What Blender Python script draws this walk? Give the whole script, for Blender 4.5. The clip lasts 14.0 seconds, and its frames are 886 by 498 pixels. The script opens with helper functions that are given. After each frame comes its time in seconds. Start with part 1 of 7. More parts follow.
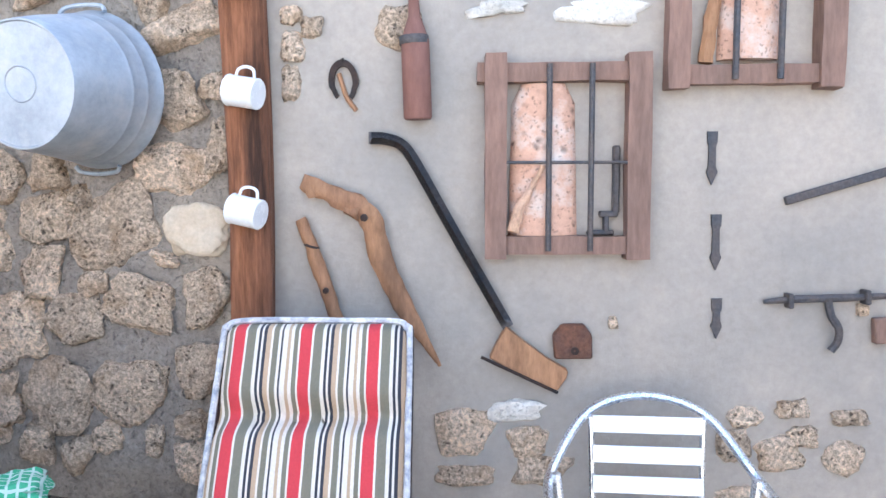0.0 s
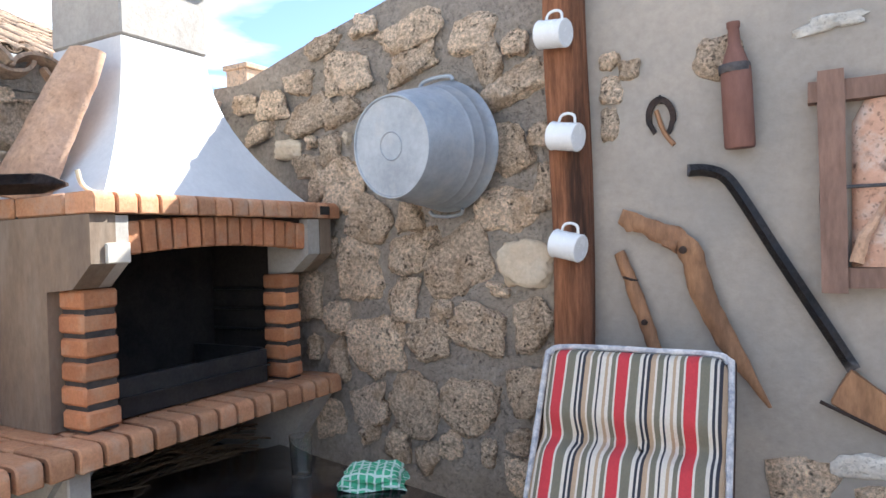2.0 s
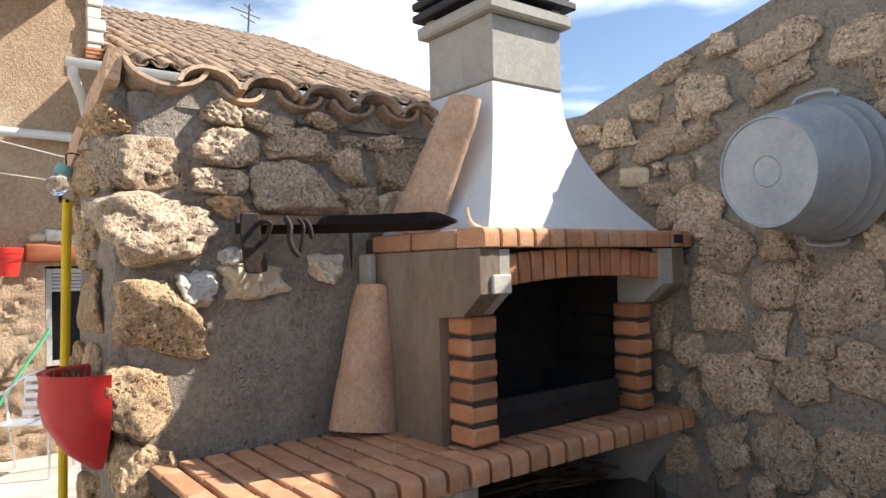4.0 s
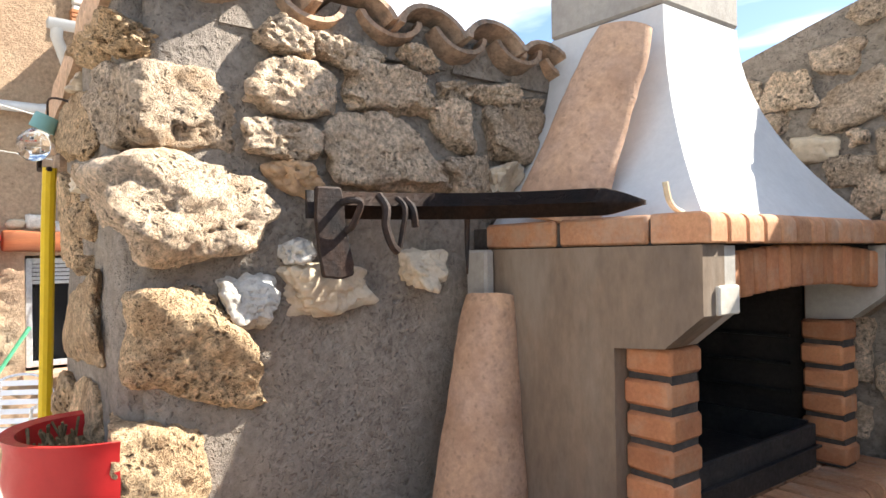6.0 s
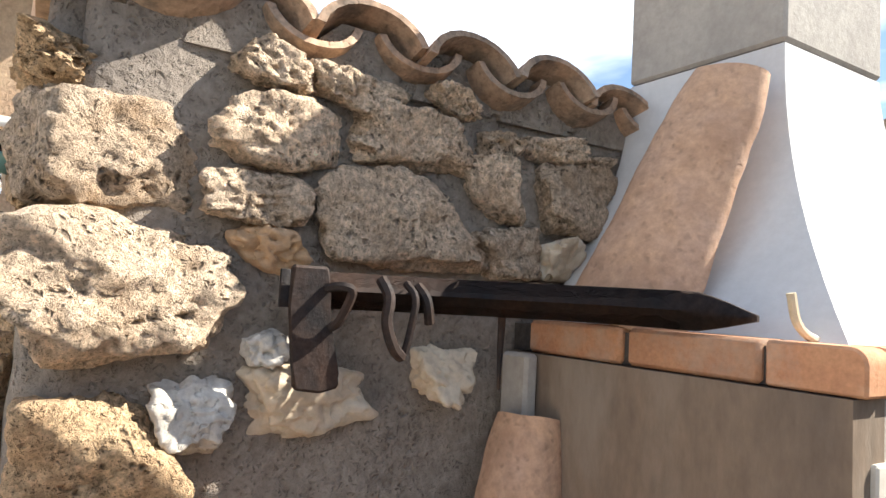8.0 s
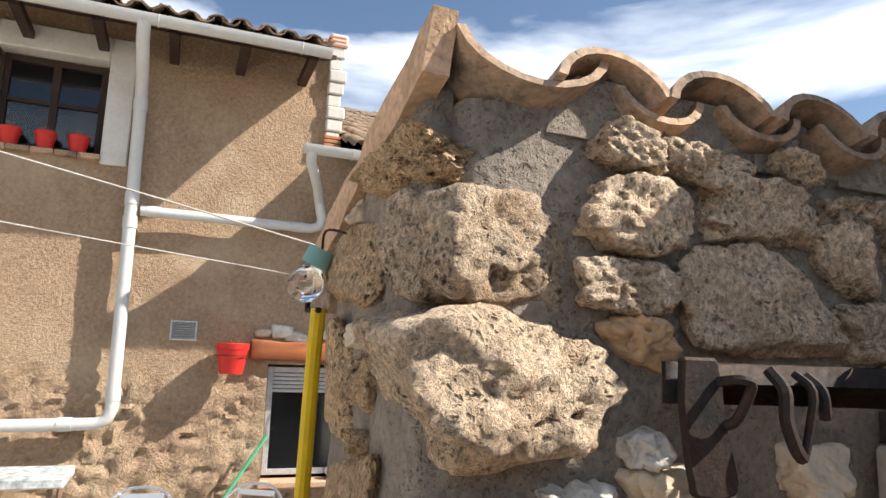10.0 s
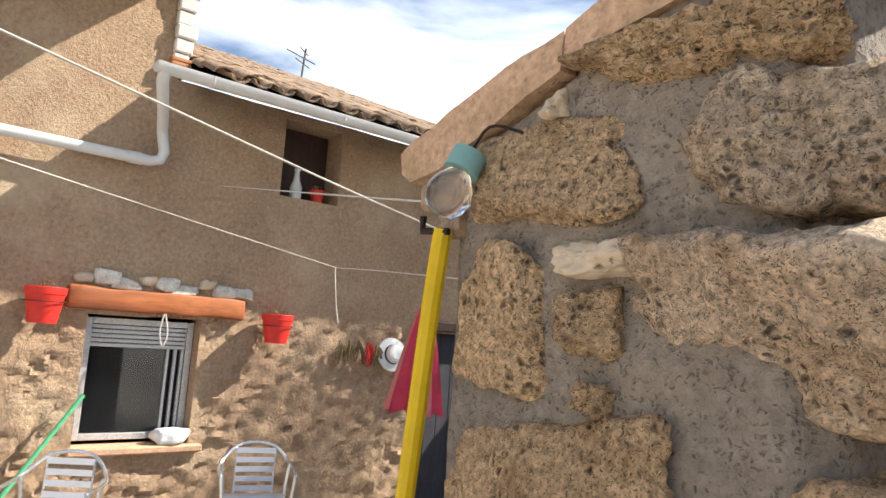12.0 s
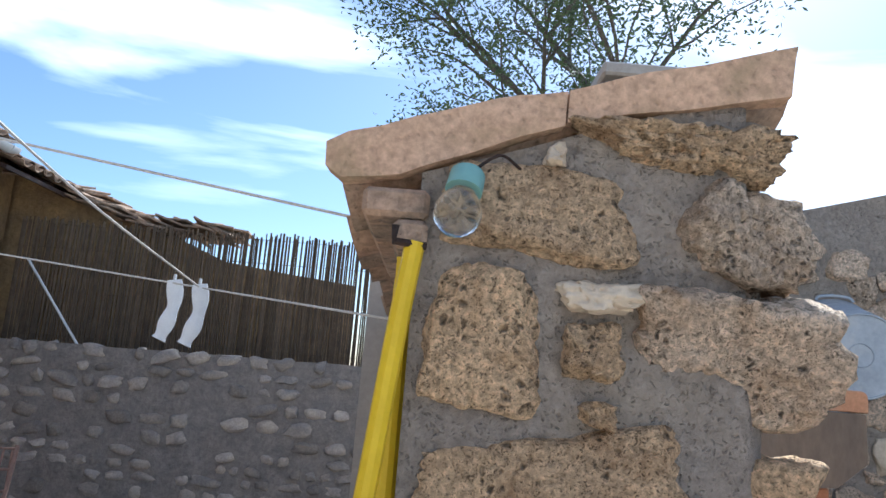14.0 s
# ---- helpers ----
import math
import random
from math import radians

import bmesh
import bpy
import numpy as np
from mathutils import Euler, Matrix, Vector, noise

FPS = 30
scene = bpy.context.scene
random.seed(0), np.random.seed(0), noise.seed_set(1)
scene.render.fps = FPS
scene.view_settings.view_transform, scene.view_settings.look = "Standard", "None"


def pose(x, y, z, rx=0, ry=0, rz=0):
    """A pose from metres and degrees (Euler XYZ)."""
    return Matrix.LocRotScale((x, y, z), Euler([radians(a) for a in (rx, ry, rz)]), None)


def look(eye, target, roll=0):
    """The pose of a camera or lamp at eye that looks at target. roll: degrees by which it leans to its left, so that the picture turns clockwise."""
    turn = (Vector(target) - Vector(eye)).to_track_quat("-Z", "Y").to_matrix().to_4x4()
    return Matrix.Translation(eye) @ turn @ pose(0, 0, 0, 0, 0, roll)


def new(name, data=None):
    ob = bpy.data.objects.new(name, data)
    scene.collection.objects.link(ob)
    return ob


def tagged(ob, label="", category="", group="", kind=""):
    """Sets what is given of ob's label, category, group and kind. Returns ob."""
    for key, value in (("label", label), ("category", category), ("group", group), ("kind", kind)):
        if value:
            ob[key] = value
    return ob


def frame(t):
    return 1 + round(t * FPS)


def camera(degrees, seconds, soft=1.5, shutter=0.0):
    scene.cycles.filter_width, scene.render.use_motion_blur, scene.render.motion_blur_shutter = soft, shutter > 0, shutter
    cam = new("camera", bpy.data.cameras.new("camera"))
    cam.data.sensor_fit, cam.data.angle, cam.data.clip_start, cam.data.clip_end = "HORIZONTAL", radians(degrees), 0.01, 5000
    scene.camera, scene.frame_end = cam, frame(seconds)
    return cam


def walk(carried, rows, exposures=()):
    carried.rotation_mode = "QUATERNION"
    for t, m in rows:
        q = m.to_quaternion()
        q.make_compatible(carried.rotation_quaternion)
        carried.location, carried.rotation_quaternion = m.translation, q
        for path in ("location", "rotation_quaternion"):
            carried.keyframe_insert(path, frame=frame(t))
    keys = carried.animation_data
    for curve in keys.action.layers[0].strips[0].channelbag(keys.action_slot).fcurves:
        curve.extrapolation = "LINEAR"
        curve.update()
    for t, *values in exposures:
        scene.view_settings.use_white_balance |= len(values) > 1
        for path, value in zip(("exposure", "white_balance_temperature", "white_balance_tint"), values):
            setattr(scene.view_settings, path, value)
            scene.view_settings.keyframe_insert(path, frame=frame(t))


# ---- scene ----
cam = camera(65.7, 14.0)
PATH = [
    (0, (-0.11, 0.104, 1.601), (-0.185, 2.096, 1.435), -0.4),
    (0.5, (-0.179, 0.018, 1.586), (-0.295, 2.007, 1.413), -0.3),
    (1, (-0.166, -0.029, 1.582), (-0.489, 1.941, 1.459), -1.5),
    (1.5, (-0.102, 0.02, 1.583), (-0.774, 1.902, 1.501), -1.4),
    (2, (-0.045, 0.018, 1.573), (-1.028, 1.76, 1.554), -1.8),
    (2.5, (-0.046, -0.016, 1.58), (-1.262, 1.572, 1.554), -2.3),
    (3, (-0.07, -0.044, 1.579), (-1.441, 1.412, 1.538), -2.6),
    (3.5, (-0.097, -0.083, 1.594), (-1.601, 1.236, 1.587), -1.7),
    (4, (-0.217, -0.132, 1.624), (-1.809, 1.077, 1.675), -1.4),
    (4.2, (-0.293, -0.148, 1.615), (-1.877, 1.07, 1.708), -1.7),
    (6.3, (-1.043, 0.06, 1.658), (-2.617, 1.294, 1.673), -0.6),
    (6.5, (-1.08, 0.156, 1.656), (-2.691, 1.34, 1.712), -0.8),
    (7, (-1.138, 0.298, 1.707), (-2.815, 1.375, 1.873), 3.2),
    (7.2, (-1.149, 0.315, 1.732), (-2.825, 1.398, 1.872), 3.4),
    (9.3, (-1.35, 0.08, 1.782), (-3.091, 1.03, 2.044), 0.7),
    (9.5, (-1.361, 0.061, 1.797), (-3.154, 0.903, 2.069), 0.7),
    (10, (-1.416, -0.012, 1.775), (-3.256, 0.699, 2.104), 1.8),
    (10.5, (-1.542, -0.102, 1.731), (-3.392, 0.623, 1.957), 4.3),
    (11, (-1.726, -0.16, 1.728), (-3.539, 0.643, 1.988), 4.8),
    (11.5, (-1.855, -0.251, 1.704), (-3.589, 0.708, 1.976), 5.7),
    (12, (-1.958, -0.391, 1.709), (-3.511, 0.842, 1.969), 3.9),
    (12.5, (-2.102, -0.495, 1.674), (-3.487, 0.933, 1.876), 2.3),
    (13, (-2.319, -0.563, 1.673), (-3.482, 1.058, 1.813), 2.5),
    (13.5, (-2.532, -0.677, 1.691), (-3.185, 1.196, 1.95), 0.9),
    (14, (-2.739, -0.723, 1.696), (-2.721, 1.246, 2.045), 4.5),
]
EXPOSURES = [(0.0, 2.75, 5500, 10), (1.0, 2.62, 5600, 10), (1.6, 2.25, 5750, 10), (2.2, 1.85, 5900, 10), (3.0, 1.65, 6150, 10), (3.5, 1.5, 6200, 10), (4.2, 1.08, 6250, 10), (6.5, 1.75, 6300, 10), (7.2, 1.7, 6300, 10), (9.4, 0.92, 6350, 10), (10.0, 0.9, 6400, 10), (10.6, 0.95, 6600, 10), (11.5, 1.15, 6600, 10), (12.5, 1.25, 6300, 10), (13.1, 1.4, 5900, 10), (13.5, 1.0, 5500, 9), (14.0, 1.1, 5300, 8)]
walk(cam, [(t, look(eye, target, roll)) for t, eye, target, roll in PATH], EXPOSURES)

# ---- world, sun, exposure ----
SUN_WAY = Vector((0.46, 1.0, 1.01)).normalized()
world = bpy.data.worlds.new("sky_world")
scene.world = world
world.use_nodes = True
wn, wl = world.node_tree.nodes, world.node_tree.links
wn.clear()
w_out = wn.new("ShaderNodeOutputWorld")
w_bg = wn.new("ShaderNodeBackground")
w_sky = wn.new("ShaderNodeTexSky")
w_sky.sky_type, w_sky.sun_disc = "NISHITA", False
w_sky.sun_elevation = math.asin(SUN_WAY.z)
w_sky.sun_rotation = math.atan2(SUN_WAY.x, SUN_WAY.y)
w_sky.air_density, w_sky.dust_density, w_sky.ozone_density = 1.0, 0.6, 1.5
w_co = wn.new("ShaderNodeTexCoord")
w_map = wn.new("ShaderNodeMapping")
w_map.inputs["Scale"].default_value = (1.0, 1.6, 6.5)
w_map.inputs["Rotation"].default_value = (0.25, -0.15, 0.5)
w_noise = wn.new("ShaderNodeTexNoise")
w_noise.inputs["Scale"].default_value, w_noise.inputs["Detail"].default_value = 1.5, 9.0
w_noise.inputs["Distortion"].default_value = 0.35
w_ramp = wn.new("ShaderNodeValToRGB")
w_ramp.color_ramp.elements[0].position, w_ramp.color_ramp.elements[1].position = 0.47, 0.70
w_mix = wn.new("ShaderNodeMixRGB")
w_mix.inputs[2].default_value = (12.0, 12.4, 13.0, 1)
wl.new(w_co.outputs["Generated"], w_map.inputs["Vector"])
wl.new(w_map.outputs["Vector"], w_noise.inputs["Vector"])
wl.new(w_noise.outputs["Fac"], w_ramp.inputs["Fac"])
wl.new(w_ramp.outputs["Color"], w_mix.inputs[0])
wl.new(w_sky.outputs["Color"], w_mix.inputs[1])
wl.new(w_mix.outputs["Color"], w_bg.inputs["Color"])
w_bg.inputs["Strength"].default_value = 0.075
wl.new(w_bg.outputs["Background"], w_out.inputs["Surface"])

sun_data = bpy.data.lights.new("sun", "SUN")
sun_data.energy, sun_data.angle, sun_data.color = 5.0, radians(0.55), (1.0, 0.93, 0.82)
sun = new("sun", sun_data)
sun.matrix_basis = look(SUN_WAY * 30, (0, 0, 0))


# ---- materials ----
def mat(name, c1, c2, scale=6.0, rough=0.85, bump=0.3, bump_scale=60.0, metal=0.0, grain=0.25, pores=0.0, pore_scale=90.0,
        stain=None, stain_amount=0.4, stain_scale=2.5, vary=0.0, stretch=(1, 1, 1), spec=0.3, depth=0.004):
    """A weathered surface: two colours at a large scale, grain at a fine one, optional pores and stains, in world metres."""
    m = bpy.data.materials.new(name)
    m.use_nodes = True
    nt = m.node_tree
    n, l = nt.nodes, nt.links
    b = n["Principled BSDF"]
    geo = n.new("ShaderNodeNewGeometry")
    mp = n.new("ShaderNodeMapping")
    mp.inputs["Scale"].default_value = stretch
    l.new(geo.outputs["Position"], mp.inputs["Vector"])

    def tex(sc, detail=5.0, rough_=0.6):
        t = n.new("ShaderNodeTexNoise")
        t.inputs["Scale"].default_value, t.inputs["Detail"].default_value, t.inputs["Roughness"].default_value = sc, detail, rough_
        l.new(mp.outputs["Vector"], t.inputs["Vector"])
        return t.outputs["Fac"]

    def rng(src, a0, a1, b0, b1):
        r = n.new("ShaderNodeMapRange")
        for i, v in enumerate((a0, a1, b0, b1)):
            r.inputs[i + 1].default_value = v
        l.new(src, r.inputs[0])
        return r.outputs[0]

    def mix(kind, fac, a, bb):
        x = n.new("ShaderNodeMixRGB")
        x.blend_type = kind
        for i, v in enumerate((fac, a, bb)):
            if isinstance(v, (int, float)):
                x.inputs[i].default_value = v if i == 0 else (v, v, v, 1)
            elif isinstance(v, tuple):
                x.inputs[i].default_value = (*v, 1)
            else:
                l.new(v, x.inputs[i])
        return x.outputs[0]

    col = mix("MIX", rng(tex(scale), 0.35, 0.65, 0, 1), c1, c2)
    fine = tex(bump_scale, 7.0, 0.7)
    col = mix("MULTIPLY", 1.0, col, rng(fine, 0.3, 0.7, 1 - grain, 1 + grain))
    height = fine
    if stain:
        col = mix("MIX", rng(tex(stain_scale, 8.0, 0.65), 0.5, 0.68, 0, stain_amount), col, stain)
    if pores:
        height_in = fine
        for psc, w0, w1, dark in ((pore_scale, 0.38, 0.48, 0.30), (pore_scale * 0.37, 0.51, 0.58, 0.22)):
            v = n.new("ShaderNodeTexVoronoi")
            v.inputs["Scale"].default_value = psc
            warp = n.new("ShaderNodeTexNoise")
            warp.inputs["Scale"].default_value = psc * 0.6
            l.new(mp.outputs["Vector"], warp.inputs["Vector"])
            wv = n.new("ShaderNodeMixRGB")
            wv.inputs[0].default_value = 0.03
            l.new(mp.outputs["Vector"], wv.inputs[1])
            l.new(warp.outputs["Color"], wv.inputs[2])
            l.new(wv.outputs[0], v.inputs["Vector"])
            hole = rng(v.outputs["Distance"], 0.10, 0.36, 0, 1)
            where = rng(tex(psc * 0.22, 3.0), w0, w1, 0, 1)
            keep = n.new("ShaderNodeMath")
            keep.operation = "MAXIMUM"
            inv = n.new("ShaderNodeMath")
            inv.operation = "SUBTRACT"
            inv.inputs[0].default_value = 1.0
            l.new(where, inv.inputs[1])
            l.new(hole, keep.inputs[0])
            l.new(inv.outputs[0], keep.inputs[1])
            col = mix("MULTIPLY", pores, col, rng(keep.outputs[0], 0, 1, dark, 1.0))
            hh = n.new("ShaderNodeMath")
            hh.operation = "MULTIPLY_ADD"
            l.new(keep.outputs[0], hh.inputs[0])
            hh.inputs[1].default_value = 1.5 * pores
            l.new(height_in, hh.inputs[2])
            height = height_in = hh.outputs[0]
    if vary:
        oi = n.new("ShaderNodeObjectInfo")
        col = mix("MULTIPLY", 1.0, col, rng(oi.outputs["Random"], 0, 1, 1 - vary, 1 + vary))
    l.new(col, b.inputs["Base Color"])
    l.new(rng(fine, 0.3, 0.7, min(1, rough + 0.08), max(0.02, rough - 0.08)), b.inputs["Roughness"])
    b.inputs["Metallic"].default_value = metal
    b.inputs["Specular IOR Level"].default_value = spec
    if bump:
        bp = n.new("ShaderNodeBump")
        bp.inputs["Strength"].default_value, bp.inputs["Distance"].default_value = bump, depth
        l.new(height, bp.inputs["Height"])
        l.new(bp.outputs["Normal"], b.inputs["Normal"])
    return m


TUFF = mat("porous_tan_stone", (0.75, 0.58, 0.415), (0.61, 0.46, 0.32), 14, 0.95, 1.0, 85, grain=0.6, pores=0.9, pore_scale=190,
           stain=(0.38, 0.22, 0.10), stain_amount=0.6, stain_scale=11, vary=0.2, depth=0.014)
TUFF_YELLOW = mat("porous_yellow_stone", (0.66, 0.46, 0.27), (0.56, 0.39, 0.23), 8, 0.95, 1.0, 85, grain=0.6, pores=0.95, pore_scale=165,
                  stain=(0.30, 0.17, 0.08), stain_amount=0.6, stain_scale=11, vary=0.14, depth=0.014)
PALE = mat("pale_smooth_stone", (0.62, 0.53, 0.40), (0.54, 0.42, 0.29), 8, 0.9, 0.5, 60, grain=0.15, vary=0.12)
WHITE_STONE = mat("whitish_stone", (0.66, 0.63, 0.57), (0.5, 0.45, 0.38), 14, 0.92, 0.7, 80, grain=0.2, pores=0.4, vary=0.1)
RED_STONE = mat("brown_stone", (0.44, 0.28, 0.15), (0.36, 0.25, 0.16), 10, 0.9, 0.6, 60, grain=0.25, vary=0.15)
MORTAR = mat("grey_cement_mortar", (0.365, 0.308, 0.25), (0.285, 0.242, 0.20), 5, 0.95, 1.0, 55, grain=0.3, pores=0.3, pore_scale=110,
             stain=(0.40, 0.33, 0.24), stain_amount=0.4, stain_scale=3, depth=0.012)
PLASTER = mat("smooth_grey_cement_render", (0.42, 0.36, 0.295), (0.34, 0.30, 0.255), 2.2, 0.93, 0.5, 35, grain=0.1,
              stain=(0.25, 0.235, 0.215), stain_amount=0.5, stain_scale=1.6, depth=0.006)
BRICK = mat("orange_brick", (0.50, 0.22, 0.10), (0.42, 0.17, 0.08), 12, 0.8, 0.35, 120, grain=0.15, vary=0.2, stain=(0.46, 0.33, 0.22),
            stain_amount=0.4, stain_scale=14)
BRICK_PALE = mat("worn_orange_brick", (0.52, 0.27, 0.14), (0.44, 0.21, 0.11), 14, 0.8, 0.4, 110, grain=0.18, vary=0.18,
                 stain=(0.45, 0.36, 0.27), stain_amount=0.5, stain_scale=12)
JOINT = mat("dark_brick_joint", (0.045, 0.04, 0.036), (0.08, 0.065, 0.055), 20, 0.95, 0.4, 90)
TERRACOTTA = mat("weathered_terracotta", (0.48, 0.31, 0.20), (0.38, 0.28, 0.20), 9, 0.9, 0.7, 60, grain=0.35, vary=0.25,
                 stain=(0.10, 0.09, 0.075), stain_amount=0.85, stain_scale=11, pores=0.3, pore_scale=80)
TERRA_SMOOTH = mat("smooth_terracotta", (0.58, 0.36, 0.22), (0.50, 0.33, 0.23), 8, 0.88, 0.6, 70, grain=0.2, stain=(0.38, 0.22, 0.13),
                   stain_amount=0.6, stain_scale=9, pores=0.3, pore_scale=60)
VERGE = mat("lichened_clay_verge", (0.60, 0.40, 0.26), (0.52, 0.33, 0.21), 7, 0.92, 0.7, 60, grain=0.3, stain=(0.30, 0.24, 0.13), stain_amount=0.6,
            stain_scale=7, pores=0.3, pore_scale=70)
OLD_TILE = mat("lichened_roof_tile", (0.34, 0.23, 0.15), (0.26, 0.19, 0.13), 7, 0.95, 0.6, 50, grain=0.3, vary=0.35,
               stain=(0.10, 0.09, 0.07), stain_amount=0.6, stain_scale=6)
HOOD = mat("whitewashed_cement_hood", (0.66, 0.65, 0.63), (0.60, 0.60, 0.59), 4, 0.85, 0.2, 60, grain=0.05, stain=(0.45, 0.44, 0.43),
           stain_amount=0.35, stain_scale=3)
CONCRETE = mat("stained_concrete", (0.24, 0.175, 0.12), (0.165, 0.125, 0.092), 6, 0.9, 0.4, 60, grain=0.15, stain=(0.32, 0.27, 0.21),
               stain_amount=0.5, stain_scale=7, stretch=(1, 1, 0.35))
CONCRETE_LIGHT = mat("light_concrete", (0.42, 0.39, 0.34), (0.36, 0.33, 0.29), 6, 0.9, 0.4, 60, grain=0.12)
WHITE_BLOCK = mat("bare_white_cement", (0.62, 0.58, 0.5), (0.55, 0.5, 0.42), 12, 0.9, 0.3, 60, grain=0.1)
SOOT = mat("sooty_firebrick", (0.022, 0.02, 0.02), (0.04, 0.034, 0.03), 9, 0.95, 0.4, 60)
SOOT_STEEL = mat("black_sheet_steel", (0.03, 0.03, 0.034), (0.05, 0.047, 0.045), 12, 0.5, 0.2, 80, metal=0.4)
IRON = mat("rusty_black_iron", (0.028, 0.024, 0.023), (0.06, 0.036, 0.026), 18, 0.7, 0.5, 110, metal=0.35, grain=0.3)
IRON_GREY = mat("grey_forged_iron", (0.085, 0.085, 0.09), (0.12, 0.10, 0.09), 18, 0.65, 0.5, 110, metal=0.5, grain=0.25)
RUST = mat("rusted_iron", (0.16, 0.075, 0.045), (0.11, 0.06, 0.045), 20, 0.85, 0.5, 110, metal=0.2, grain=0.3)
ZINC = mat("galvanised_zinc", (0.42, 0.45, 0.48), (0.33, 0.36, 0.39), 11, 0.55, 0.12, 60, metal=0.5, grain=0.07, stain=(0.54, 0.53, 0.50),
           stain_amount=0.6, stain_scale=9)
ENAMEL = mat("white_enamel", (0.78, 0.78, 0.76), (0.74, 0.74, 0.73), 9, 0.25, 0.05, 40, grain=0.03, spec=0.5)
WOOD_RED = mat("red_brown_old_timber", (0.30, 0.125, 0.06), (0.18, 0.08, 0.045), 9, 0.9, 1.0, 60, grain=0.5, stretch=(1, 1, 0.1),
               stain=(0.035, 0.02, 0.014), stain_amount=0.9, stain_scale=13, depth=0.02)
WOOD = mat("oiled_old_wood", (0.34, 0.18, 0.09), (0.25, 0.13, 0.07), 9, 0.75, 0.7, 60, grain=0.3, stretch=(1, 1, 0.25),
           stain=(0.10, 0.055, 0.03), stain_amount=0.6, stain_scale=8)
WOOD_DULL = mat("dull_brown_boards", (0.25, 0.15, 0.11), (0.19, 0.12, 0.09), 8, 0.85, 0.6, 60, grain=0.25, stretch=(1, 1, 0.2))
BOTTLE = mat("brown_painted_wood", (0.21, 0.10, 0.075), (0.17, 0.085, 0.065), 7, 0.7, 0.3, 50, grain=0.15, stretch=(1, 1, 0.3))
BLACK_TOP = mat("black_gloss_tabletop", (0.012, 0.012, 0.014), (0.018, 0.017, 0.017), 8, 0.14, 0.05, 30, grain=0.1, spec=0.5)
ALU = mat("brushed_aluminium", (0.78, 0.79, 0.80), (0.72, 0.73, 0.75), 20, 0.28, 0.08, 200, metal=0.95, grain=0.05)
ALU_SLAT = mat("ribbed_aluminium_slat", (0.72, 0.75, 0.80), (0.68, 0.71, 0.77), 20, 0.38, 0.15, 200, metal=0.7, grain=0.05)
GREEN_CLOTH = mat("green_checked_cloth", (0.10, 0.42, 0.20), (0.13, 0.48, 0.26), 30, 0.95, 0.5, 300, grain=0.2)
WHITE_CLOTH = mat("white_cloth", (0.75, 0.75, 0.74), (0.68, 0.68, 0.68), 20, 0.95, 0.4, 250, grain=0.08)
STUCCO = mat("tan_lime_render", (0.46, 0.325, 0.21), (0.40, 0.27, 0.175), 1.6, 0.95, 1.0, 34, grain=0.32, stain=(0.56, 0.44, 0.30),
             stain_amount=0.7, stain_scale=1.3, depth=0.03)
RUBBLE_WALL = mat("rubble_stone_wall", (0.27, 0.235, 0.20), (0.20, 0.175, 0.155), 6, 0.95, 0.9, 25, grain=0.25, depth=0.02)
RUBBLE = mat("rubble_stone", (0.36, 0.30, 0.235), (0.24, 0.21, 0.185), 7, 0.95, 0.8, 50, grain=0.25, vary=0.35)
EARTH = mat("earthen_wall", (0.40, 0.27, 0.13), (0.27, 0.19, 0.11), 3, 0.95, 0.9, 18, grain=0.3, depth=0.03)
REED = mat("dry_reed", (0.17, 0.12, 0.075), (0.11, 0.08, 0.055), 10, 0.9, 0.4, 60, grain=0.3, vary=0.3)
PVC = mat("pale_grey_pipe", (0.62, 0.62, 0.60), (0.57, 0.57, 0.56), 3, 0.5, 0.05, 30, grain=0.05)
WHITEWASH = mat("whitewashed_surround", (0.68, 0.65, 0.6), (0.6, 0.57, 0.52), 4, 0.9, 0.4, 30, grain=0.08)
DARK_WOOD = mat("dark_brown_joinery", (0.055, 0.03, 0.022), (0.04, 0.024, 0.02), 8, 0.6, 0.3, 50, stretch=(1, 1, 0.2))
LINTEL = mat("varnished_red_beam", (0.42, 0.14, 0.045), (0.30, 0.09, 0.035), 6, 0.6, 0.7, 40, grain=0.3, stretch=(1, 0.15, 1),
             stain=(0.08, 0.035, 0.02), stain_amount=0.7, stain_scale=5)
RED_POT = mat("red_plastic", (0.62, 0.035, 0.025), (0.55, 0.03, 0.022), 8, 0.45, 0.05, 40, grain=0.05)
RED_GLAZE = mat("red_painted_pottery", (0.48, 0.022, 0.022), (0.42, 0.02, 0.02), 8, 0.4, 0.1, 40, grain=0.06)
SOIL = mat("dry_soil_and_twigs", (0.13, 0.09, 0.045), (0.22, 0.16, 0.08), 40, 0.95, 0.9, 120, grain=0.4)
SHUTTER = mat("silver_aluminium_frame", (0.55, 0.55, 0.54), (0.5, 0.5, 0.5), 8, 0.45, 0.05, 60, metal=0.4)
# near-black colour that paints in the darkness of the unlit rooms
ROOM_DARK = mat("painted_room_dark", (0.02, 0.02, 0.022), (0.03, 0.03, 0.03), 3, 0.9, 0.1, 20)
DOOR = mat("dark_grey_painted_door", (0.05, 0.05, 0.058), (0.04, 0.04, 0.047), 4, 0.6, 0.3, 40, stretch=(1, 1, 0.2))
YELLOW = mat("yellow_hose_rubber", (0.72, 0.50, 0.015), (0.66, 0.45, 0.012), 12, 0.45, 0.05, 60, grain=0.06)
TEAL = mat("pale_green_lamp_cap", (0.22, 0.40, 0.36), (0.2, 0.37, 0.33), 12, 0.5, 0.05, 60, grain=0.04)
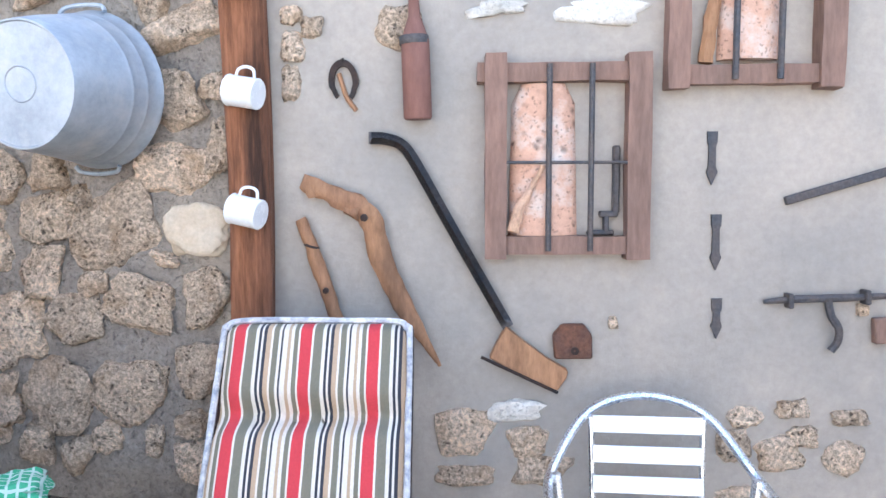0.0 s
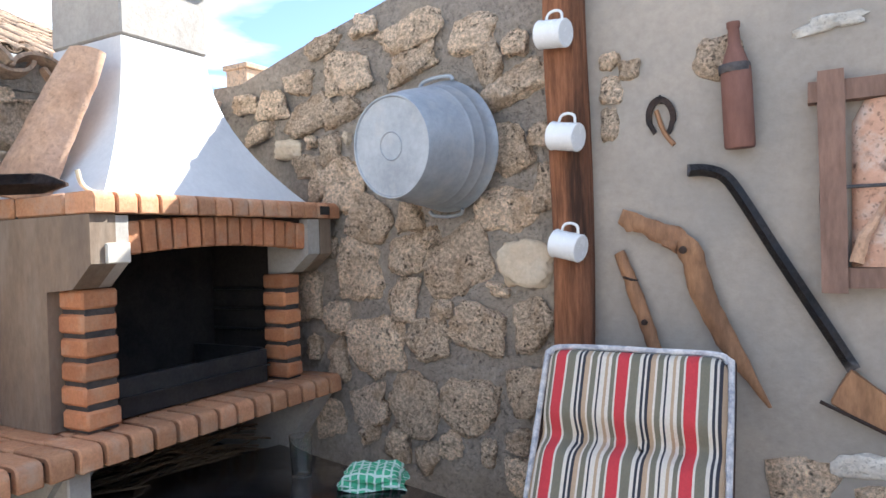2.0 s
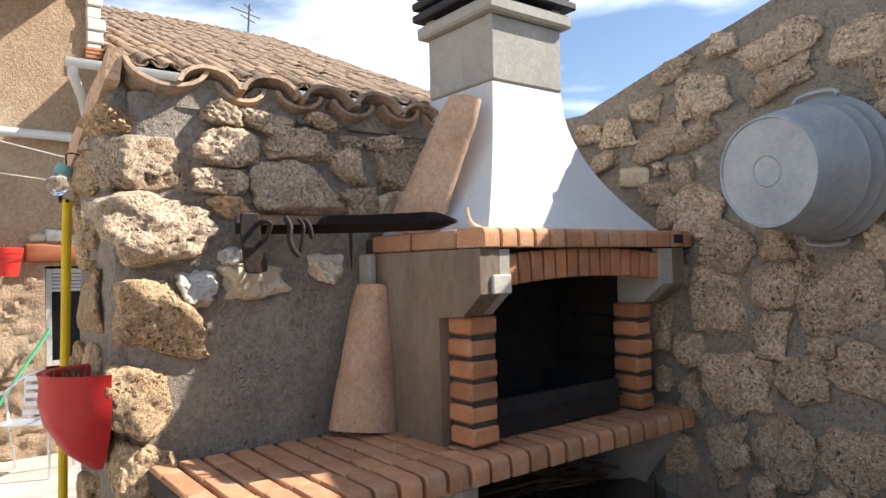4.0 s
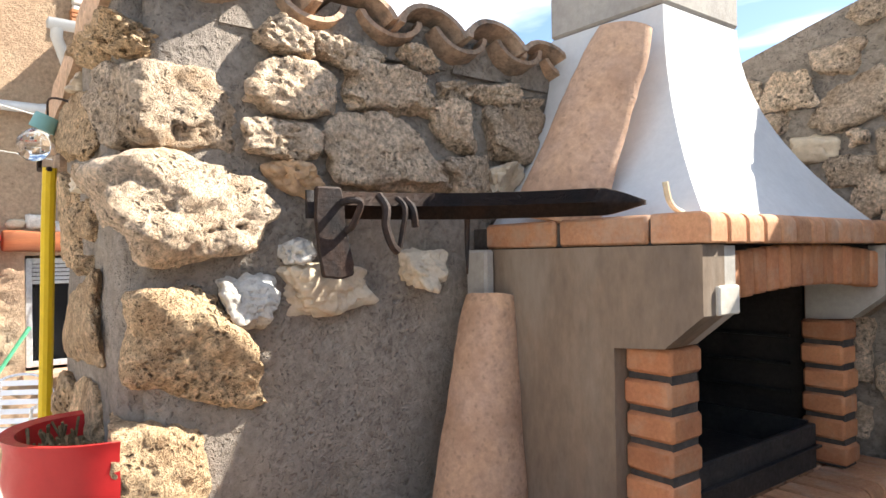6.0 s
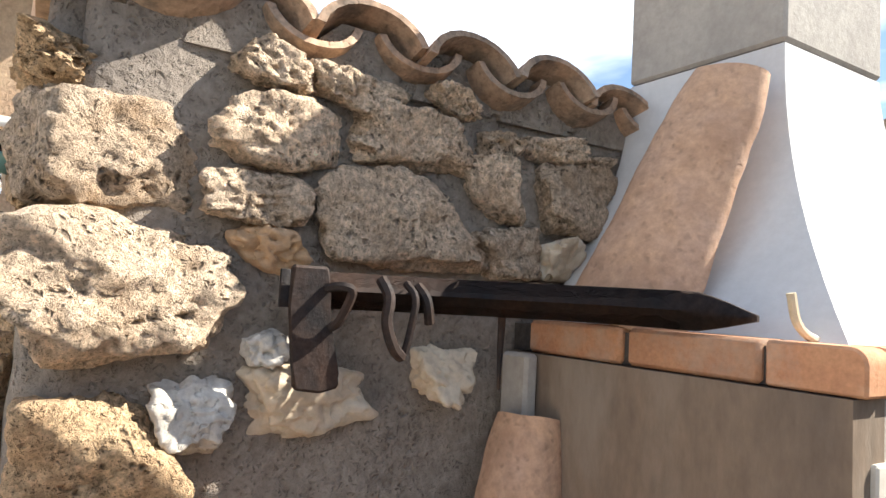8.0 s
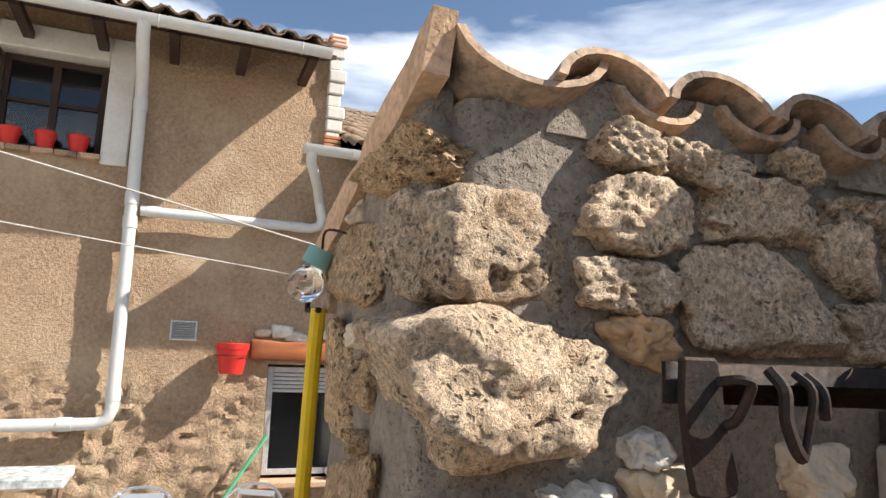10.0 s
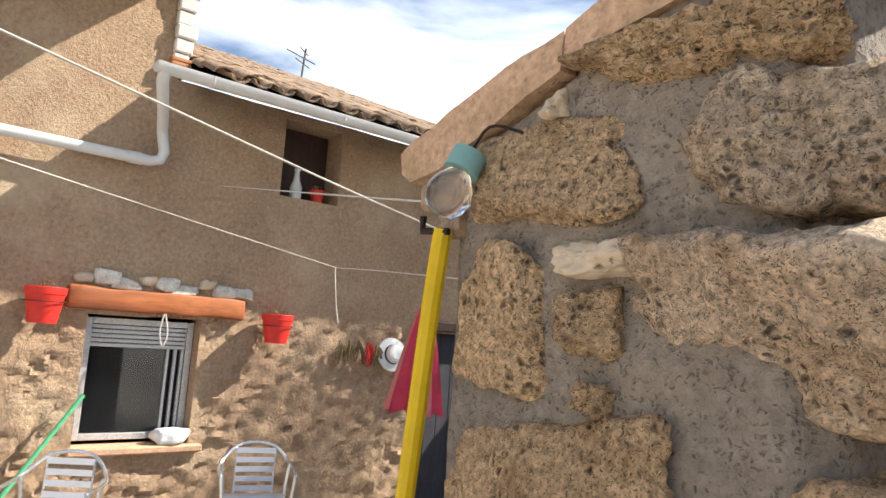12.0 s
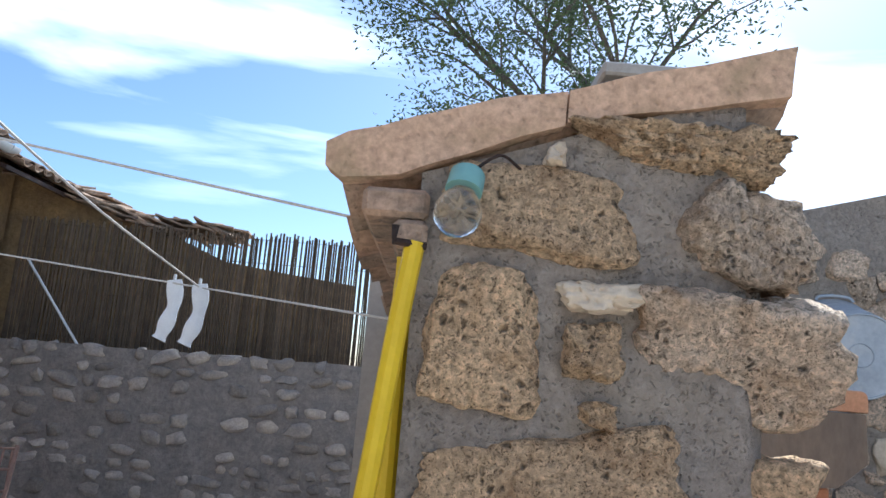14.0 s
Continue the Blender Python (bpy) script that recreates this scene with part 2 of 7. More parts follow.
ROPE = mat("pale_cord", (0.6, 0.56, 0.5), (0.5, 0.46, 0.4), 60, 0.9, 0.2, 200)
PINK = mat("pink_parasol_cloth", (0.78, 0.10, 0.17), (0.70, 0.08, 0.15), 6, 0.85, 0.2, 80, grain=0.08)
PINK_PALE = mat("pale_pink_parasol_cloth", (0.85, 0.36, 0.34), (0.80, 0.30, 0.30), 6, 0.85, 0.2, 80, grain=0.08)
PURPLE = mat("purple_parasol_cloth", (0.30, 0.03, 0.35), (0.26, 0.03, 0.30), 6, 0.85, 0.2, 80, grain=0.08)
BARK = mat("grey_bark", (0.10, 0.085, 0.07), (0.07, 0.06, 0.05), 9, 0.95, 0.8, 30, stretch=(1, 1, 0.3))
LEAF = mat("dull_green_leaf", (0.055, 0.085, 0.035), (0.085, 0.12, 0.05), 4, 0.7, 0.0, 40, grain=0.2)
PAVING = mat("pale_concrete_paving", (0.50, 0.46, 0.40), (0.42, 0.385, 0.335), 1.5, 0.92, 0.5, 40, grain=0.12, stain=(0.3, 0.27, 0.22),
             stain_amount=0.4, stain_scale=1.8)
BONE = mat("bleached_horn", (0.66, 0.60, 0.46), (0.5, 0.4, 0.25), 20, 0.6, 0.2, 80)
TWIG = mat("dry_vine_twigs", (0.14, 0.09, 0.05), (0.09, 0.06, 0.035), 30, 0.95, 0.5, 100)
FOLIAGE = mat("dark_green_leaves", (0.05, 0.11, 0.04), (0.035, 0.08, 0.03), 12, 0.6, 0.0, 60)


def glass_mat(name, tint=(0.9, 0.93, 0.93), rough=0.02):
    m = bpy.data.materials.new(name)
    m.use_nodes = True
    b = m.node_tree.nodes["Principled BSDF"]
    b.inputs["Base Color"].default_value = (*tint, 1)
    b.inputs["Transmission Weight"].default_value = 1.0
    b.inputs["Roughness"].default_value = rough
    b.inputs["IOR"].default_value = 1.45
    return m


GLASS = glass_mat("clear_glass")
PANE = glass_mat("window_glass", (0.75, 0.8, 0.85), 0.03)


def stripe_mat():
    """Woven stripes that run down the cushion: red, cream, olive, brown and black bands, from the cushion's own x in metres."""
    m = bpy.data.materials.new("striped_woven_cotton")
    m.use_nodes = True
    n, l = m.node_tree.nodes, m.node_tree.links
    b = n["Principled BSDF"]
    co = n.new("ShaderNodeTexCoord")
    sep = n.new("ShaderNodeSeparateXYZ")
    l.new(co.outputs["Object"], sep.inputs[0])
    mul = n.new("ShaderNodeMath")
    mul.operation = "MULTIPLY_ADD"
    mul.inputs[1].default_value, mul.inputs[2].default_value = 1 / 0.166, 0.175
    l.new(sep.outputs["X"], mul.inputs[0])
    fr = n.new("ShaderNodeMath")
    fr.operation = "FRACT"
    l.new(mul.outputs[0], fr.inputs[0])
    ramp = n.new("ShaderNodeValToRGB")
    ramp.color_ramp.interpolation = "CONSTANT"
    red, cream, olive, dark, tan = (0.50, 0.045, 0.055), (0.62, 0.56, 0.47), (0.17, 0.155, 0.11), (0.035, 0.035, 0.045), (0.42, 0.30, 0.19)
    bands = ((0.0, red), (0.17, cream), (0.20, olive), (0.33, cream), (0.38, dark), (0.42, cream), (0.45, dark), (0.50, tan), (0.57, cream),
             (0.60, olive), (0.68, cream), (0.72, dark), (0.75, cream), (0.82, tan), (0.86, cream), (0.91, olive), (0.97, cream))
    els = ramp.color_ramp.elements
    for i, (p, c) in enumerate(bands):
        e = els[i] if i < 2 else els.new(p)
        e.position, e.color = p, (*c, 1)
    l.new(fr.outputs[0], ramp.inputs[0])
    tx = n.new("ShaderNodeTexNoise")
    tx.inputs["Scale"].default_value, tx.inputs["Detail"].default_value = 250, 3
    l.new(co.outputs["Object"], tx.inputs["Vector"])
    rg = n.new("ShaderNodeMapRange")
    rg.inputs[3].default_value, rg.inputs[4].default_value = 0.8, 1.2
    l.new(tx.outputs["Fac"], rg.inputs[0])
    mx = n.new("ShaderNodeMixRGB")
    mx.blend_type = "MULTIPLY"
    mx.inputs[0].default_value = 1.0
    l.new(ramp.outputs[0], mx.inputs[1])
    l.new(rg.outputs[0], mx.inputs[2])
    l.new(mx.outputs[0], b.inputs["Base Color"])
    b.inputs["Roughness"].default_value = 0.95
    bp = n.new("ShaderNodeBump")
    bp.inputs["Strength"].default_value, bp.inputs["Distance"].default_value = 0.3, 0.002
    l.new(tx.outputs["Fac"], bp.inputs["Height"])
    l.new(bp.outputs["Normal"], b.inputs["Normal"])
    return m


STRIPES = stripe_mat()


# ---- building helpers ----
def root_pose(ob):
    m = Matrix.Identity(4)
    while ob:
        m = ob.matrix_basis @ m
        ob = ob.parent
    return m


def finish(bm, name, smooth=35):
    bmesh.ops.recalc_face_normals(bm, faces=bm.faces)
    lim = radians(smooth)
    for f in bm.faces:
        f.smooth = True
    for e in bm.edges:
        if len(e.link_faces) == 2 and e.calc_face_angle(0) > lim:
            e.smooth = False
    me = bpy.data.meshes.new(name)
    bm.to_mesh(me)
    bm.free()
    return me


def affine(*rows):
    return Matrix([*rows, (0, 0, 0, 1)])


SITE = [Matrix.Identity(4)]   # survey frame of the group of things being built
HOUSE = affine((1, 0, 0, 0), (0, 1.04, 0, 0.285), (0, 0, 1, 0))
TOOLS = affine((0.88, 0, -0.0545, 0.0189), (0, 1, 0, 0), (0.0434, 0, 0.8979, 0.256))
STONES = affine((1.0403, 0, -0.0497, 0.0946), (0, 1, 0, 0), (0.0596, 0, 0.9841, 0.1231))
FAR = affine((1.09, 0, 0, 0.24), (0, 1.09, 0, 0.063), (0, 0, 1.07, -0.125))
HERE = Matrix.Identity(4)


def part(name, bm, material, parent=None, label="", smooth=35):
    """Links a bmesh, made in its site's metres, as one mesh object under a thing or a part."""
    bm.transform(SITE[0])
    if parent:
        bm.transform(root_pose(parent).inverted())
    ob = new(name, finish(bm, name, smooth))
    ob.data.materials.append(material)
    ob.parent = parent
    if label:
        ob["label"] = label
    return ob


def thing(name, x, y, z, label, category, group="", rz=0):
    ob = new(name)
    ob.empty_display_size = 0.1
    ob.matrix_basis = Matrix.Translation(SITE[0] @ Vector((x, y, z))) @ pose(0, 0, 0, 0, 0, rz)
    return tagged(ob, label, category, group)


def solid(name, bm, material, label, category, group="", smooth=35):
    """A thing that is one mesh, with its origin at the middle of its foot."""
    bm.transform(SITE[0])
    lo = Vector([min(v.co[i] for v in bm.verts) for i in range(3)])
    hi = Vector([max(v.co[i] for v in bm.verts) for i in range(3)])
    base = Vector(((lo.x + hi.x) / 2, (lo.y + hi.y) / 2, lo.z))
    bm.transform(Matrix.Translation(-base))
    ob = new(name, finish(bm, name, smooth))
    ob.data.materials.append(material)
    ob.location = base
    return tagged(ob, label, category, group)


def structure(name, bm, material, label, smooth=35):
    bm.transform(SITE[0])
    ob = new(name, finish(bm, name, smooth))
    ob.data.materials.append(material)
    return tagged(ob, label, "", "", "structure")


def box(bm, x0, x1, y0, y1, z0, z1, bevel=0.0, m=None, seg=1):
    g = bmesh.ops.create_cube(bm, size=1)["verts"]
    t = Matrix.Translation(((x0 + x1) / 2, (y0 + y1) / 2, (z0 + z1) / 2)) @ Matrix.Diagonal((abs(x1 - x0), abs(y1 - y0), abs(z1 - z0), 1))
    bmesh.ops.transform(bm, matrix=t, verts=g)
    if bevel:
        es = list({e for v in g for e in v.link_edges})
        r = bmesh.ops.bevel(bm, geom=es, offset=bevel, segments=seg, affect="EDGES", profile=0.5)
        g = list({v for f in r["faces"] for v in f.verts} | {v for v in g if v.is_valid})
    if m is not None:
        bmesh.ops.transform(bm, matrix=m, verts=g)
    return g


def tube(bm, pts, r, seg=8, closed=False, radii=None):
    """A round bar swept along points."""
    pts = [Vector(p) for p in pts]
    rings = []
    up = Vector((0.13, 0.21, 0.97)).normalized()
    n = len(pts)
    for i, p in enumerate(pts):
        a = pts[i - 1] if (i or closed) else p
        b = pts[(i + 1) % n] if (i < n - 1 or closed) else p
        d = (b - a).normalized()
        if abs(d.dot(up)) > 0.97:
            up = Vector((0.9, 0.3, 0.2)).normalized()
        s = d.cross(up).normalized()
        u = s.cross(d)
        rr = radii[i] if radii else r
        rings.append([bm.verts.new(p + (s * math.cos(2 * math.pi * k / seg) + u * math.sin(2 * math.pi * k / seg)) * rr) for k in range(seg)])
        up = u
    for i in range(n if closed else n - 1):
        a, b = rings[i], rings[(i + 1) % n]
        for k in range(seg):
            bm.faces.new((a[k], a[(k + 1) % seg], b[(k + 1) % seg], b[k]))
    if not closed:
        bm.faces.new(rings[0][::-1])
        bm.faces.new(rings[-1])


def lathe(bm, profile, m, seg=24, arc=1.0, closed_ends=True):
    """Turns (radius, height) pairs round the z axis of the pose m."""
    full = arc >= 1.0
    cols = seg if full else seg + 1
    rings = []
    for r, h in profile:
        rings.append([bm.verts.new(m @ Vector((r * math.cos(2 * math.pi * arc * k / seg), r * math.sin(2 * math.pi * arc * k / seg), h))) for k in range(cols)])
    for a, b in zip(rings, rings[1:]):
        for k in range(cols if full else cols - 1):
            bm.faces.new((a[k], a[(k + 1) % cols], b[(k + 1) % cols], b[k]))
    if full and closed_ends:
        bm.faces.new(rings[0][::-1])
        bm.faces.new(rings[-1])


def slab(bm, poly, m, t):
    """A flat outline (x, z pairs) in the pose m, t thick along y, centred."""
    f = [bm.verts.new(m @ Vector((x, -t / 2, z))) for x, z in poly]
    b = [bm.verts.new(m @ Vector((x, t / 2, z))) for x, z in poly]
    bm.faces.new(f)
    bm.faces.new(b[::-1])
    k = len(poly)
    for i in range(k):
        bm.faces.new((f[i], b[i], b[(i + 1) % k], f[(i + 1) % k]))


def curve_pts(pts, n=6):
    """A smooth line through points (Catmull-Rom)."""
    p = [Vector(q) for q in pts]
    p = [2 * p[0] - p[1]] + p + [2 * p[-1] - p[-2]]
    out = []
    for i in range(1, len(p) - 2):
        for k in range(n):
            t = k / n
            out.append(0.5 * ((2 * p[i]) + (p[i + 1] - p[i - 1]) * t + (2 * p[i - 1] - 5 * p[i] + 4 * p[i + 1] - p[i + 2]) * t * t
                              + (3 * p[i] - p[i - 1] - 3 * p[i + 1] + p[i + 2]) * t ** 3))
    return out + [p[-2]]


def stone_bm(w, h, d, seed, detail=3, square=2.6, rough=0.16, pits=0.0):
    """A broken stone: w along x, d along y, h along z, centred; flat breaks, worn edges, pitted skin."""
    bm = bmesh.new()
    bmesh.ops.create_icosphere(bm, subdivisions=detail, radius=1)
    rs = np.random.RandomState(seed + 11)
    nk = rs.normal(size=(16, 3))
    nk[:6] = np.array([[1, 0, 0], [-1, 0, 0], [0, 0, 1], [0, 0, -1], [0, -1, 0], [0, 1, 0]]) + rs.normal(size=(6, 3)) * 0.22
    nk /= np.linalg.norm(nk, axis=1)[:, None]
    dk = rs.uniform(0.86, 1.12, 16)
    dk[:6] = rs.uniform(0.72, 0.88, 6)
    dk[4] = 0.62
    co = np.array([v.co[:] for v in bm.verts])
    co /= np.linalg.norm(co, axis=1)[:, None]
    dots = np.maximum(co @ nk.T, 1e-3) / dk
    power = 9.0 + 2.2 * square
    r = (np.maximum(dots, 0) ** power).sum(axis=1) ** (-1 / power)
    pts = co * r[:, None]
    pts /= (pts.max(axis=0) - pts.min(axis=0)) / 2
    off = Vector((seed * 3.17, seed * 1.71, seed * 2.39))
    small = 0.16 / max(0.06, min(w, h))
    for v, p in zip(bm.verts, pts):
        q3 = Vector((p[0] * w, p[1] * d, p[2] * h)) * 0.5
        c = Vector(p)
        s = 1 + noise.noise(c * 1.6 + off) * rough * 0.8 + noise.noise(c * 3.7 - off) * rough * 0.45
        s += noise.noise(q3 * 17 + off) * 0.05 * small
        s += noise.fractal(q3 * 46 + off, 0.7, 2.1, 5) * 0.045 * small
        if pits:
            s -= max(0.0, noise.noise(q3 * 85 + off) - 0.06) * 0.20 * pits * small
            s -= max(0.0, noise.noise(q3 * 30 - off) - 0.32) * 0.30 * pits * small
        v.co = q3 * s
    return bm


def ragged_grid(bm, origin, du, dv, nu, nv, push, skip=None):
    """A sheet of nu x nv cells from origin along du and dv, each point moved by push(point)."""
    g = [[bm.verts.new(push(origin + du * (i / nu) + dv * (j / nv))) for j in range(nv + 1)] for i in range(nu + 1)]
    for i in range(nu):
        for j in range(nv):
            if skip and skip(origin + du * ((i + 0.5) / nu) + dv * ((j + 0.5) / nv)):
                continue
            bm.faces.new((g[i][j], g[i + 1][j], g[i + 1][j + 1], g[i][j + 1]))


# ---- the large structure ----
def ground_z(x):
    return 0.15 - 0.23 * min(1, max(0, (-1.5 - x) / 6.27))


bm = bmesh.new()
xs = (-400, -40, -12, -7.77, -6, -4, -2.7, -1.5, 0, 4, 40, 400)
ys = (-400, -40, -8, -4, 0, 3, 6, 12, 40, 400)
gv = [[bm.verts.new((x, y, ground_z(x))) for y in ys] for x in xs]
for i in range(len(xs) - 1):
    for j in range(len(ys) - 1):
        bm.faces.new((gv[i][j], gv[i + 1][j], gv[i + 1][j + 1], gv[i][j + 1]))
structure("ground", bm, PAVING, "pale worn concrete paving of the courtyard")

FACE_W = -2.225   # face of the barbecue wall
FACE_B = 2.035    # face of the tool wall
FACE_E = 0.285    # end face of the barbecue wall


def top_b(x):
    """Sloping top of the tool wall."""
    return min(2.95, 2.235 + 0.27 * max(0.0, x + 2.1))


# barbecue wall: rough mortar body with a wavy face
bm = bmesh.new()


def corner_round(z):
    return 0.035 + 0.02 * noise.noise(Vector((0.3, 0.7, z * 6)))


def push_w(p):
    f = max(0, 1 - (p.y - FACE_E) / 0.07) ** 2
    r = corner_round(p.z) * f
    return p + Vector(((noise.noise(p * 3.1) * 0.012 + noise.noise(p * 9) * 0.006) * (1 - f) - r, r, 0))


def push_e(p):
    f = max(0, 1 - (FACE_W - p.x) / 0.07) ** 2
    r = corner_round(p.z) * f
    return p + Vector((-r, (noise.noise(p * 4.1) * 0.012 + noise.noise(p * 10) * 0.006) * (1 - f) + r, -max(0, FACE_W - p.x) * 0.33 * (p.z / 2.1)))


ragged_grid(bm, Vector((FACE_W, FACE_E, 0)), Vector((0, 2.03 - FACE_E, 0)), Vector((0, 0, 2.13)), 90, 110, push_w)
ragged_grid(bm, Vector((-2.77, FACE_E, 0)), Vector((-FACE_W * -1 + 2.77, 0, 0)), Vector((0, 0, 2.175)), 30, 100, push_e)
box(bm, -2.77, FACE_W - 0.07, FACE_E + 0.07, 2.03, 0, 1.93)
slab(bm, [(-2.77, 1.9), (-2.29, 1.9), (-2.29, 2.10), (-2.77, 1.945)], Matrix.Translation((0, 0.40, 0)), 0.14)
wall_w = structure("wall_barbecue", bm, MORTAR, "rubble stone wall of porous tan blocks set in grey mortar", 60)

# tool wall: one body, face in cement
bm = bmesh.new()
prof = [(-3.0, 0), (3.6, 0), (3.6, top_b(3.6)), (0.55, 2.95), (-0.6, top_b(-0.6)), (-1.4, top_b(-1.4)), (-2.1, top_b(-2.1)), (-3.0, 2.16)]
slab(bm, prof, Matrix.Translation((0, FACE_B + 0.19, 0)), 0.34)
wall_b = structure("wall_tools", bm, PLASTER, "tall patio wall, grey cement render beside tan stones in mortar")
bm = bmesh.new()


def push_b(p):
    q = Vector(p)
    q.z = p.z * top_b(p.x) / 2.5
    q.y += noise.noise(p * 3.3) * 0.012 + noise.noise(p * 10) * 0.005
    return q


ragged_grid(bm, Vector((-2.25, FACE_B, 0)), Vector((1.52, 0, 0)), Vector((0, 0, 2.5)), 70, 110, push_b)
part("mortar_bed", bm, MORTAR, wall_b, "grey mortar between the stones", 60)
bm = bmesh.new()


def push_p(p):
    q = Vector(p)
    q.z = p.z * top_b(p.x) / 2.5
    low = max(0, 0.8 - q.z)
    q.y += noise.noise(p * 1.7) * 0.008 + noise.noise(p * 7) * 0.003 + noise.noise(p * 9) * 0.02 * min(1, low * 3)
    return q


ragged_grid(bm, Vector((-0.735, FACE_B - 0.004, 0)), Vector((4.3, 0, 0)), Vector((0, 0, 2.5)), 150, 90, push_p)
part("cement_render", bm, PLASTER, wall_b, "smooth grey cement render", 60)

# plain walls that close the yard
bm = bmesh.new()
box(bm, 3.6, 3.9, -6.5, 2.5, 0, 2.4)
structure("wall_east", bm, PLASTER, "plain rendered yard wall")
bm = bmesh.new()
box(bm, -8.0, 3.9, -6.8, -6.5, -0.2, 2.4)
structure("wall_south", bm, PLASTER, "plain rendered yard wall")

# house front
HX = -7.77
OPEN = {"window_1": (0.50, 1.34, 0.70, 1.72), "window_2": (-1.79, -0.97, 3.43, 4.28), "niche": (1.905, 2.49, 2.92, 3.65), "door_1": (3.62, 4.40, -0.12, 1.77)}


def house_front(name, y0, y1, z1, label):
    bm = bmesh.new()
    step = 0.04
    cuts_y = sorted({y0, y1, *[v for o in OPEN.values() for v in o[:2] if y0 < v < y1]})
    cuts_z = sorted({-0.3, z1, *[v for o in OPEN.values() if y0 < o[0] < y1 for v in o[2:]]})

    def fine(c):
        out = []
        for a, b in zip(c, c[1:]):
            k = max(1, round((b - a) / step))
            out += [a + (b - a) * i / k for i in range(k)]
        return out + [c[-1]]
    yy, zz = fine(cuts_y), fine(cuts_z)

    def pt(y, z):
        p = Vector((HX, y, z))
        edge = min([max(abs(y - (o[0] + o[1]) / 2) - (o[1] - o[0]) / 2, abs(z - (o[2] + o[3]) / 2) - (o[3] - o[2]) / 2) for o in OPEN.values()])
        calm = min(1, max(0, edge / 0.12))
        low = min(1, max(0, (1.95 + 0.5 * noise.noise(p * 0.9) + 0.25 * noise.noise(p * 2.3) - z) / 0.35))
        bumpy = noise.noise(p * 2.2) * 0.02 + (noise.fractal(Vector((p.x, p.y * 12, p.z * 18)), 0.6, 2.2, 5) * 0.038 - abs(noise.noise(Vector((p.x, p.y * 5, p.z * 8)))) * 0.055 + abs(noise.noise(p * 19 + Vector((3, 1, 2)))) * 0.026 - 0.006) * low + noise.noise(p * 9) * 0.006
        p.x += bumpy * calm
        return p
    g = [[bm.verts.new(pt(y, z)) for z in zz] for y in yy]
    for i in range(len(yy) - 1):
        for j in range(len(zz) - 1):
            cy, cz = (yy[i] + yy[i + 1]) / 2, (zz[j] + zz[j + 1]) / 2
            if any(o[0] < cy < o[1] and o[2] < cz < o[3] for o in OPEN.values()):
                continue
            bm.faces.new((g[i][j], g[i + 1][j], g[i + 1][j + 1], g[i][j + 1]))
    rim = [e for e in bm.edges if len(e.link_faces) == 1]
    ext = bmesh.ops.extrude_edge_only(bm, edges=rim)["geom"]
    for v in ext:
        if isinstance(v, bmesh.types.BMVert):
            v.co.x = HX - 0.38
    return structure(name, bm, STUCCO, label, 55)


SITE[0] = HOUSE
house_tall = house_front("wall_house_tall", -6.5, 0.93, 4.86, "two-storey house front in tan lime render over rubble")
house_low = house_front("wall_house_low", 0.93, 5.55, 3.72, "lower house front in brown lime render over rough stone")
bm = bmesh.new()
box(bm, -15.2, -14.9, -6.5, 5.55, -0.3, 5.9)
box(bm, -14.9, HX - 0.3, -6.5, -6.2, -0.3, 4.7)
box(bm, -14.9, HX - 0.3, 5.2, 5.5, -0.3, 3.6)
box(bm, -14.9, HX - 0.3, 0.85, 0.99, 3.4, 5.05)
box(bm, -14.9, HX - 0.38, -6.2, 5.2, 2.35, 2.45)
structure("wall_house_back", bm, STUCCO, "plain walls that close the house")

# end of the taller house, bare corner stones
bm = bmesh.new()
for k in range(9):
    z = 3.82 + k * 0.125
    box(bm, HX - 0.30 + 0.03 * (k % 2), HX + 0.05 + 0.012 * (k % 3), 0.86, 0.985 + 0.02 * ((k * 7) % 3), z, z + 0.118, 0.012)
part("corner_stone", bm, WHITEWASH, house_tall, "flaking whitewashed corner pier")
for zb in (3.78, 4.80):
    bm = bmesh.new()
    for k in range(3):
        box(bm, HX - 0.32, HX + 0.075, 0.845, 1.005, zb + 0.04 * k, zb + 0.04 * k + 0.034, 0.006)
    part("brick_band", bm, BRICK, house_tall, "red brick band on the pier")

SITE[0] = FAR
# far yard: low rubble wall, earthen ruin, reed screen
bm = bmesh.new()
box(bm, -8.0, 3.9, 5.62, 5.95, -0.3, 1.67)
ragged_grid(bm, Vector((-7.9, 5.615, -0.3)), Vector((8, 0, 0)), Vector((0, 0, 1.985)), 140, 34,
            lambda p: p + Vector((0, -abs(noise.noise(p * 4)) * 0.03, noise.noise(p * 3) * 0.015)))
wall_far = structure("wall_far", bm, RUBBLE_WALL, "low grey rubble wall at the end of the courtyard", 60)
bm = bmesh.new()
slab(bm, [(-9.5, -0.3), (-3.6, -0.3), (-3.6, 2.55), (-4.3, 2.62), (-5.0, 2.7), (-5.75, 3.0), (-8.5, 3.9), (-9.5, 4.1)], Matrix.Translation((0, 6.85, 0)), 0.3)
box(bm, HX - 0.5, HX + 0.40, 5.556, 6.6, -0.3, 3.66)
structure("wall_ruin", bm, EARTH, "old earthen wall under a broken roof edge")


SITE[0] = HERE
# ---- stones set in the walls ----
STONE_COUNT = [0]


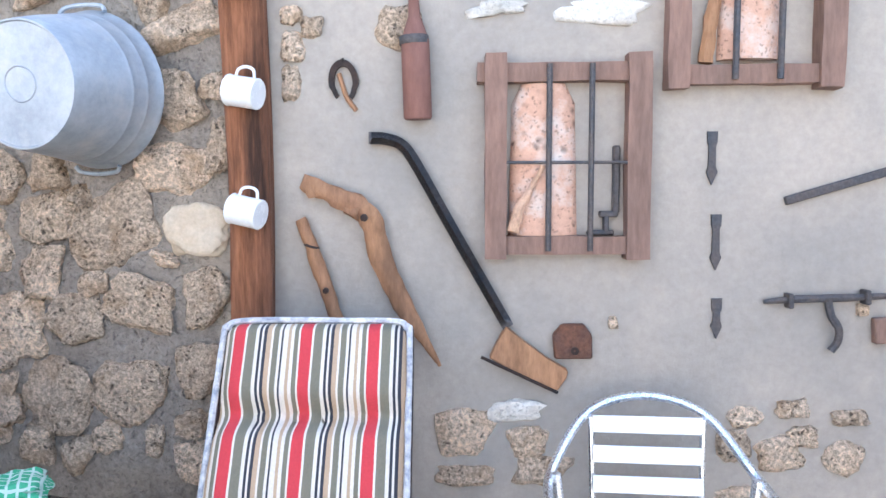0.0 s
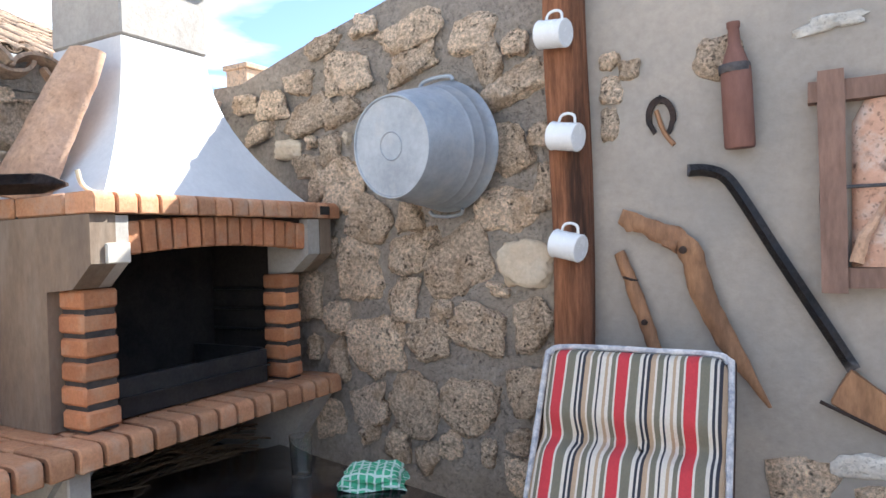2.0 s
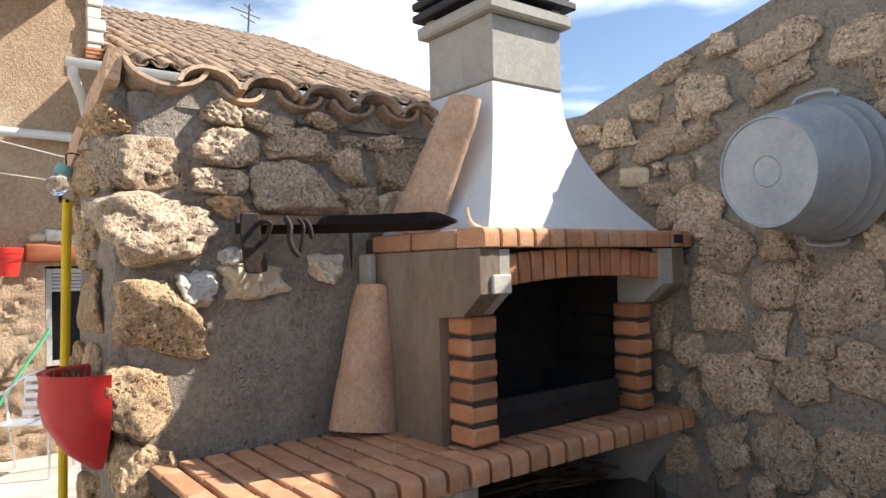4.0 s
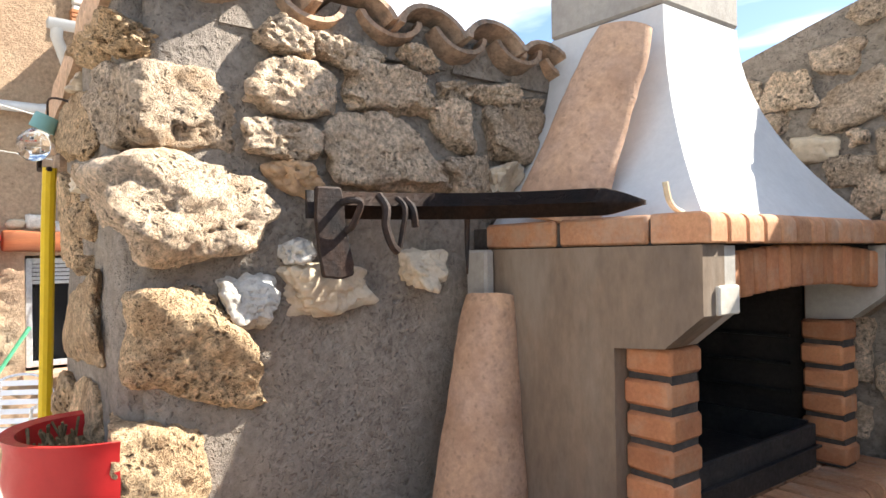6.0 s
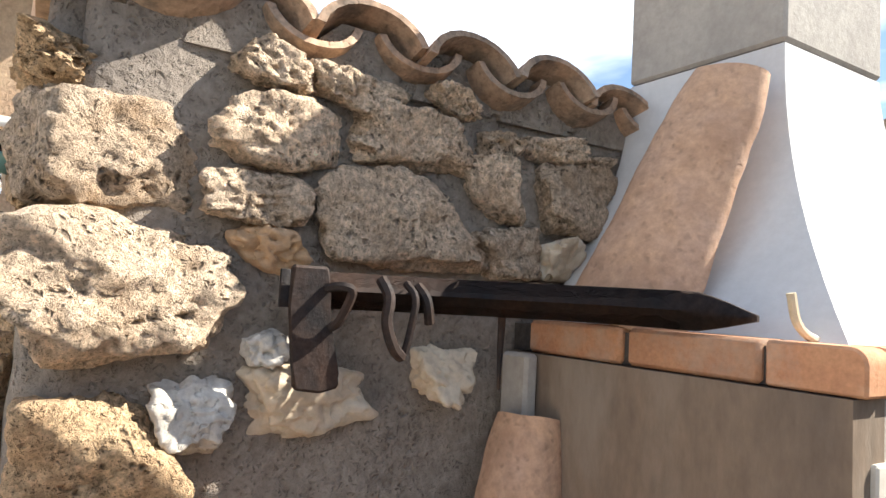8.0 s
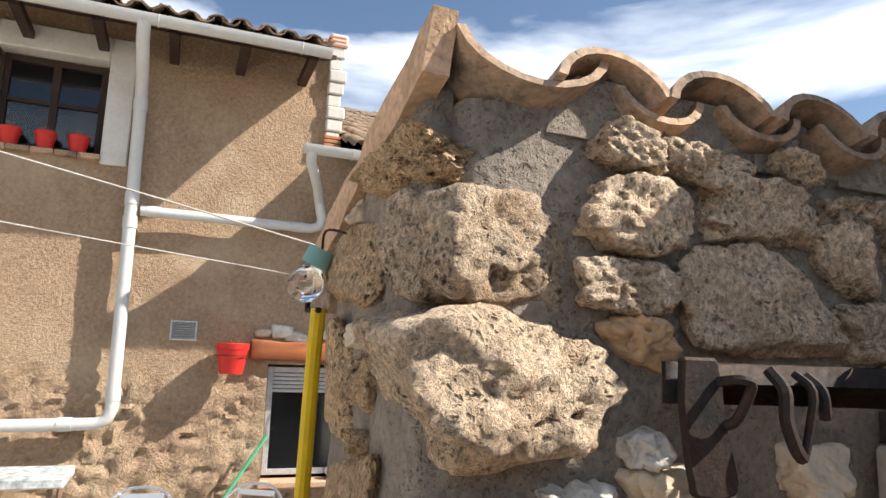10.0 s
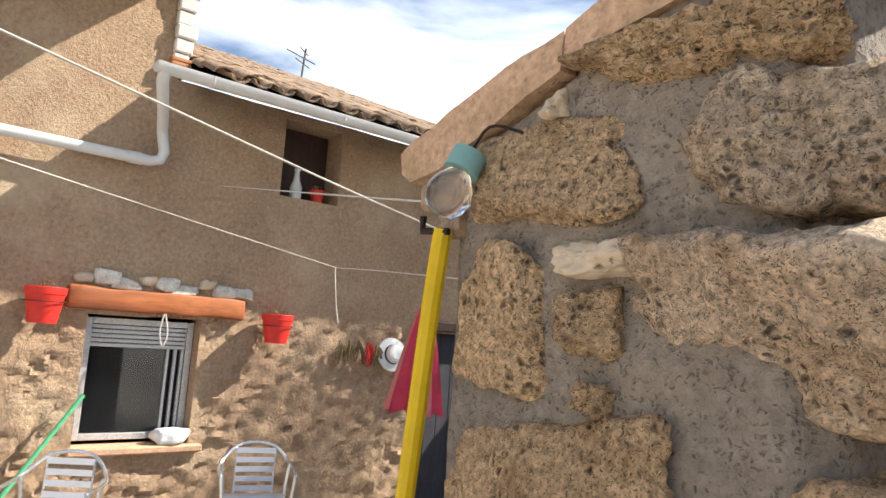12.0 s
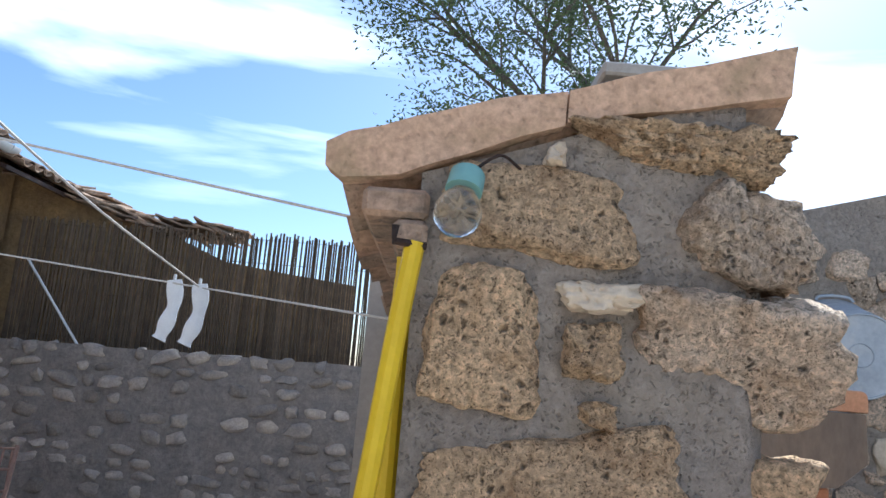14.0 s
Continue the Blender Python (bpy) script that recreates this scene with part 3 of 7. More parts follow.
def set_stone(wall, m, w, h, depth, material, detail=3, square=2.6, rough=0.16, pits=0.0):
    STONE_COUNT[0] += 1
    g = SITE[0]
    bm = stone_bm(w * g[0][0], h * g[2][2], depth, STONE_COUNT[0], detail, square, rough, pits)
    m = Matrix.Translation(g @ m.translation) @ m.to_3x3().to_4x4()
    ob = new("stone", finish(bm, "stone", 70))
    ob.data.materials.append(material)
    ob.parent = wall
    ob.matrix_basis = m
    return ob


def stone_w(y, z, w, h, rot, material=None, proud=0.11, detail=5):
    return set_stone(wall_w, Matrix.Translation((FACE_W + 0.002, y, z)) @ pose(0, 0, 0, 0, 0, 90) @ pose(0, 0, 0, 0, -rot, 0), w * 1.06, h * 1.08, proud, material or TUFF, detail, 3.2, 0.20, 0.9)


def stone_e(x, z, w, h, rot, material=None, proud=0.09, detail=5):
    return set_stone(wall_w, Matrix.Translation((x, FACE_E + 0.005, z)) @ pose(0, 0, 0, 0, -rot, 0), w * 1.04, h * 1.05, proud, material or TUFF_YELLOW, detail, 4.2, 0.13, 0.7)


def stone_b(x, z, w, h, rot, material=None, proud=0.07, detail=4):
    return set_stone(wall_b, Matrix.Translation((x, FACE_B - 0.002, z)) @ pose(0, 0, 0, 0, -rot, 0), w * 1.06, h * 1.06, proud, material or TUFF, detail, 3.0, 0.22, 0.8)


def stone_r(x, z, w, h, rot, material=None, proud=0.045, detail=3):
    return stone_b(x, z, w, h, rot, material or TUFF, proud, detail)


# corner blocks, seen from both sides
def corner_block(x0, x1, y0, y1, z0, z1, material=TUFF, square=3.2):
    return set_stone(wall_w, Matrix.Translation(((x0 + x1) / 2, (y0 + y1) / 2, (z0 + z1) / 2)), (x1 - x0) * 1.07, (z1 - z0) * 1.07, (y1 - y0) * 1.07, material, 5, square, 0.16, 0.9)


corner_block(-2.41, -2.165, 0.235, 0.475, 1.855, 2.015)
corner_block(-2.45, -2.155, 0.235, 0.545, 1.635, 1.845)
corner_block(-2.36, -2.165, 0.245, 0.48, 1.395, 1.625, TUFF_YELLOW)
corner_block(-2.50, -2.18, 0.23, 0.42, 2.015, 2.09, TUFF_YELLOW, 4.0)
corner_block(-2.38, -2.175, 0.25, 0.44, 1.18, 1.39, TUFF_YELLOW)
corner_block(-2.36, -2.18, 0.25, 0.42, 0.95, 1.17, TUFF_YELLOW)
corner_block(-2.40, -2.18, 0.25, 0.46, 0.68, 0.93, TUFF)
corner_block(-2.36, -2.18, 0.25, 0.42, 0.40, 0.66, TUFF)
corner_block(-2.40, -2.18, 0.25, 0.46, 0.12, 0.38, TUFF)
stone_w(0.60, 1.99, 0.21, 0.12, 0)
stone_w(0.83, 2.02, 0.24, 0.11, 0)
stone_w(0.56, 1.89, 0.15, 0.08, 0)
stone_w(0.80, 1.88, 0.31, 0.15, 0)
stone_w(0.59, 1.82, 0.12, 0.07, -20, RED_STONE)
stone_w(0.71, 2.08, 0.17, 0.07, -10)
stone_w(0.57, 2.09, 0.11, 0.07, -25)
stone_w(0.90, 2.10, 0.11, 0.05, -15)
stone_w(1.00, 2.04, 0.08, 0.05, 0)
stone_w(1.00, 1.96, 0.14, 0.12, 0)
stone_w(1.04, 1.84, 0.15, 0.10, 0)
stone_w(1.13, 2.05, 0.13, 0.05, 0)
stone_w(1.19, 1.97, 0.20, 0.14, 0)
stone_w(1.16, 1.84, 0.12, 0.08, 0, PALE)
stone_w(1.25, 2.04, 0.11, 0.04, 0)
stone_w(1.11, 1.78, 0.09, 0.03, 0, RED_STONE)
stone_w(0.59, 1.67, 0.06, 0.05, 0, WHITE_STONE)
stone_w(0.67, 1.60, 0.21, 0.10, 0, PALE)
stone_w(0.90, 1.63, 0.12, 0.09, 0, PALE)
stone_w(0.49, 1.58, 0.11, 0.10, 0, WHITE_STONE)
stone_e(-2.60, 1.94, 0.32, 0.15, 0)
stone_e(-2.67, 1.74, 0.21, 0.20, 0)
stone_e(-2.50, 1.82, 0.12, 0.05, 0, PALE)
stone_e(-2.50, 1.74, 0.09, 0.08, 0)
stone_e(-2.49, 1.65, 0.06, 0.04, 0)
stone_e(-2.57, 2.03, 0.04, 0.04, 0, PALE)
stone_e(-2.575, 1.53, 0.37, 0.19, 0)
stone_e(-2.70, 1.34, 0.14, 0.13, 0)
stone_e(-2.50, 1.34, 0.22, 0.15, 0)
stone_e(-2.60, 1.14, 0.30, 0.19, 0)
stone_e(-2.62, 0.92, 0.26, 0.17, 0)
stone_e(-2.58, 0.68, 0.34, 0.2, 0)
stone_e(-2.60, 0.42, 0.3, 0.2, 0)
SITE[0] = STONES
stone_b(-1.09, 1.47, 0.23, 0.24, 20)
stone_b(-0.86, 1.45, 0.18, 0.14, 0, PALE)
stone_b(-0.93, 1.63, 0.23, 0.16, -10)
stone_b(-0.90, 1.82, 0.15, 0.18, 0)
stone_b(-0.78, 1.85, 0.11, 0.09, 0)
stone_b(-0.79, 1.69, 0.06, 0.15, 0)
stone_b(-0.85, 2.03, 0.22, 0.13, 20)
stone_b(-0.94, 2.10, 0.12, 0.13, 20)
stone_b(-0.99, 2.22, 0.17, 0.15, 0)
stone_b(-0.84, 2.15, 0.08, 0.09, 0)
stone_b(-1.22, 2.17, 0.21, 0.10, 20)
stone_b(-1.21, 2.28, 0.25, 0.11, 15)
stone_b(-1.48, 2.20, 0.20, 0.18, 0)
stone_b(-1.69, 2.20, 0.13, 0.11, 0)
stone_b(-1.52, 2.06, 0.17, 0.09, 20)
stone_b(-1.66, 2.07, 0.23, 0.13, 15)
stone_b(-1.83, 2.14, 0.15, 0.11, 0)
stone_b(-1.96, 2.17, 0.13, 0.08, 0)
stone_b(-1.90, 2.05, 0.14, 0.09, 0)
stone_b(-1.77, 1.96, 0.13, 0.08, 0, PALE)
stone_b(-1.66, 1.97, 0.06, 0.05, 0)
stone_b(-1.68, 1.88, 0.15, 0.09, 0)
stone_b(-1.57, 1.91, 0.10, 0.16, 0)
stone_b(-1.50, 1.96, 0.04, 0.05, 0, PALE)
stone_b(-1.52, 1.78, 0.18, 0.23, -20)
stone_b(-1.64, 1.81, 0.10, 0.13, 0)
stone_b(-1.42, 1.65, 0.17, 0.16, -20)
stone_b(-1.27, 1.65, 0.12, 0.11, 0)
stone_b(-1.19, 1.57, 0.07, 0.07, 0)
stone_b(-1.49, 1.47, 0.18, 0.23, 0)
stone_b(-1.29, 1.51, 0.18, 0.15, 0)
stone_b(-1.32, 1.34, 0.14, 0.17, 0)
stone_b(-1.17, 1.31, 0.10, 0.09, 0)
stone_b(-1.62, 1.57, 0.11, 0.09, 0)
stone_b(-1.72, 1.39, 0.13, 0.20, 0)
stone_b(-1.60, 1.30, 0.12, 0.13, 0)
stone_b(-1.43, 1.21, 0.23, 0.23, 15)
stone_b(-1.23, 1.21, 0.15, 0.15, 0)
stone_b(-1.04, 1.24, 0.19, 0.19, 0)
stone_b(-0.96, 1.37, 0.07, 0.05, 0)
stone_b(-0.86, 1.26, 0.13, 0.18, 0)
stone_b(-1.71, 1.19, 0.06, 0.09, 0)
stone_b(-1.61, 1.15, 0.09, 0.16, 0)
stone_b(-1.30, 0.99, 0.19, 0.22, 0)
stone_b(-1.51, 0.97, 0.16, 0.18, 0)
stone_b(-1.10, 0.99, 0.20, 0.19, 0)
stone_b(-0.90, 1.04, 0.14, 0.16, 0)
stone_b(-1.49, 0.87, 0.07, 0.08, 0)
stone_b(-1.66, 0.93, 0.13, 0.15, 0)
stone_b(-1.38, 0.85, 0.09, 0.08, 0)
stone_b(-1.27, 0.80, 0.10, 0.12, 0)
stone_b(-1.17, 0.85, 0.09, 0.10, 0)
stone_b(-1.04, 0.83, 0.06, 0.11, 0)
stone_b(-0.93, 0.88, 0.10, 0.08, 0)
stone_b(-0.94, 0.76, 0.10, 0.14, 0)
stone_b(-1.39, 2.35, 0.10, 0.08, 0)
stone_b(-1.58, 2.32, 0.17, 0.08, 20)
SITE[0] = TOOLS
stone_r(-0.57, 2.07, 0.07, 0.06, 0)
stone_r(-0.51, 2.03, 0.07, 0.07, 0)
stone_r(-0.58, 1.97, 0.07, 0.10, 0)
stone_r(-0.59, 1.86, 0.07, 0.11, 0)
stone_r(-0.24, 2.01, 0.15, 0.14, 0)
stone_r(0.39, 2.02, 0.30, 0.08, 0, WHITE_STONE)
stone_r(0.08, 2.05, 0.19, 0.05, 0, WHITE_STONE)
stone_r(0.04, 0.80, 0.18, 0.07, 0, WHITE_STONE)
stone_r(-0.12, 0.74, 0.18, 0.17, 0)
stone_r(0.09, 0.69, 0.15, 0.11, 0)
stone_r(-0.12, 0.59, 0.21, 0.07, 0)
stone_r(0.12, 0.60, 0.20, 0.11, 0)
stone_r(0.78, 0.75, 0.11, 0.07, 0)
stone_r(0.94, 0.77, 0.11, 0.06, 0)
stone_r(0.96, 0.68, 0.10, 0.07, 0)
stone_r(1.09, 0.60, 0.15, 0.11, 0)
stone_r(0.89, 0.62, 0.19, 0.12, 0)
stone_r(0.74, 0.66, 0.11, 0.11, 0)
stone_r(1.11, 0.73, 0.13, 0.05, 0)
stone_r(0.77, 0.49, 0.19, 0.07, 0)
stone_r(0.38, 1.07, 0.03, 0.04, 0)
stone_r(1.16, 1.07, 0.04, 0.04, 0)
SITE[0] = STONES
stone_r(-1.44, 1.14, 0.09, 0.15, 0)
stone_b(-1.38, 0.84, 0.10, 0.12, 0)
stone_b(-1.45, 0.95, 0.08, 0.12, 0)


SITE[0] = HERE
# ---- roof tiles on the barbecue wall ----
def tile_mesh(length, r0, r1, arch, t=0.014, seg=10, a0=0.06):
    """A curved clay tile that runs along -x from the origin, arched up or hollow, slightly tapered."""
    bm = bmesh.new()
    rows = []
    for i in range(5):
        f = i / 4
        r = r0 + (r1 - r0) * f
        ring = []
        for k in range(seg + 1):
            a = math.pi * (a0 + (0.94 - a0) * k / seg)
            for rr in (r, r - t):
                wob = noise.noise(Vector((f * 3, k * 0.4, r * 50))) * 0.003
                ring.append(bm.verts.new((-length * f, -math.cos(a) * rr, arch * (math.sin(a) * rr * 0.8 - r * 0.8) + wob)))
        rows.append(ring)
    for a, b in zip(rows, rows[1:]):
        for k in range(seg):
            bm.faces.new((a[2 * k], a[2 * k + 2], b[2 * k + 2], b[2 * k]))
            bm.faces.new((a[2 * k + 1], b[2 * k + 1], b[2 * k + 3], a[2 * k + 3]))
        for k in (0, seg):
            bm.faces.new((a[2 * k], b[2 * k], b[2 * k + 1], a[2 * k + 1]))
    for ring in (rows[0], rows[-1]):
        for k in range(seg):
            bm.faces.new((ring[2 * k], ring[2 * k + 1], ring[2 * k + 3], ring[2 * k + 2]))
    return finish(bm, "roof_tile", 50)


cover, pan = tile_mesh(0.44, 0.098, 0.082, 1), tile_mesh(0.44, 0.082, 0.098, -1)
wide = tile_mesh(0.44, 0.122, 0.105, -1)
for me in (cover, pan, wide):
    me.materials.append(TERRACOTTA)
wall_roof = structure("roof_barbecue_wall", (lambda b: (slab(b, [(-2.80, 1.93), (-2.22, 2.10), (-2.22, 2.15), (-2.80, 1.965)], Matrix.Translation((0, 1.2, 0)), 1.66), b)[1])(bmesh.new()),
                      MORTAR, "mortar bed under the coping of curved clay tiles")
PITCH = 0.186
for i in range(10):
    yv = 0.345 + i * PITCH
    for c in range(2):
        for me, dy, dz in ((pan if i else wide, PITCH * 0.55 if i else 0.075, 0.075 - 0.002 * i + (0 if i else 0.012)), (cover, 0, 0.172 - 0.004 * i)):
            if yv + dy > 1.98 or (not i and me is cover):
                continue
            ob = new("roof_tile", me)
            ob.parent = wall_roof
            ob.matrix_basis = pose(-2.175 - 0.295 * c + 0.012 * math.sin(i * 5 + c), yv + dy, 2.056 + dz - 0.092 * c + 0.006 * math.sin(i * 3.3), 0, -18 + 1.2 * math.sin(i * 7), 2.0 * math.sin(i * 2.3 + c))
# mortar plugs under the arched tiles
for i in range(1, 9):
    bm = bmesh.new()
    yv = 0.345 + i * PITCH
    slab(bm, [(-0.085, -0.03), (0.085, -0.03), (0.07, 0.03), (0.035, 0.062), (-0.035, 0.062), (-0.07, 0.03)], Matrix.Translation((-2.262, yv, 2.13 - 0.003 * i)) @ pose(0, 0, 0, 0, 0, 90), 0.09)
    part("mortar_plug", bm, MORTAR, wall_roof)
# verge: two broad tiles bedded along the end face, and corbelled brick eave behind
for poly in ([(-2.555, 2.084), (-2.555, 2.138), (-2.40, 2.180), (-2.20, 2.240), (-2.215, 2.150), (-2.38, 2.118)],
             [(-2.89, 1.966), (-2.915, 1.982), (-2.918, 2.018), (-2.885, 2.040), (-2.70, 2.098), (-2.558, 2.136), (-2.558, 2.078), (-2.70, 2.022), (-2.80, 1.980)]):
    bm = bmesh.new()
    slab(bm, poly, Matrix.Translation((0, 0.283, 0)), 0.036)
    bmesh.ops.triangulate(bm, faces=bm.faces[:])
    bmesh.ops.subdivide_edges(bm, edges=bm.edges, cuts=3, use_grid_fill=True)
    for v in bm.verts:
        v.co += Vector((noise.noise(v.co * 9), noise.noise(v.co * 11 + Vector((5, 0, 0))), noise.noise(v.co * 9 + Vector((0, 5, 0))))) * 0.007
    part("verge_tile", bm, VERGE, wall_roof, "", 60)
for k, (xe, ze) in enumerate(((-2.806, 1.868), (-2.855, 1.914))):
    for j in range(7):
        bm = bmesh.new()
        box(bm, xe, -2.755, 0.262 + 0.24 * j, 0.262 + 0.24 * j + 0.23, ze, ze + 0.044, 0.008)
        part("eave_brick", bm, TERRACOTTA, wall_roof)


# ---- barbecue ----
BENCH_Z = 1.11
bbq = thing("barbecue", -1.9, 1.5, ground_z(-1.9), "built-in brick and concrete barbecue with white flared hood", "barbecue")
bm = bmesh.new()
box(bm, -2.215, -1.625, 0.345, 2.02, BENCH_Z - 0.058, BENCH_Z - 0.014)
hearth = part("hearth_slab", bm, JOINT, bbq, "dark mortar slab under the brick hearth")
bm = bmesh.new()
box(bm, -2.215, -1.64, 0.99, 1.05, 0.14, BENCH_Z - 0.06, 0.004)
slab(bm, [(-1.64, BENCH_Z - 0.06), (-1.86, 0.80), (-2.2, 0.80), (-2.2, BENCH_Z - 0.06)], Matrix.Translation((0, 1.02, 0)), 0.10)
part("support", bm, CONCRETE_LIGHT, bbq, "pale concrete bracket under the hearth")
bm = bmesh.new()
slab(bm, [(-1.64, BENCH_Z - 0.06), (-1.80, 0.84), (-2.2, 0.15), (-2.2, BENCH_Z - 0.06)], Matrix.Translation((0, 1.955, 0)), 0.10)
part("support", bm, CONCRETE_LIGHT, bbq)
bm = bmesh.new()
slab(bm, [(-1.70, BENCH_Z - 0.06), (-1.85, 0.80), (-2.2, 0.15), (-2.2, BENCH_Z - 0.06)], Matrix.Translation((0, 0.42, 0)), 0.09)
part("support", bm, CONCRETE_LIGHT, bbq)
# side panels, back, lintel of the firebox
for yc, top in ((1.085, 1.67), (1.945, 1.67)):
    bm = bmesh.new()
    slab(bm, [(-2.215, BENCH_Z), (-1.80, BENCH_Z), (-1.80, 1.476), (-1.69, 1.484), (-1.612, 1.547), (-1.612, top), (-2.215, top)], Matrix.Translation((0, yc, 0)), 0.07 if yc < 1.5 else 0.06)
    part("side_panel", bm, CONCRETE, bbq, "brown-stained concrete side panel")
bm = bmesh.new()
slab(bm, [(-1.80, 1.477), (-1.69, 1.485), (-1.612, 1.548), (-1.612, 1.668), (-1.80, 1.668)], Matrix.Translation((0, 1.138, 0)), 0.036)
part("corbel", bm, CONCRETE_LIGHT, bbq, "pale concrete corbel")
bm = bmesh.new()
box(bm, -1.66, -1.604, 1.089, 1.157, 1.546, 1.598, 0.003)
part("corbel_face", bm, WHITE_BLOCK, bbq, "bare white cement patch")
bm = bmesh.new()
slab(bm, [(-1.80, 1.477), (-1.69, 1.485), (-1.612, 1.548), (-1.612, 1.668), (-1.80, 1.668)], Matrix.Translation((0, 1.88, 0)), 0.06)
part("corbel", bm, CONCRETE_LIGHT, bbq)
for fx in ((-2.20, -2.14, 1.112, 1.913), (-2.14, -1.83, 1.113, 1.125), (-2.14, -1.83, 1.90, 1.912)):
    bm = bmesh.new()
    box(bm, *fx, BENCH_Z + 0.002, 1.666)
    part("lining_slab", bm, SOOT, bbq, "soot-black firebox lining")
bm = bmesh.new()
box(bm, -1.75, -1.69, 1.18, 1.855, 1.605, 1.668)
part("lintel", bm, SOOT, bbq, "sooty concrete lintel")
# ash tray of black sheet steel
for nm, dims, rr in (("tray_floor", (-2.10, -1.766, 1.213, 1.765, BENCH_Z + 0.004, BENCH_Z + 0.05), 0), ("tray_front", (-1.765, -1.748, 1.203, 1.778, BENCH_Z + 0.004, BENCH_Z + 0.115), 0.003),
                     ("tray_lip", (-1.747, -1.735, 1.203, 1.778, BENCH_Z + 0.058, BENCH_Z + 0.064), 0), ("tray_side", (-2.10, -1.767, 1.203, 1.212, BENCH_Z + 0.004, BENCH_Z + 0.12), 0),
                     ("tray_side", (-2.10, -1.767, 1.766, 1.778, BENCH_Z + 0.004, BENCH_Z + 0.12), 0)):
    bm = bmesh.new()
    box(bm, *dims, rr)
    part(nm, bm, SOOT_STEEL, bbq, "black sheet-steel fire tray" if nm == "tray_front" else "")
for k in range(4):
    for yr in (1.14, 1.885):
        bm = bmesh.new()
        tube(bm, [(-2.12, yr, 1.20 + 0.075 * k), (-1.86, yr, 1.20 + 0.075 * k)], 0.006, 6)
        part("grill_rail", bm, SOOT_STEEL, bbq)


def brick_mesh(lx, ly, lz, nose=0.0, r=0.006):
    bm = bmesh.new()
    box(bm, -lx / 2, lx / 2, -ly / 2, ly / 2, -lz / 2, lz / 2)
    if nose:
        front = [e for e in bm.edges if all(v.co.x > 0 for v in e.verts) and abs(e.verts[0].co.y - e.verts[1].co.y) > 1e-4]
        front = [e for e in front if e.verts[0].co.z > 0]
        bmesh.ops.bevel(bm, geom=front, offset=nose, segments=4, affect="EDGES", profile=0.5)
        bmesh.ops.bevel(bm, geom=[e for e in bm.edges if e.calc_face_angle(0) > 0.9], offset=r * 0.6, segments=1, affect="EDGES")
    else:
        bmesh.ops.bevel(bm, geom=list(bm.edges), offset=r, segments=1, affect="EDGES")
    return finish(bm, "brick", 40)


def lay(me, material, parent, x, y, z, rx=0, ry=0, rz=0):
    if not me.materials:
        me.materials.append(material)
    ob = new("brick", me)
    ob.parent = parent
    ob.matrix_basis = root_pose(parent).inverted() @ pose(x, y, z, rx, ry, rz)
    return ob


# pillars, six bricks each
for yc, wide_y in ((1.128, 0.102), (1.857, 0.082)):
    pil = brick_mesh(0.105, wide_y, 0.050, r=0.007)
    bm = bmesh.new()
    box(bm, -1.793, -1.70, yc - wide_y / 2 + 0.009, yc + wide_y / 2 - 0.009, BENCH_Z + 0.003, 1.474)
    core = part("pillar", bm, JOINT, bbq, "brick pillar with dark joints")
    for k in range(6):
        lay(pil, BRICK, core, -1.7475 + 0.003 * math.sin(k * 4 + yc), yc, BENCH_Z + 0.034 + k * 0.0622, rz=1.5 * math.sin(k * 2 + yc))
# brick arch under the shelf
bm = bmesh.new()
box(bm, -1.675, -1.648, 1.158, 1.858, 1.615, 1.670)
arch = part("arch", bm, JOINT, bbq, "soldier course of bricks over the opening")
sol = brick_mesh(0.05, 0.043, 0.088, r=0.005)
for k in range(14):
    f = (k + 0.5) / 14
    lay(sol, BRICK, arch, -1.652, 1.158 + 0.70 * f, 1.628 - 0.020 * abs(2 * f - 1) ** 2, rx=(0.5 - f) * 8)
# shelf with a nosed brick edge
bm = bmesh.new()
box(bm, -2.22, -1.625, 1.065, 2.02, 1.672, 1.720)
shelf = part("shelf", bm, JOINT, bbq, "brick shelf round the foot of the hood")
nose = brick_mesh(0.12, 0.0585, 0.056, 0.02)
for k in range(15):
    lay(nose, BRICK_PALE, shelf, -1.660, 1.085 + 0.0645 * k, 1.700, rz=0.6 * math.sin(k * 3))
edge = brick_mesh(0.215, 0.10, 0.056, r=0.006)
half = brick_mesh(0.095, 0.10, 0.056, r=0.006)
lay(edge, BRICK_PALE, shelf, -1.834, 1.105, 1.700)
lay(edge, BRICK_PALE, shelf, -2.061, 1.105, 1.700)
for k in range(9):
    lay(edge, BRICK_PALE, shelf, -1.84, 1.212 + 0.101 * k, 1.699)
bm = bmesh.new()
box(bm, -1.6005, -1.5975, 1.905, 1.955, 1.684, 1.714)
part("maker_plate", bm, SOOT_STEEL, bbq, "small black maker's plate")
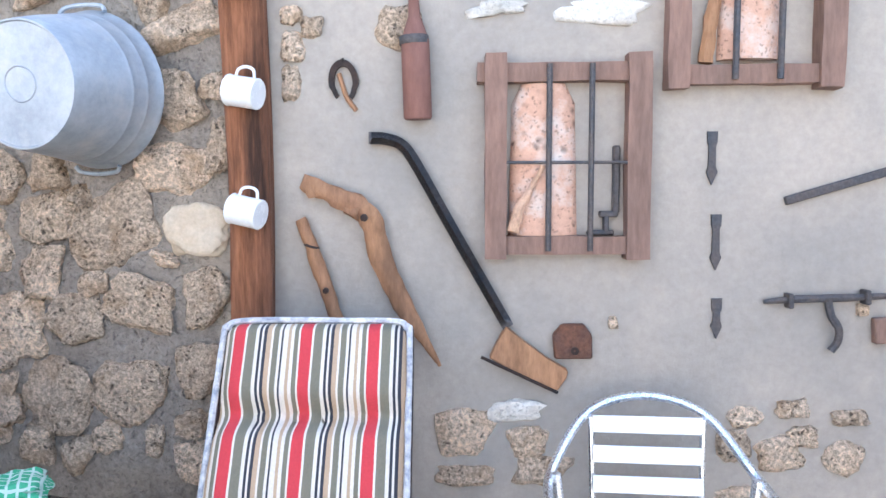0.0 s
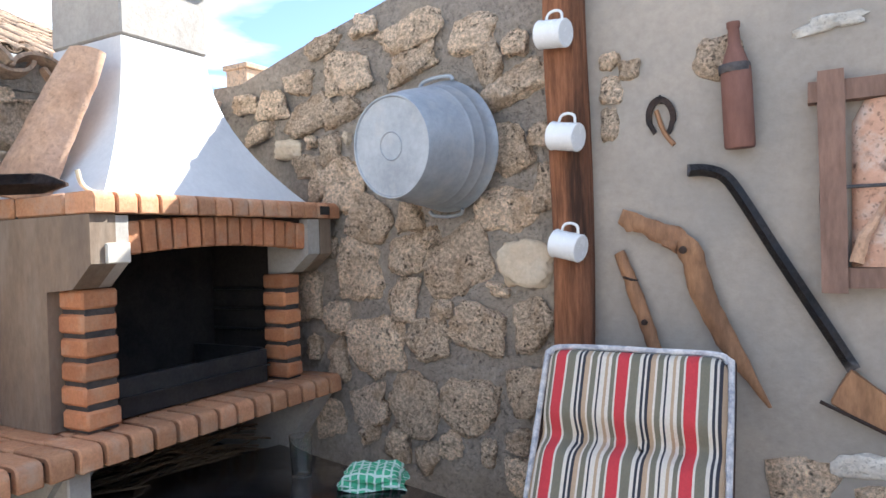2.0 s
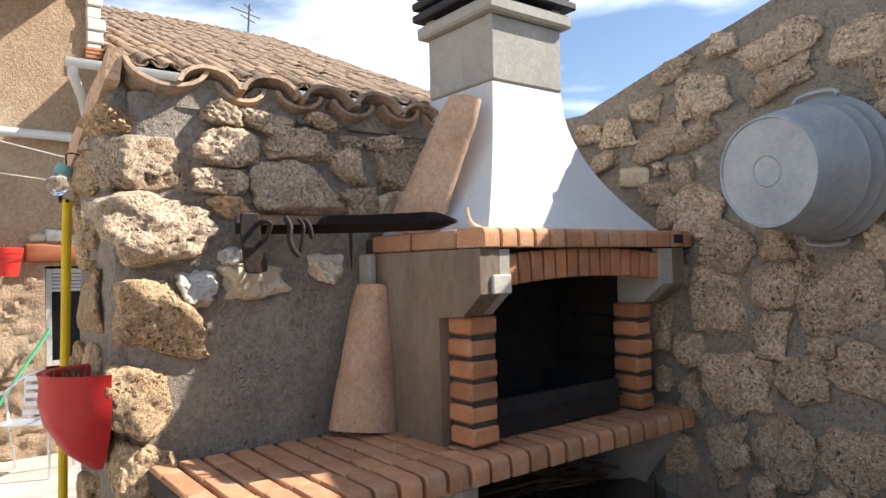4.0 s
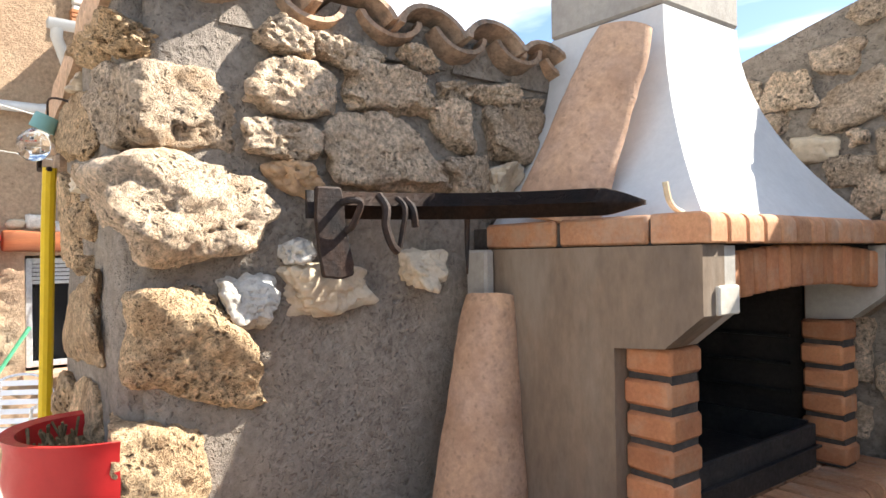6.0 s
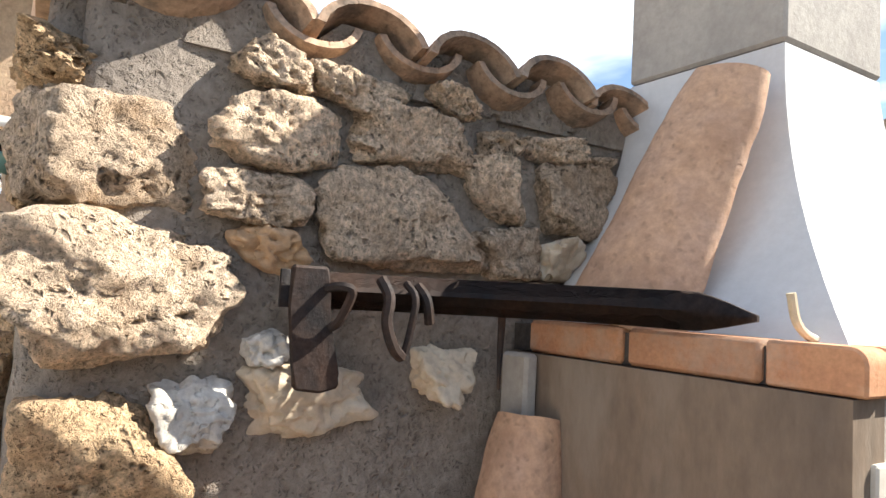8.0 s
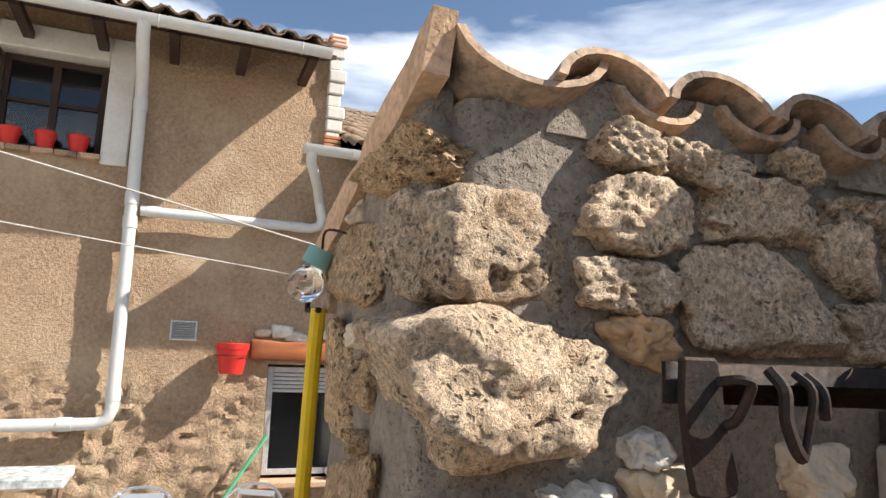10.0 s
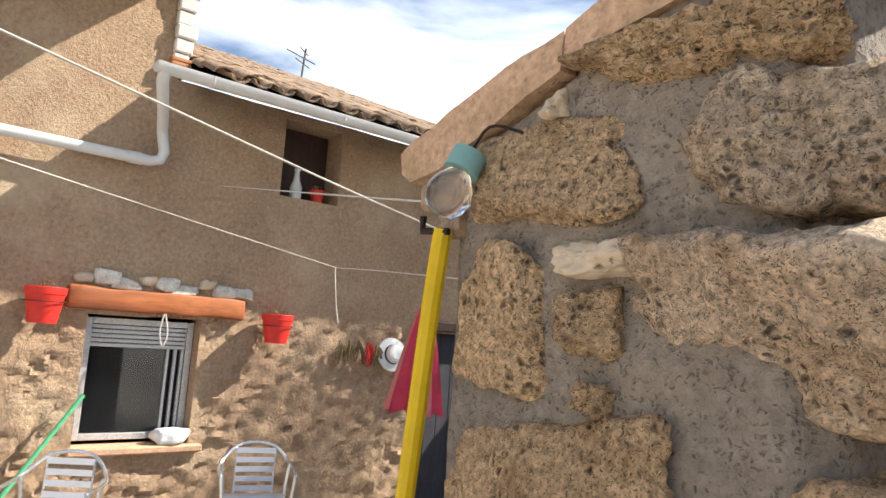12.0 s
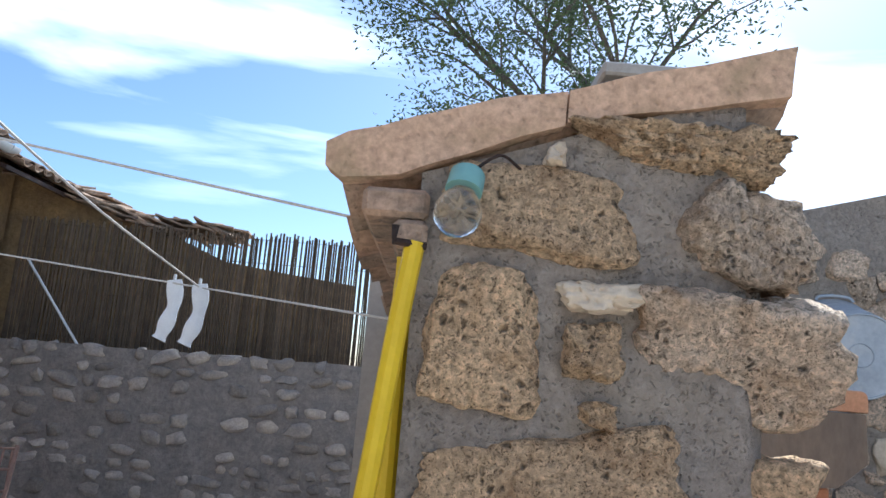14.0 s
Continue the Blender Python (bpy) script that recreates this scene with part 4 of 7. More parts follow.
# hearth bricks: nosed headers along the front, staggered bricks behind
head = brick_mesh(0.150, 0.0600, 0.062, 0.024)
back = brick_mesh(0.201, 0.0600, 0.055, r=0.005)
short = brick_mesh(0.10, 0.0600, 0.055, r=0.005)
for k in range(23):
    y = 0.378 + 0.0722 * k
    lay(head, BRICK_PALE, hearth, -1.675, y, BENCH_Z - 0.031, rz=0.7 * math.sin(k * 5))
    if k % 2:
        lay(back, BRICK_PALE, hearth, -1.859, y, BENCH_Z - 0.0285)
        lay(back, BRICK_PALE, hearth, -2.070, y, BENCH_Z - 0.0285)
    else:
        lay(short, BRICK_PALE, hearth, -1.806, y, BENCH_Z - 0.0285)
        lay(back, BRICK_PALE, hearth, -1.964, y, BENCH_Z - 0.0285)
        lay(short, BRICK_PALE, hearth, -2.122, y, BENCH_Z - 0.0285)
# flared hood and flue
bm = bmesh.new()
rings = []
for k in range(13):
    f = k / 12
    g = (1 - f) ** 2.0
    x1 = -1.875 + (-1.648 + 1.875) * g
    x0 = -2.215
    ya, yb = 1.345 + (1.115 - 1.345) * g, 1.668 + (1.90 - 1.668) * g
    z = 1.724 + 0.500 * f
    rings.append([bm.verts.new(p) for p in ((x0, ya, z), (x1, ya, z), (x1, yb, z), (x0, yb, z))])
for a, b in zip(rings, rings[1:]):
    for k in range(4):
        bm.faces.new((a[k], a[(k + 1) % 4], b[(k + 1) % 4], b[k]))
bm.faces.new(rings[0][::-1])
bm.faces.new(rings[-1])
part("hood", bm, HOOD, bbq, "white flared cement hood", 25)
bm = bmesh.new()
box(bm, -2.218, -1.872, 1.342, 1.671, 2.228, 2.448, 0.006)
part("flue", bm, CONCRETE_LIGHT, bbq, "grey cement flue block")
bm = bmesh.new()
box(bm, -2.25, -1.842, 1.312, 1.701, 2.450, 2.496, 0.008)
part("flue_collar", bm, CONCRETE_LIGHT, bbq, "projecting concrete collar")
for k in range(3):
    bm = bmesh.new()
    box(bm, -2.26, -1.83, 1.30, 1.713, 2.515 + 0.045 * k, 2.543 + 0.045 * k, 0.005)
    part("louvre", bm, SOOT_STEEL, bbq, "dark chimney louvre")
for xx, yy in ((-2.2, 1.36), (-1.89, 1.36), (-2.2, 1.65), (-1.89, 1.65)):
    bm = bmesh.new()
    box(bm, xx - 0.02, xx + 0.02, yy - 0.02, yy + 0.02, 2.50, 2.66)
    part("louvre_post", bm, CONCRETE_LIGHT, bbq)
bm = bmesh.new()
box(bm, -2.26, -1.825, 1.295, 1.718, 2.655, 2.70, 0.008)
part("flue_cap", bm, CONCRETE_LIGHT, bbq)


# ---- patio: things on and by the tool wall ----
def on_wall(x, z, y=FACE_B):
    return Matrix.Translation((x, y, z))


# timber post
bm = bmesh.new()
rows = []
for k in range(60):
    z = 0.14 + k * 2.44 / 59
    xc = -0.716 + 0.006 * math.sin(z * 5)
    ring = []
    for j in range(16):
        a = 2 * math.pi * j / 16
        ex, ey = math.copysign(abs(math.cos(a)) ** 0.6, math.cos(a)), math.copysign(abs(math.sin(a)) ** 0.6, math.sin(a))
        n1 = noise.noise(Vector((ex * 2, ey * 2, z * 1.2))) * 0.007 + noise.noise(Vector((ex * 9, ey * 9, z * 2.0))) * 0.006
        ring.append(bm.verts.new((xc + ex * (0.058 + n1), 1.995 + ey * (0.042 + n1), z)))
    rows.append(ring)
for a, b in zip(rows, rows[1:]):
    for j in range(16):
        bm.faces.new((a[j], a[(j + 1) % 16], b[(j + 1) % 16], b[j]))
bm.faces.new(rows[-1])
solid("timber_post", bm, WOOD_RED, "rough red-brown timber post against the wall", "post", smooth=60)


def enamel_mug(x, z, tilt, seed):
    mug = thing("enamel_mug", x, 1.925, z, "white enamel mug hung by its handle on the post", "mug", "mugs on the post")
    m = Matrix.Translation((x, 1.915, z)) @ pose(0, 0, 0, 0, 90 + tilt, -12)
    bm = bmesh.new()
    lathe(bm, [(0.0388, 0.0435), (0.041, 0.041), (0.0405, 0.036), (0.0405, -0.038), (0.0425, -0.042), (0.0415, -0.0435), (0.0385, -0.040), (0.0385, 0.03), (0.001, 0.033)], m, 28, closed_ends=False)
    lathe(bm, [(0.001, 0.0435), (0.0388, 0.0435)], m, 28, closed_ends=False)
    part("cup", bm, ENAMEL, mug)
    bm = bmesh.new()
    tube(bm, curve_pts([m @ Vector(p) for p in ((-0.040, 0, 0.026), (-0.060, 0, 0.020), (-0.066, 0, 0), (-0.058, 0, -0.022), (-0.040, 0, -0.028))], 4), 0.0042, 8)
    part("handle", bm, ENAMEL, mug)
    bm = bmesh.new()
    lathe(bm, [(0.039, 0.0), (0.0418, 0.0012), (0.039, 0.0024)], m @ Matrix.Translation((0, 0, -0.0445)), 28, closed_ends=False)
    part("rim", bm, IRON_GREY, mug, "worn dark rim")


enamel_mug(-0.728, 2.165, 8, 1)
enamel_mug(-0.700, 1.866, 10, 2)
enamel_mug(-0.702, 1.552, 12, 3)

# galvanised tub hung with its bottom outwards
tub = thing("wash_tub", -1.1, 2.0, 1.655, "dented galvanised zinc wash tub hung on the stone wall", "tub")
tub_m = look((-1.142, 1.995, 1.885), (-1.186, 1.735, 1.865)) @ pose(0, 0, 0, 0, 180, 0)
bm = bmesh.new()
lathe(bm, [(0.001, 0.258), (0.040, 0.258), (0.0425, 0.2605), (0.045, 0.258), (0.10, 0.2575), (0.140, 0.258), (0.147, 0.259), (0.150, 0.264), (0.154, 0.264), (0.156, 0.258), (0.158, 0.25), (0.172, 0.178), (0.1865, 0.104),
           (0.188, 0.100), (0.1895, 0.097), (0.190, 0.093), (0.1895, 0.089), (0.1965, 0.058), (0.198, 0.054), (0.1993, 0.051), (0.1995, 0.047), (0.199, 0.043), (0.2055, 0.012), (0.211, 0.006), (0.213, 0.001), (0.209, -0.002), (0.202, 0.004), (0.15, 0.24), (0.001, 0.245)], tub_m, 56, closed_ends=False)
for v in bm.verts:
    v.co += Vector((noise.noise(v.co * 7), noise.noise(v.co * 7 + Vector((9, 0, 0))), noise.noise(v.co * 7 + Vector((0, 9, 0))))) * 0.004
part("body", bm, ZINC, tub, "", 40)
for sgn in (1, -1):
    bm = bmesh.new()
    tube(bm, curve_pts([tub_m @ Vector(p) for p in ((-0.07, sgn * 0.205, 0.02), (-0.055, sgn * 0.221, 0.014), (0, sgn * 0.227, 0.012), (0.055, sgn * 0.221, 0.014), (0.07, sgn * 0.205, 0.02))], 5), 0.006, 8)
    part("handle", bm, ZINC, tub)

SITE[0] = Matrix.Translation((-0.016, 0, 0.012)) @ TOOLS
# horseshoe
bm = bmesh.new()
arc = [(0.047 * math.cos(a) * (1.0 if math.sin(a) > -0.3 else 0.9), 0.053 * math.sin(a) * 1.25) for a in [radians(q) for q in range(-58, 239, 12)]]
outer = [(x * 1.0, z) for x, z in arc]
inner = [(x * 0.62, z * 0.74 - 0.004) for x, z in arc]
slab(bm, outer + inner[::-1], Matrix.Translation((-0.405, FACE_B - 0.014, 1.845)), 0.010)
horseshoe = solid("horseshoe", bm, IRON, "dark iron horseshoe nailed to the render", "horseshoe")
bm = bmesh.new()
tube(bm, [(-0.404, FACE_B - 0.03, 1.905), (-0.403, FACE_B, 1.918)], 0.003, 6)
part("nail", bm, IRON, horseshoe)
bm = bmesh.new()
tube(bm, curve_pts([(-0.418, FACE_B - 0.010, 1.87), (-0.40, FACE_B - 0.012, 1.80), (-0.372, FACE_B - 0.012, 1.755)], 4), 0.008, 7, radii=None)
solid("wooden_peg", bm, WOOD, "small pale wooden peg hung in the horseshoe", "peg")

# bottle of painted wood
bottle = thing("bottle", -0.175, 2.0, 1.715, "flat brown bottle hung on the rendered wall", "bottle")
bm = bmesh.new()
lathe(bm, [(0.001, 0.0), (0.040, 0.0), (0.044, 0.006), (0.044, 0.20), (0.043, 0.235), (0.030, 0.275), (0.019, 0.305), (0.016, 0.352), (0.019, 0.356), (0.019, 0.372), (0.001, 0.373)], Matrix.Translation((-0.178, FACE_B - 0.040, 1.713)) @ pose(0, 0, 0, 0, 2, 0) @ Matrix.Diagonal((1, 0.72, 1, 1)), 28, closed_ends=False)
part("glass", bm, BOTTLE, bottle, "dull red-brown painted glass")
bm = bmesh.new()
lathe(bm, [(0.0445, 0.0), (0.0458, 0.002), (0.0458, 0.024), (0.0445, 0.026)], Matrix.Translation((-0.173, FACE_B - 0.040, 1.935)) @ Matrix.Diagonal((1, 0.72, 1, 1)), 28, closed_ends=False)
part("band", bm, IRON_GREY, bottle, "dark band round the shoulder")


def hewn(bm, pts, radii, flat=0.6, seg=10, seed=0):
    """A hewn bar along wall points, flattened towards the wall, with uneven sides."""
    line = curve_pts([(x, 0, z) for x, z in pts], 5)
    rr = np.interp(np.linspace(0, len(pts) - 1, len(line)), range(len(pts)), radii)
    tube(bm, line, 0.02, seg, radii=list(rr))
    for v in bm.verts:
        v.co.y *= flat
        v.co += Vector((noise.noise(v.co * 25 + Vector((seed, 0, 0))), 0.5 * noise.noise(v.co * 30), noise.noise(v.co * 22 + Vector((0, seed, 0))))) * 0.006


# wooden plough beam, small wooden sole and iron share
bm = bmesh.new()
hewn(bm, [(-0.557, 1.548), (-0.47, 1.50), (-0.385, 1.455), (-0.345, 1.40), (-0.325, 1.29), (-0.27, 1.15), (-0.163, 0.945)], [0.026, 0.030, 0.036, 0.040, 0.036, 0.034, 0.006], 0.62, 12, 3)
hewn(bm, [(-0.525, 1.50), (-0.535, 1.535)], [0.018, 0.02], 0.8, 8, 5)
hewn(bm, [(-0.43, 1.455), (-0.385, 1.44)], [0.014, 0.028], 0.8, 8, 6)
bmesh.ops.translate(bm, verts=bm.verts, vec=(0, FACE_B - 0.028, 0))
beam = solid("plough_beam", bm, WOOD, "curved old wooden plough part hung on the wall", "plough part", smooth=50)
bm = bmesh.new()
lathe(bm, [(0.001, 0.012), (0.011, 0.010), (0.012, 0.0), (0.001, 0.0)], Matrix.Translation((-0.366, FACE_B - 0.055, 1.425)) @ pose(0, 0, 0, 90, 0, 0), 12, closed_ends=False)
part("bolt", bm, IRON, beam, "iron bolt head")
bm = bmesh.new()
hewn(bm, [(-0.576, 1.43), (-0.555, 1.37), (-0.535, 1.30), (-0.505, 1.19), (-0.475, 1.08)], [0.018, 0.022, 0.024, 0.023, 0.020], 0.7, 10, 9)
bmesh.ops.translate(bm, verts=bm.verts, vec=(0, FACE_B - 0.024, 0))
peg = solid("wooden_tool", bm, WOOD, "short turned wooden tool with iron ring hung on the wall", "tool", smooth=50)
bm = bmesh.new()
lathe(bm, [(0.0245, -0.004), (0.0265, 0), (0.0245, 0.004)], Matrix.Translation((-0.546, FACE_B - 0.024, 1.345)) @ pose(0, 0, 0, 0, 20, 0) @ Matrix.Diagonal((1, 0.75, 1, 1)), 16, closed_ends=False)
part("ring", bm, IRON, peg, "iron ring")
bm = bmesh.new()
lathe(bm, [(0.001, 0.012), (0.009, 0.010), (0.010, 0.0), (0.001, 0.0)], Matrix.Translation((-0.508, FACE_B - 0.040, 1.205)) @ pose(0, 0, 0, 90, 0, 0), 12, closed_ends=False)
part("bolt", bm, IRON, peg, "iron bolt head")

mattock = thing("long_handled_tool", -0.05, 2.0, 0.85, "bent grey iron tool with a hewn wooden blade", "farm tool")
bm = bmesh.new()
line = curve_pts([(-0.337, FACE_B - 0.02, 1.668), (-0.285, FACE_B - 0.02, 1.662), (-0.235, FACE_B - 0.02, 1.64), (-0.195, FACE_B - 0.02, 1.58), (-0.10, FACE_B - 0.02, 1.385), (0.0, FACE_B - 0.02, 1.185), (0.062, FACE_B - 0.02, 1.06)], 5)
left = []
for i, p in enumerate(line):
    d = (line[min(i + 1, len(line) - 1)] - line[max(i - 1, 0)]).normalized()
    nrm = Vector((d.z, 0, -d.x))
    wdt = 0.018
    left.append((p + nrm * wdt, p - nrm * wdt))
for a, b in zip(left, left[1:]):
    vs = [[bm.verts.new(q + Vector((0, dy, 0))) for q in (a[0], a[1], b[1], b[0])] for dy in (-0.011, 0.011)]
    bm.faces.new(vs[0])
    bm.faces.new(vs[1][::-1])
    for k in range(4):
        bm.faces.new((vs[0][k], vs[1][k], vs[1][(k + 1) % 4], vs[0][(k + 1) % 4]))
bmesh.ops.remove_doubles(bm, verts=bm.verts, dist=0.0005)
part("shaft", bm, IRON_GREY, mattock, "bent grey iron shaft", 60)
bm = bmesh.new()
slab(bm, [(0.055, 1.064), (0.11, 1.012), (0.18, 0.955), (0.243, 0.915), (0.238, 0.893), (0.205, 0.852), (0.13, 0.88), (-0.005, 0.966), (0.02, 1.01)], Matrix.Translation((0, FACE_B - 0.022, 0)), 0.032)
bmesh.ops.bevel(bm, geom=list(bm.edges), offset=0.004, segments=1, affect="EDGES")
part("blade", bm, WOOD, mattock, "reddish hewn wooden blade")
bm = bmesh.new()
tube(bm, [(-0.03, FACE_B - 0.040, 0.972), (0.205, FACE_B - 0.040, 0.848)], 0.006, 6)
part("edge", bm, IRON, mattock, "dark iron edge")


SITE[0] = HERE
# wooden frames with bars, one whole, one higher
def barred_frame(name, x0, x1, z0, z1, lab, tile_x, cut=None):
    fr = thing(name, (x0 + x1) / 2, FACE_B, z0, lab, "window frame", "barred frames on the wall")
    y0 = FACE_B - 0.05
    for nm, a in (("stile", (x0, x0 + 0.058, z0 - 0.012, z1 + 0.02)), ("stile", (x1 - 0.062, x1, z0 - 0.014, z1 + 0.018)),
                  ("rail", (x0 + 0.05, x1 - 0.06, z0, z0 + 0.05)), ("rail", (x0 - 0.02, x1 + 0.004, z1 - 0.055, z1 - 0.004))):
        bm = bmesh.new()
        box(bm, a[0], a[1], y0 - (0.012 if nm == "stile" else 0), FACE_B - 0.003, a[2], a[3])
        bmesh.ops.subdivide_edges(bm, edges=bm.edges, cuts=6, use_grid_fill=True)
        for v in bm.verts:
            v.co += Vector((noise.noise(v.co * 14), 0, noise.noise(v.co * 14 + Vector((5, 5, 5))))) * 0.004
        part(nm, bm, WOOD_DULL, fr, "", 50)
    w = x1 - x0
    for f in (0.385, 0.64):
        bm = bmesh.new()
        tube(bm, [(x0 + w * f, y0 - 0.006, z0 + 0.01), (x0 + w * f + 0.002, y0 - 0.006, z1 - 0.01)], 0.0085, 8)
        part("bar", bm, IRON_GREY, fr, "grey iron bar")
    bm = bmesh.new()
    tube(bm, [(x0 + 0.01, y0 - 0.006, (z0 + z1) / 2 - 0.01), (x1 - 0.04, y0 - 0.006, (z0 + z1) / 2 - 0.012)], 0.0045, 8)
    part("crossbar", bm, IRON_GREY, fr, "thin iron crossbar")
    return fr


barred_frame("barred_window_frame", -0.065, 0.380, 1.428, 1.950, "brown wooden frame with iron bars hung on the render", 0.16)
barred_frame("barred_window_frame", 0.420, 0.880, 1.883, 2.42, "brown wooden frame with iron bars, higher on the wall", 0.82)
SPECK = mat("terracotta_with_worn_white_crust", (0.60, 0.36, 0.25), (0.54, 0.33, 0.23), 8, 0.9, 0.4, 60, grain=0.12, stain=(0.72, 0.68, 0.62), stain_amount=0.9,
            stain_scale=5, pores=0.7, pore_scale=75)


def wall_tile(x, z, w, h, material, lab):
    bm = bmesh.new()
    prof = []
    for k in range(12):
        a = math.pi * k / 11
        prof.append((math.cos(a), math.sin(a)))
    rows = []
    for i in range(9):
        f = i / 8
        r = w / 2 * (1.0 - 0.10 * f)
        top = math.sqrt(max(0.02, 1 - max(0, (f - 0.9) / 0.1) ** 2 * 0.5))
        rows.append([bm.verts.new((x + c * r * top, FACE_B - 0.006 - s * 0.038, z + h * f)) for c, s in prof])
    for a, b in zip(rows, rows[1:]):
        for k in range(11):
            bm.faces.new((a[k], a[k + 1], b[k + 1], b[k]))
    bm.faces.new(rows[0])
    bm.faces.new(rows[-1])
    return solid("clay_tile", bm, material, lab, "roof tile", "clay tiles in the frames", smooth=40)


wall_tile(0.096, 1.479, 0.19, 0.413, SPECK, "curved terracotta tile with a worn white crust behind bars")
wall_tile(0.645, 1.95, 0.165, 0.42, SPECK, "curved speckled terracotta tile behind bars, higher up")
bm = bmesh.new()
hewn(bm, [(0.012, 1.49), (0.026, 1.55), (0.06, 1.61), (0.09, 1.668)], [0.018, 0.015, 0.009, 0.008], 0.9, 8, 4)
bmesh.ops.translate(bm, verts=bm.verts, vec=(0, FACE_B - 0.052, 0))
solid("wooden_spoon", bm, TERRA_SMOOTH, "brown wooden spoon inside the barred frame", "spoon")
bm = bmesh.new()
box(bm, 0.286, 0.304, FACE_B - 0.03, FACE_B - 0.004, 1.54, 1.724, 0.004)
box(bm, 0.250, 0.300, FACE_B - 0.03, FACE_B - 0.004, 1.528, 1.546, 0.004)
box(bm, 0.217, 0.290, FACE_B - 0.03, FACE_B - 0.004, 1.479, 1.493, 0.004)
box(bm, 0.262, 0.276, FACE_B - 0.03, FACE_B - 0.004, 1.485, 1.535, 0.003)
solid("iron_fitting", bm, IRON_GREY, "grey iron fitting standing in the barred frame", "iron fitting")
bm = bmesh.new()
hewn(bm, [(0.525, 1.94), (0.538, 2.04), (0.55, 2.15)], [0.022, 0.02, 0.016], 0.7, 8, 11)
bmesh.ops.translate(bm, verts=bm.verts, vec=(0, FACE_B - 0.03, 0))
solid("wooden_stick", bm, WOOD, "pale old wooden stick inside the upper barred frame", "stick")

# strap hinges, latch, rod, iron box
for (x, z0, z1) in ((0.556, 1.615, 1.760), (0.572, 1.379, 1.534), (0.579, 1.187, 1.300)):
    bm = bmesh.new()
    h = z1 - z0
    slab(bm, [(-0.014, h), (0.014, h), (0.013, h - 0.03), (0.009, h - 0.04), (0.010, 0.05), (0.015, 0.035), (0.0, 0.0), (-0.015, 0.035), (-0.010, 0.05), (-0.009, h - 0.04), (-0.013, h - 0.03)],
         Matrix.Translation((x, FACE_B - 0.012, z0)) , 0.010)
    solid("strap_hinge", bm, IRON_GREY, "short forged iron strap hinge on the render", "hinge", "row of strap hinges")
SITE[0] = TOOLS
bm = bmesh.new()
box(bm, -0.20, 0.20, -0.008, 0.008, -0.013, 0.013, 0.003, Matrix.Translation((1.12, FACE_B - 0.016, 1.463)) @ pose(0, 0, 0, 0, -13, 0))
solid("iron_rod", bm, IRON_GREY, "flat grey iron bar hung aslant", "iron bar")
latch = thing("door_latch", 1.04, 2.0, 0.95, "grey forged iron door latch on the wall", "latch")
bm = bmesh.new()
tube(bm, [(0.848, FACE_B - 0.022, 1.113), (0.95, FACE_B - 0.022, 1.116), (1.10, FACE_B - 0.022, 1.113), (1.225, FACE_B - 0.022, 1.112)], 0.0105, 8, radii=[0.007, 0.012, 0.012, 0.009])
part("bolt", bm, IRON_GREY, latch)
for xx in (0.925, 1.16):
    bm = bmesh.new()
    box(bm, xx - 0.008, xx + 0.008, FACE_B - 0.04, FACE_B - 0.004, 1.09, 1.135, 0.003)
    part("staple", bm, IRON_GREY, latch)
bm = bmesh.new()
tube(bm, curve_pts([(1.045, FACE_B - 0.022, 1.11), (1.052, FACE_B - 0.025, 1.06), (1.072, FACE_B - 0.028, 1.02), (1.068, FACE_B - 0.028, 0.98), (1.048, FACE_B - 0.024, 0.95)], 4), 0.012, 8)
part("handle", bm, IRON_GREY, latch)
lock = thing("iron_lock_plate", 0.245, 2.0, 0.96, "rusted iron plate with a round hole on the wall", "lock plate")
bm = bmesh.new()
slab(bm, [(-0.06, 0), (0.06, -0.005), (0.062, 0.07), (0.04, 0.105), (-0.03, 0.108), (-0.062, 0.075)], Matrix.Translation((0.246, FACE_B - 0.016, 0.965)), 0.028)
bmesh.ops.bevel(bm, geom=list(bm.edges), offset=0.005, segments=1, affect="EDGES")
part("plate", bm, RUST, lock)
bm = bmesh.new()
lathe(bm, [(0.004, 0), (0.012, 0.0), (0.013, 0.006), (0.004, 0.006)], Matrix.Translation((0.25, FACE_B - 0.031, 0.99)) @ pose(0, 0, 0, 90, 0, 0), 12, closed_ends=False)
part("boss", bm, IRON, lock)
bm = bmesh.new()
box(bm, 1.185, 1.27, FACE_B - 0.03, FACE_B - 0.003, 0.965, 1.045, 0.004)
solid("wooden_block", bm, WOOD_DULL, "small brown wooden block on the wall", "block")

SITE[0] = HERE
# striped reclining chair
lounge = thing("folding_lounger", -0.49, 1.3, ground_z(0), "folding garden recliner with a striped tufted cushion", "lounger")
LM = Matrix.Translation((-0.493, 1.820, 1.268)) @ pose(0, 0, 0, -27.5, 0, 0)


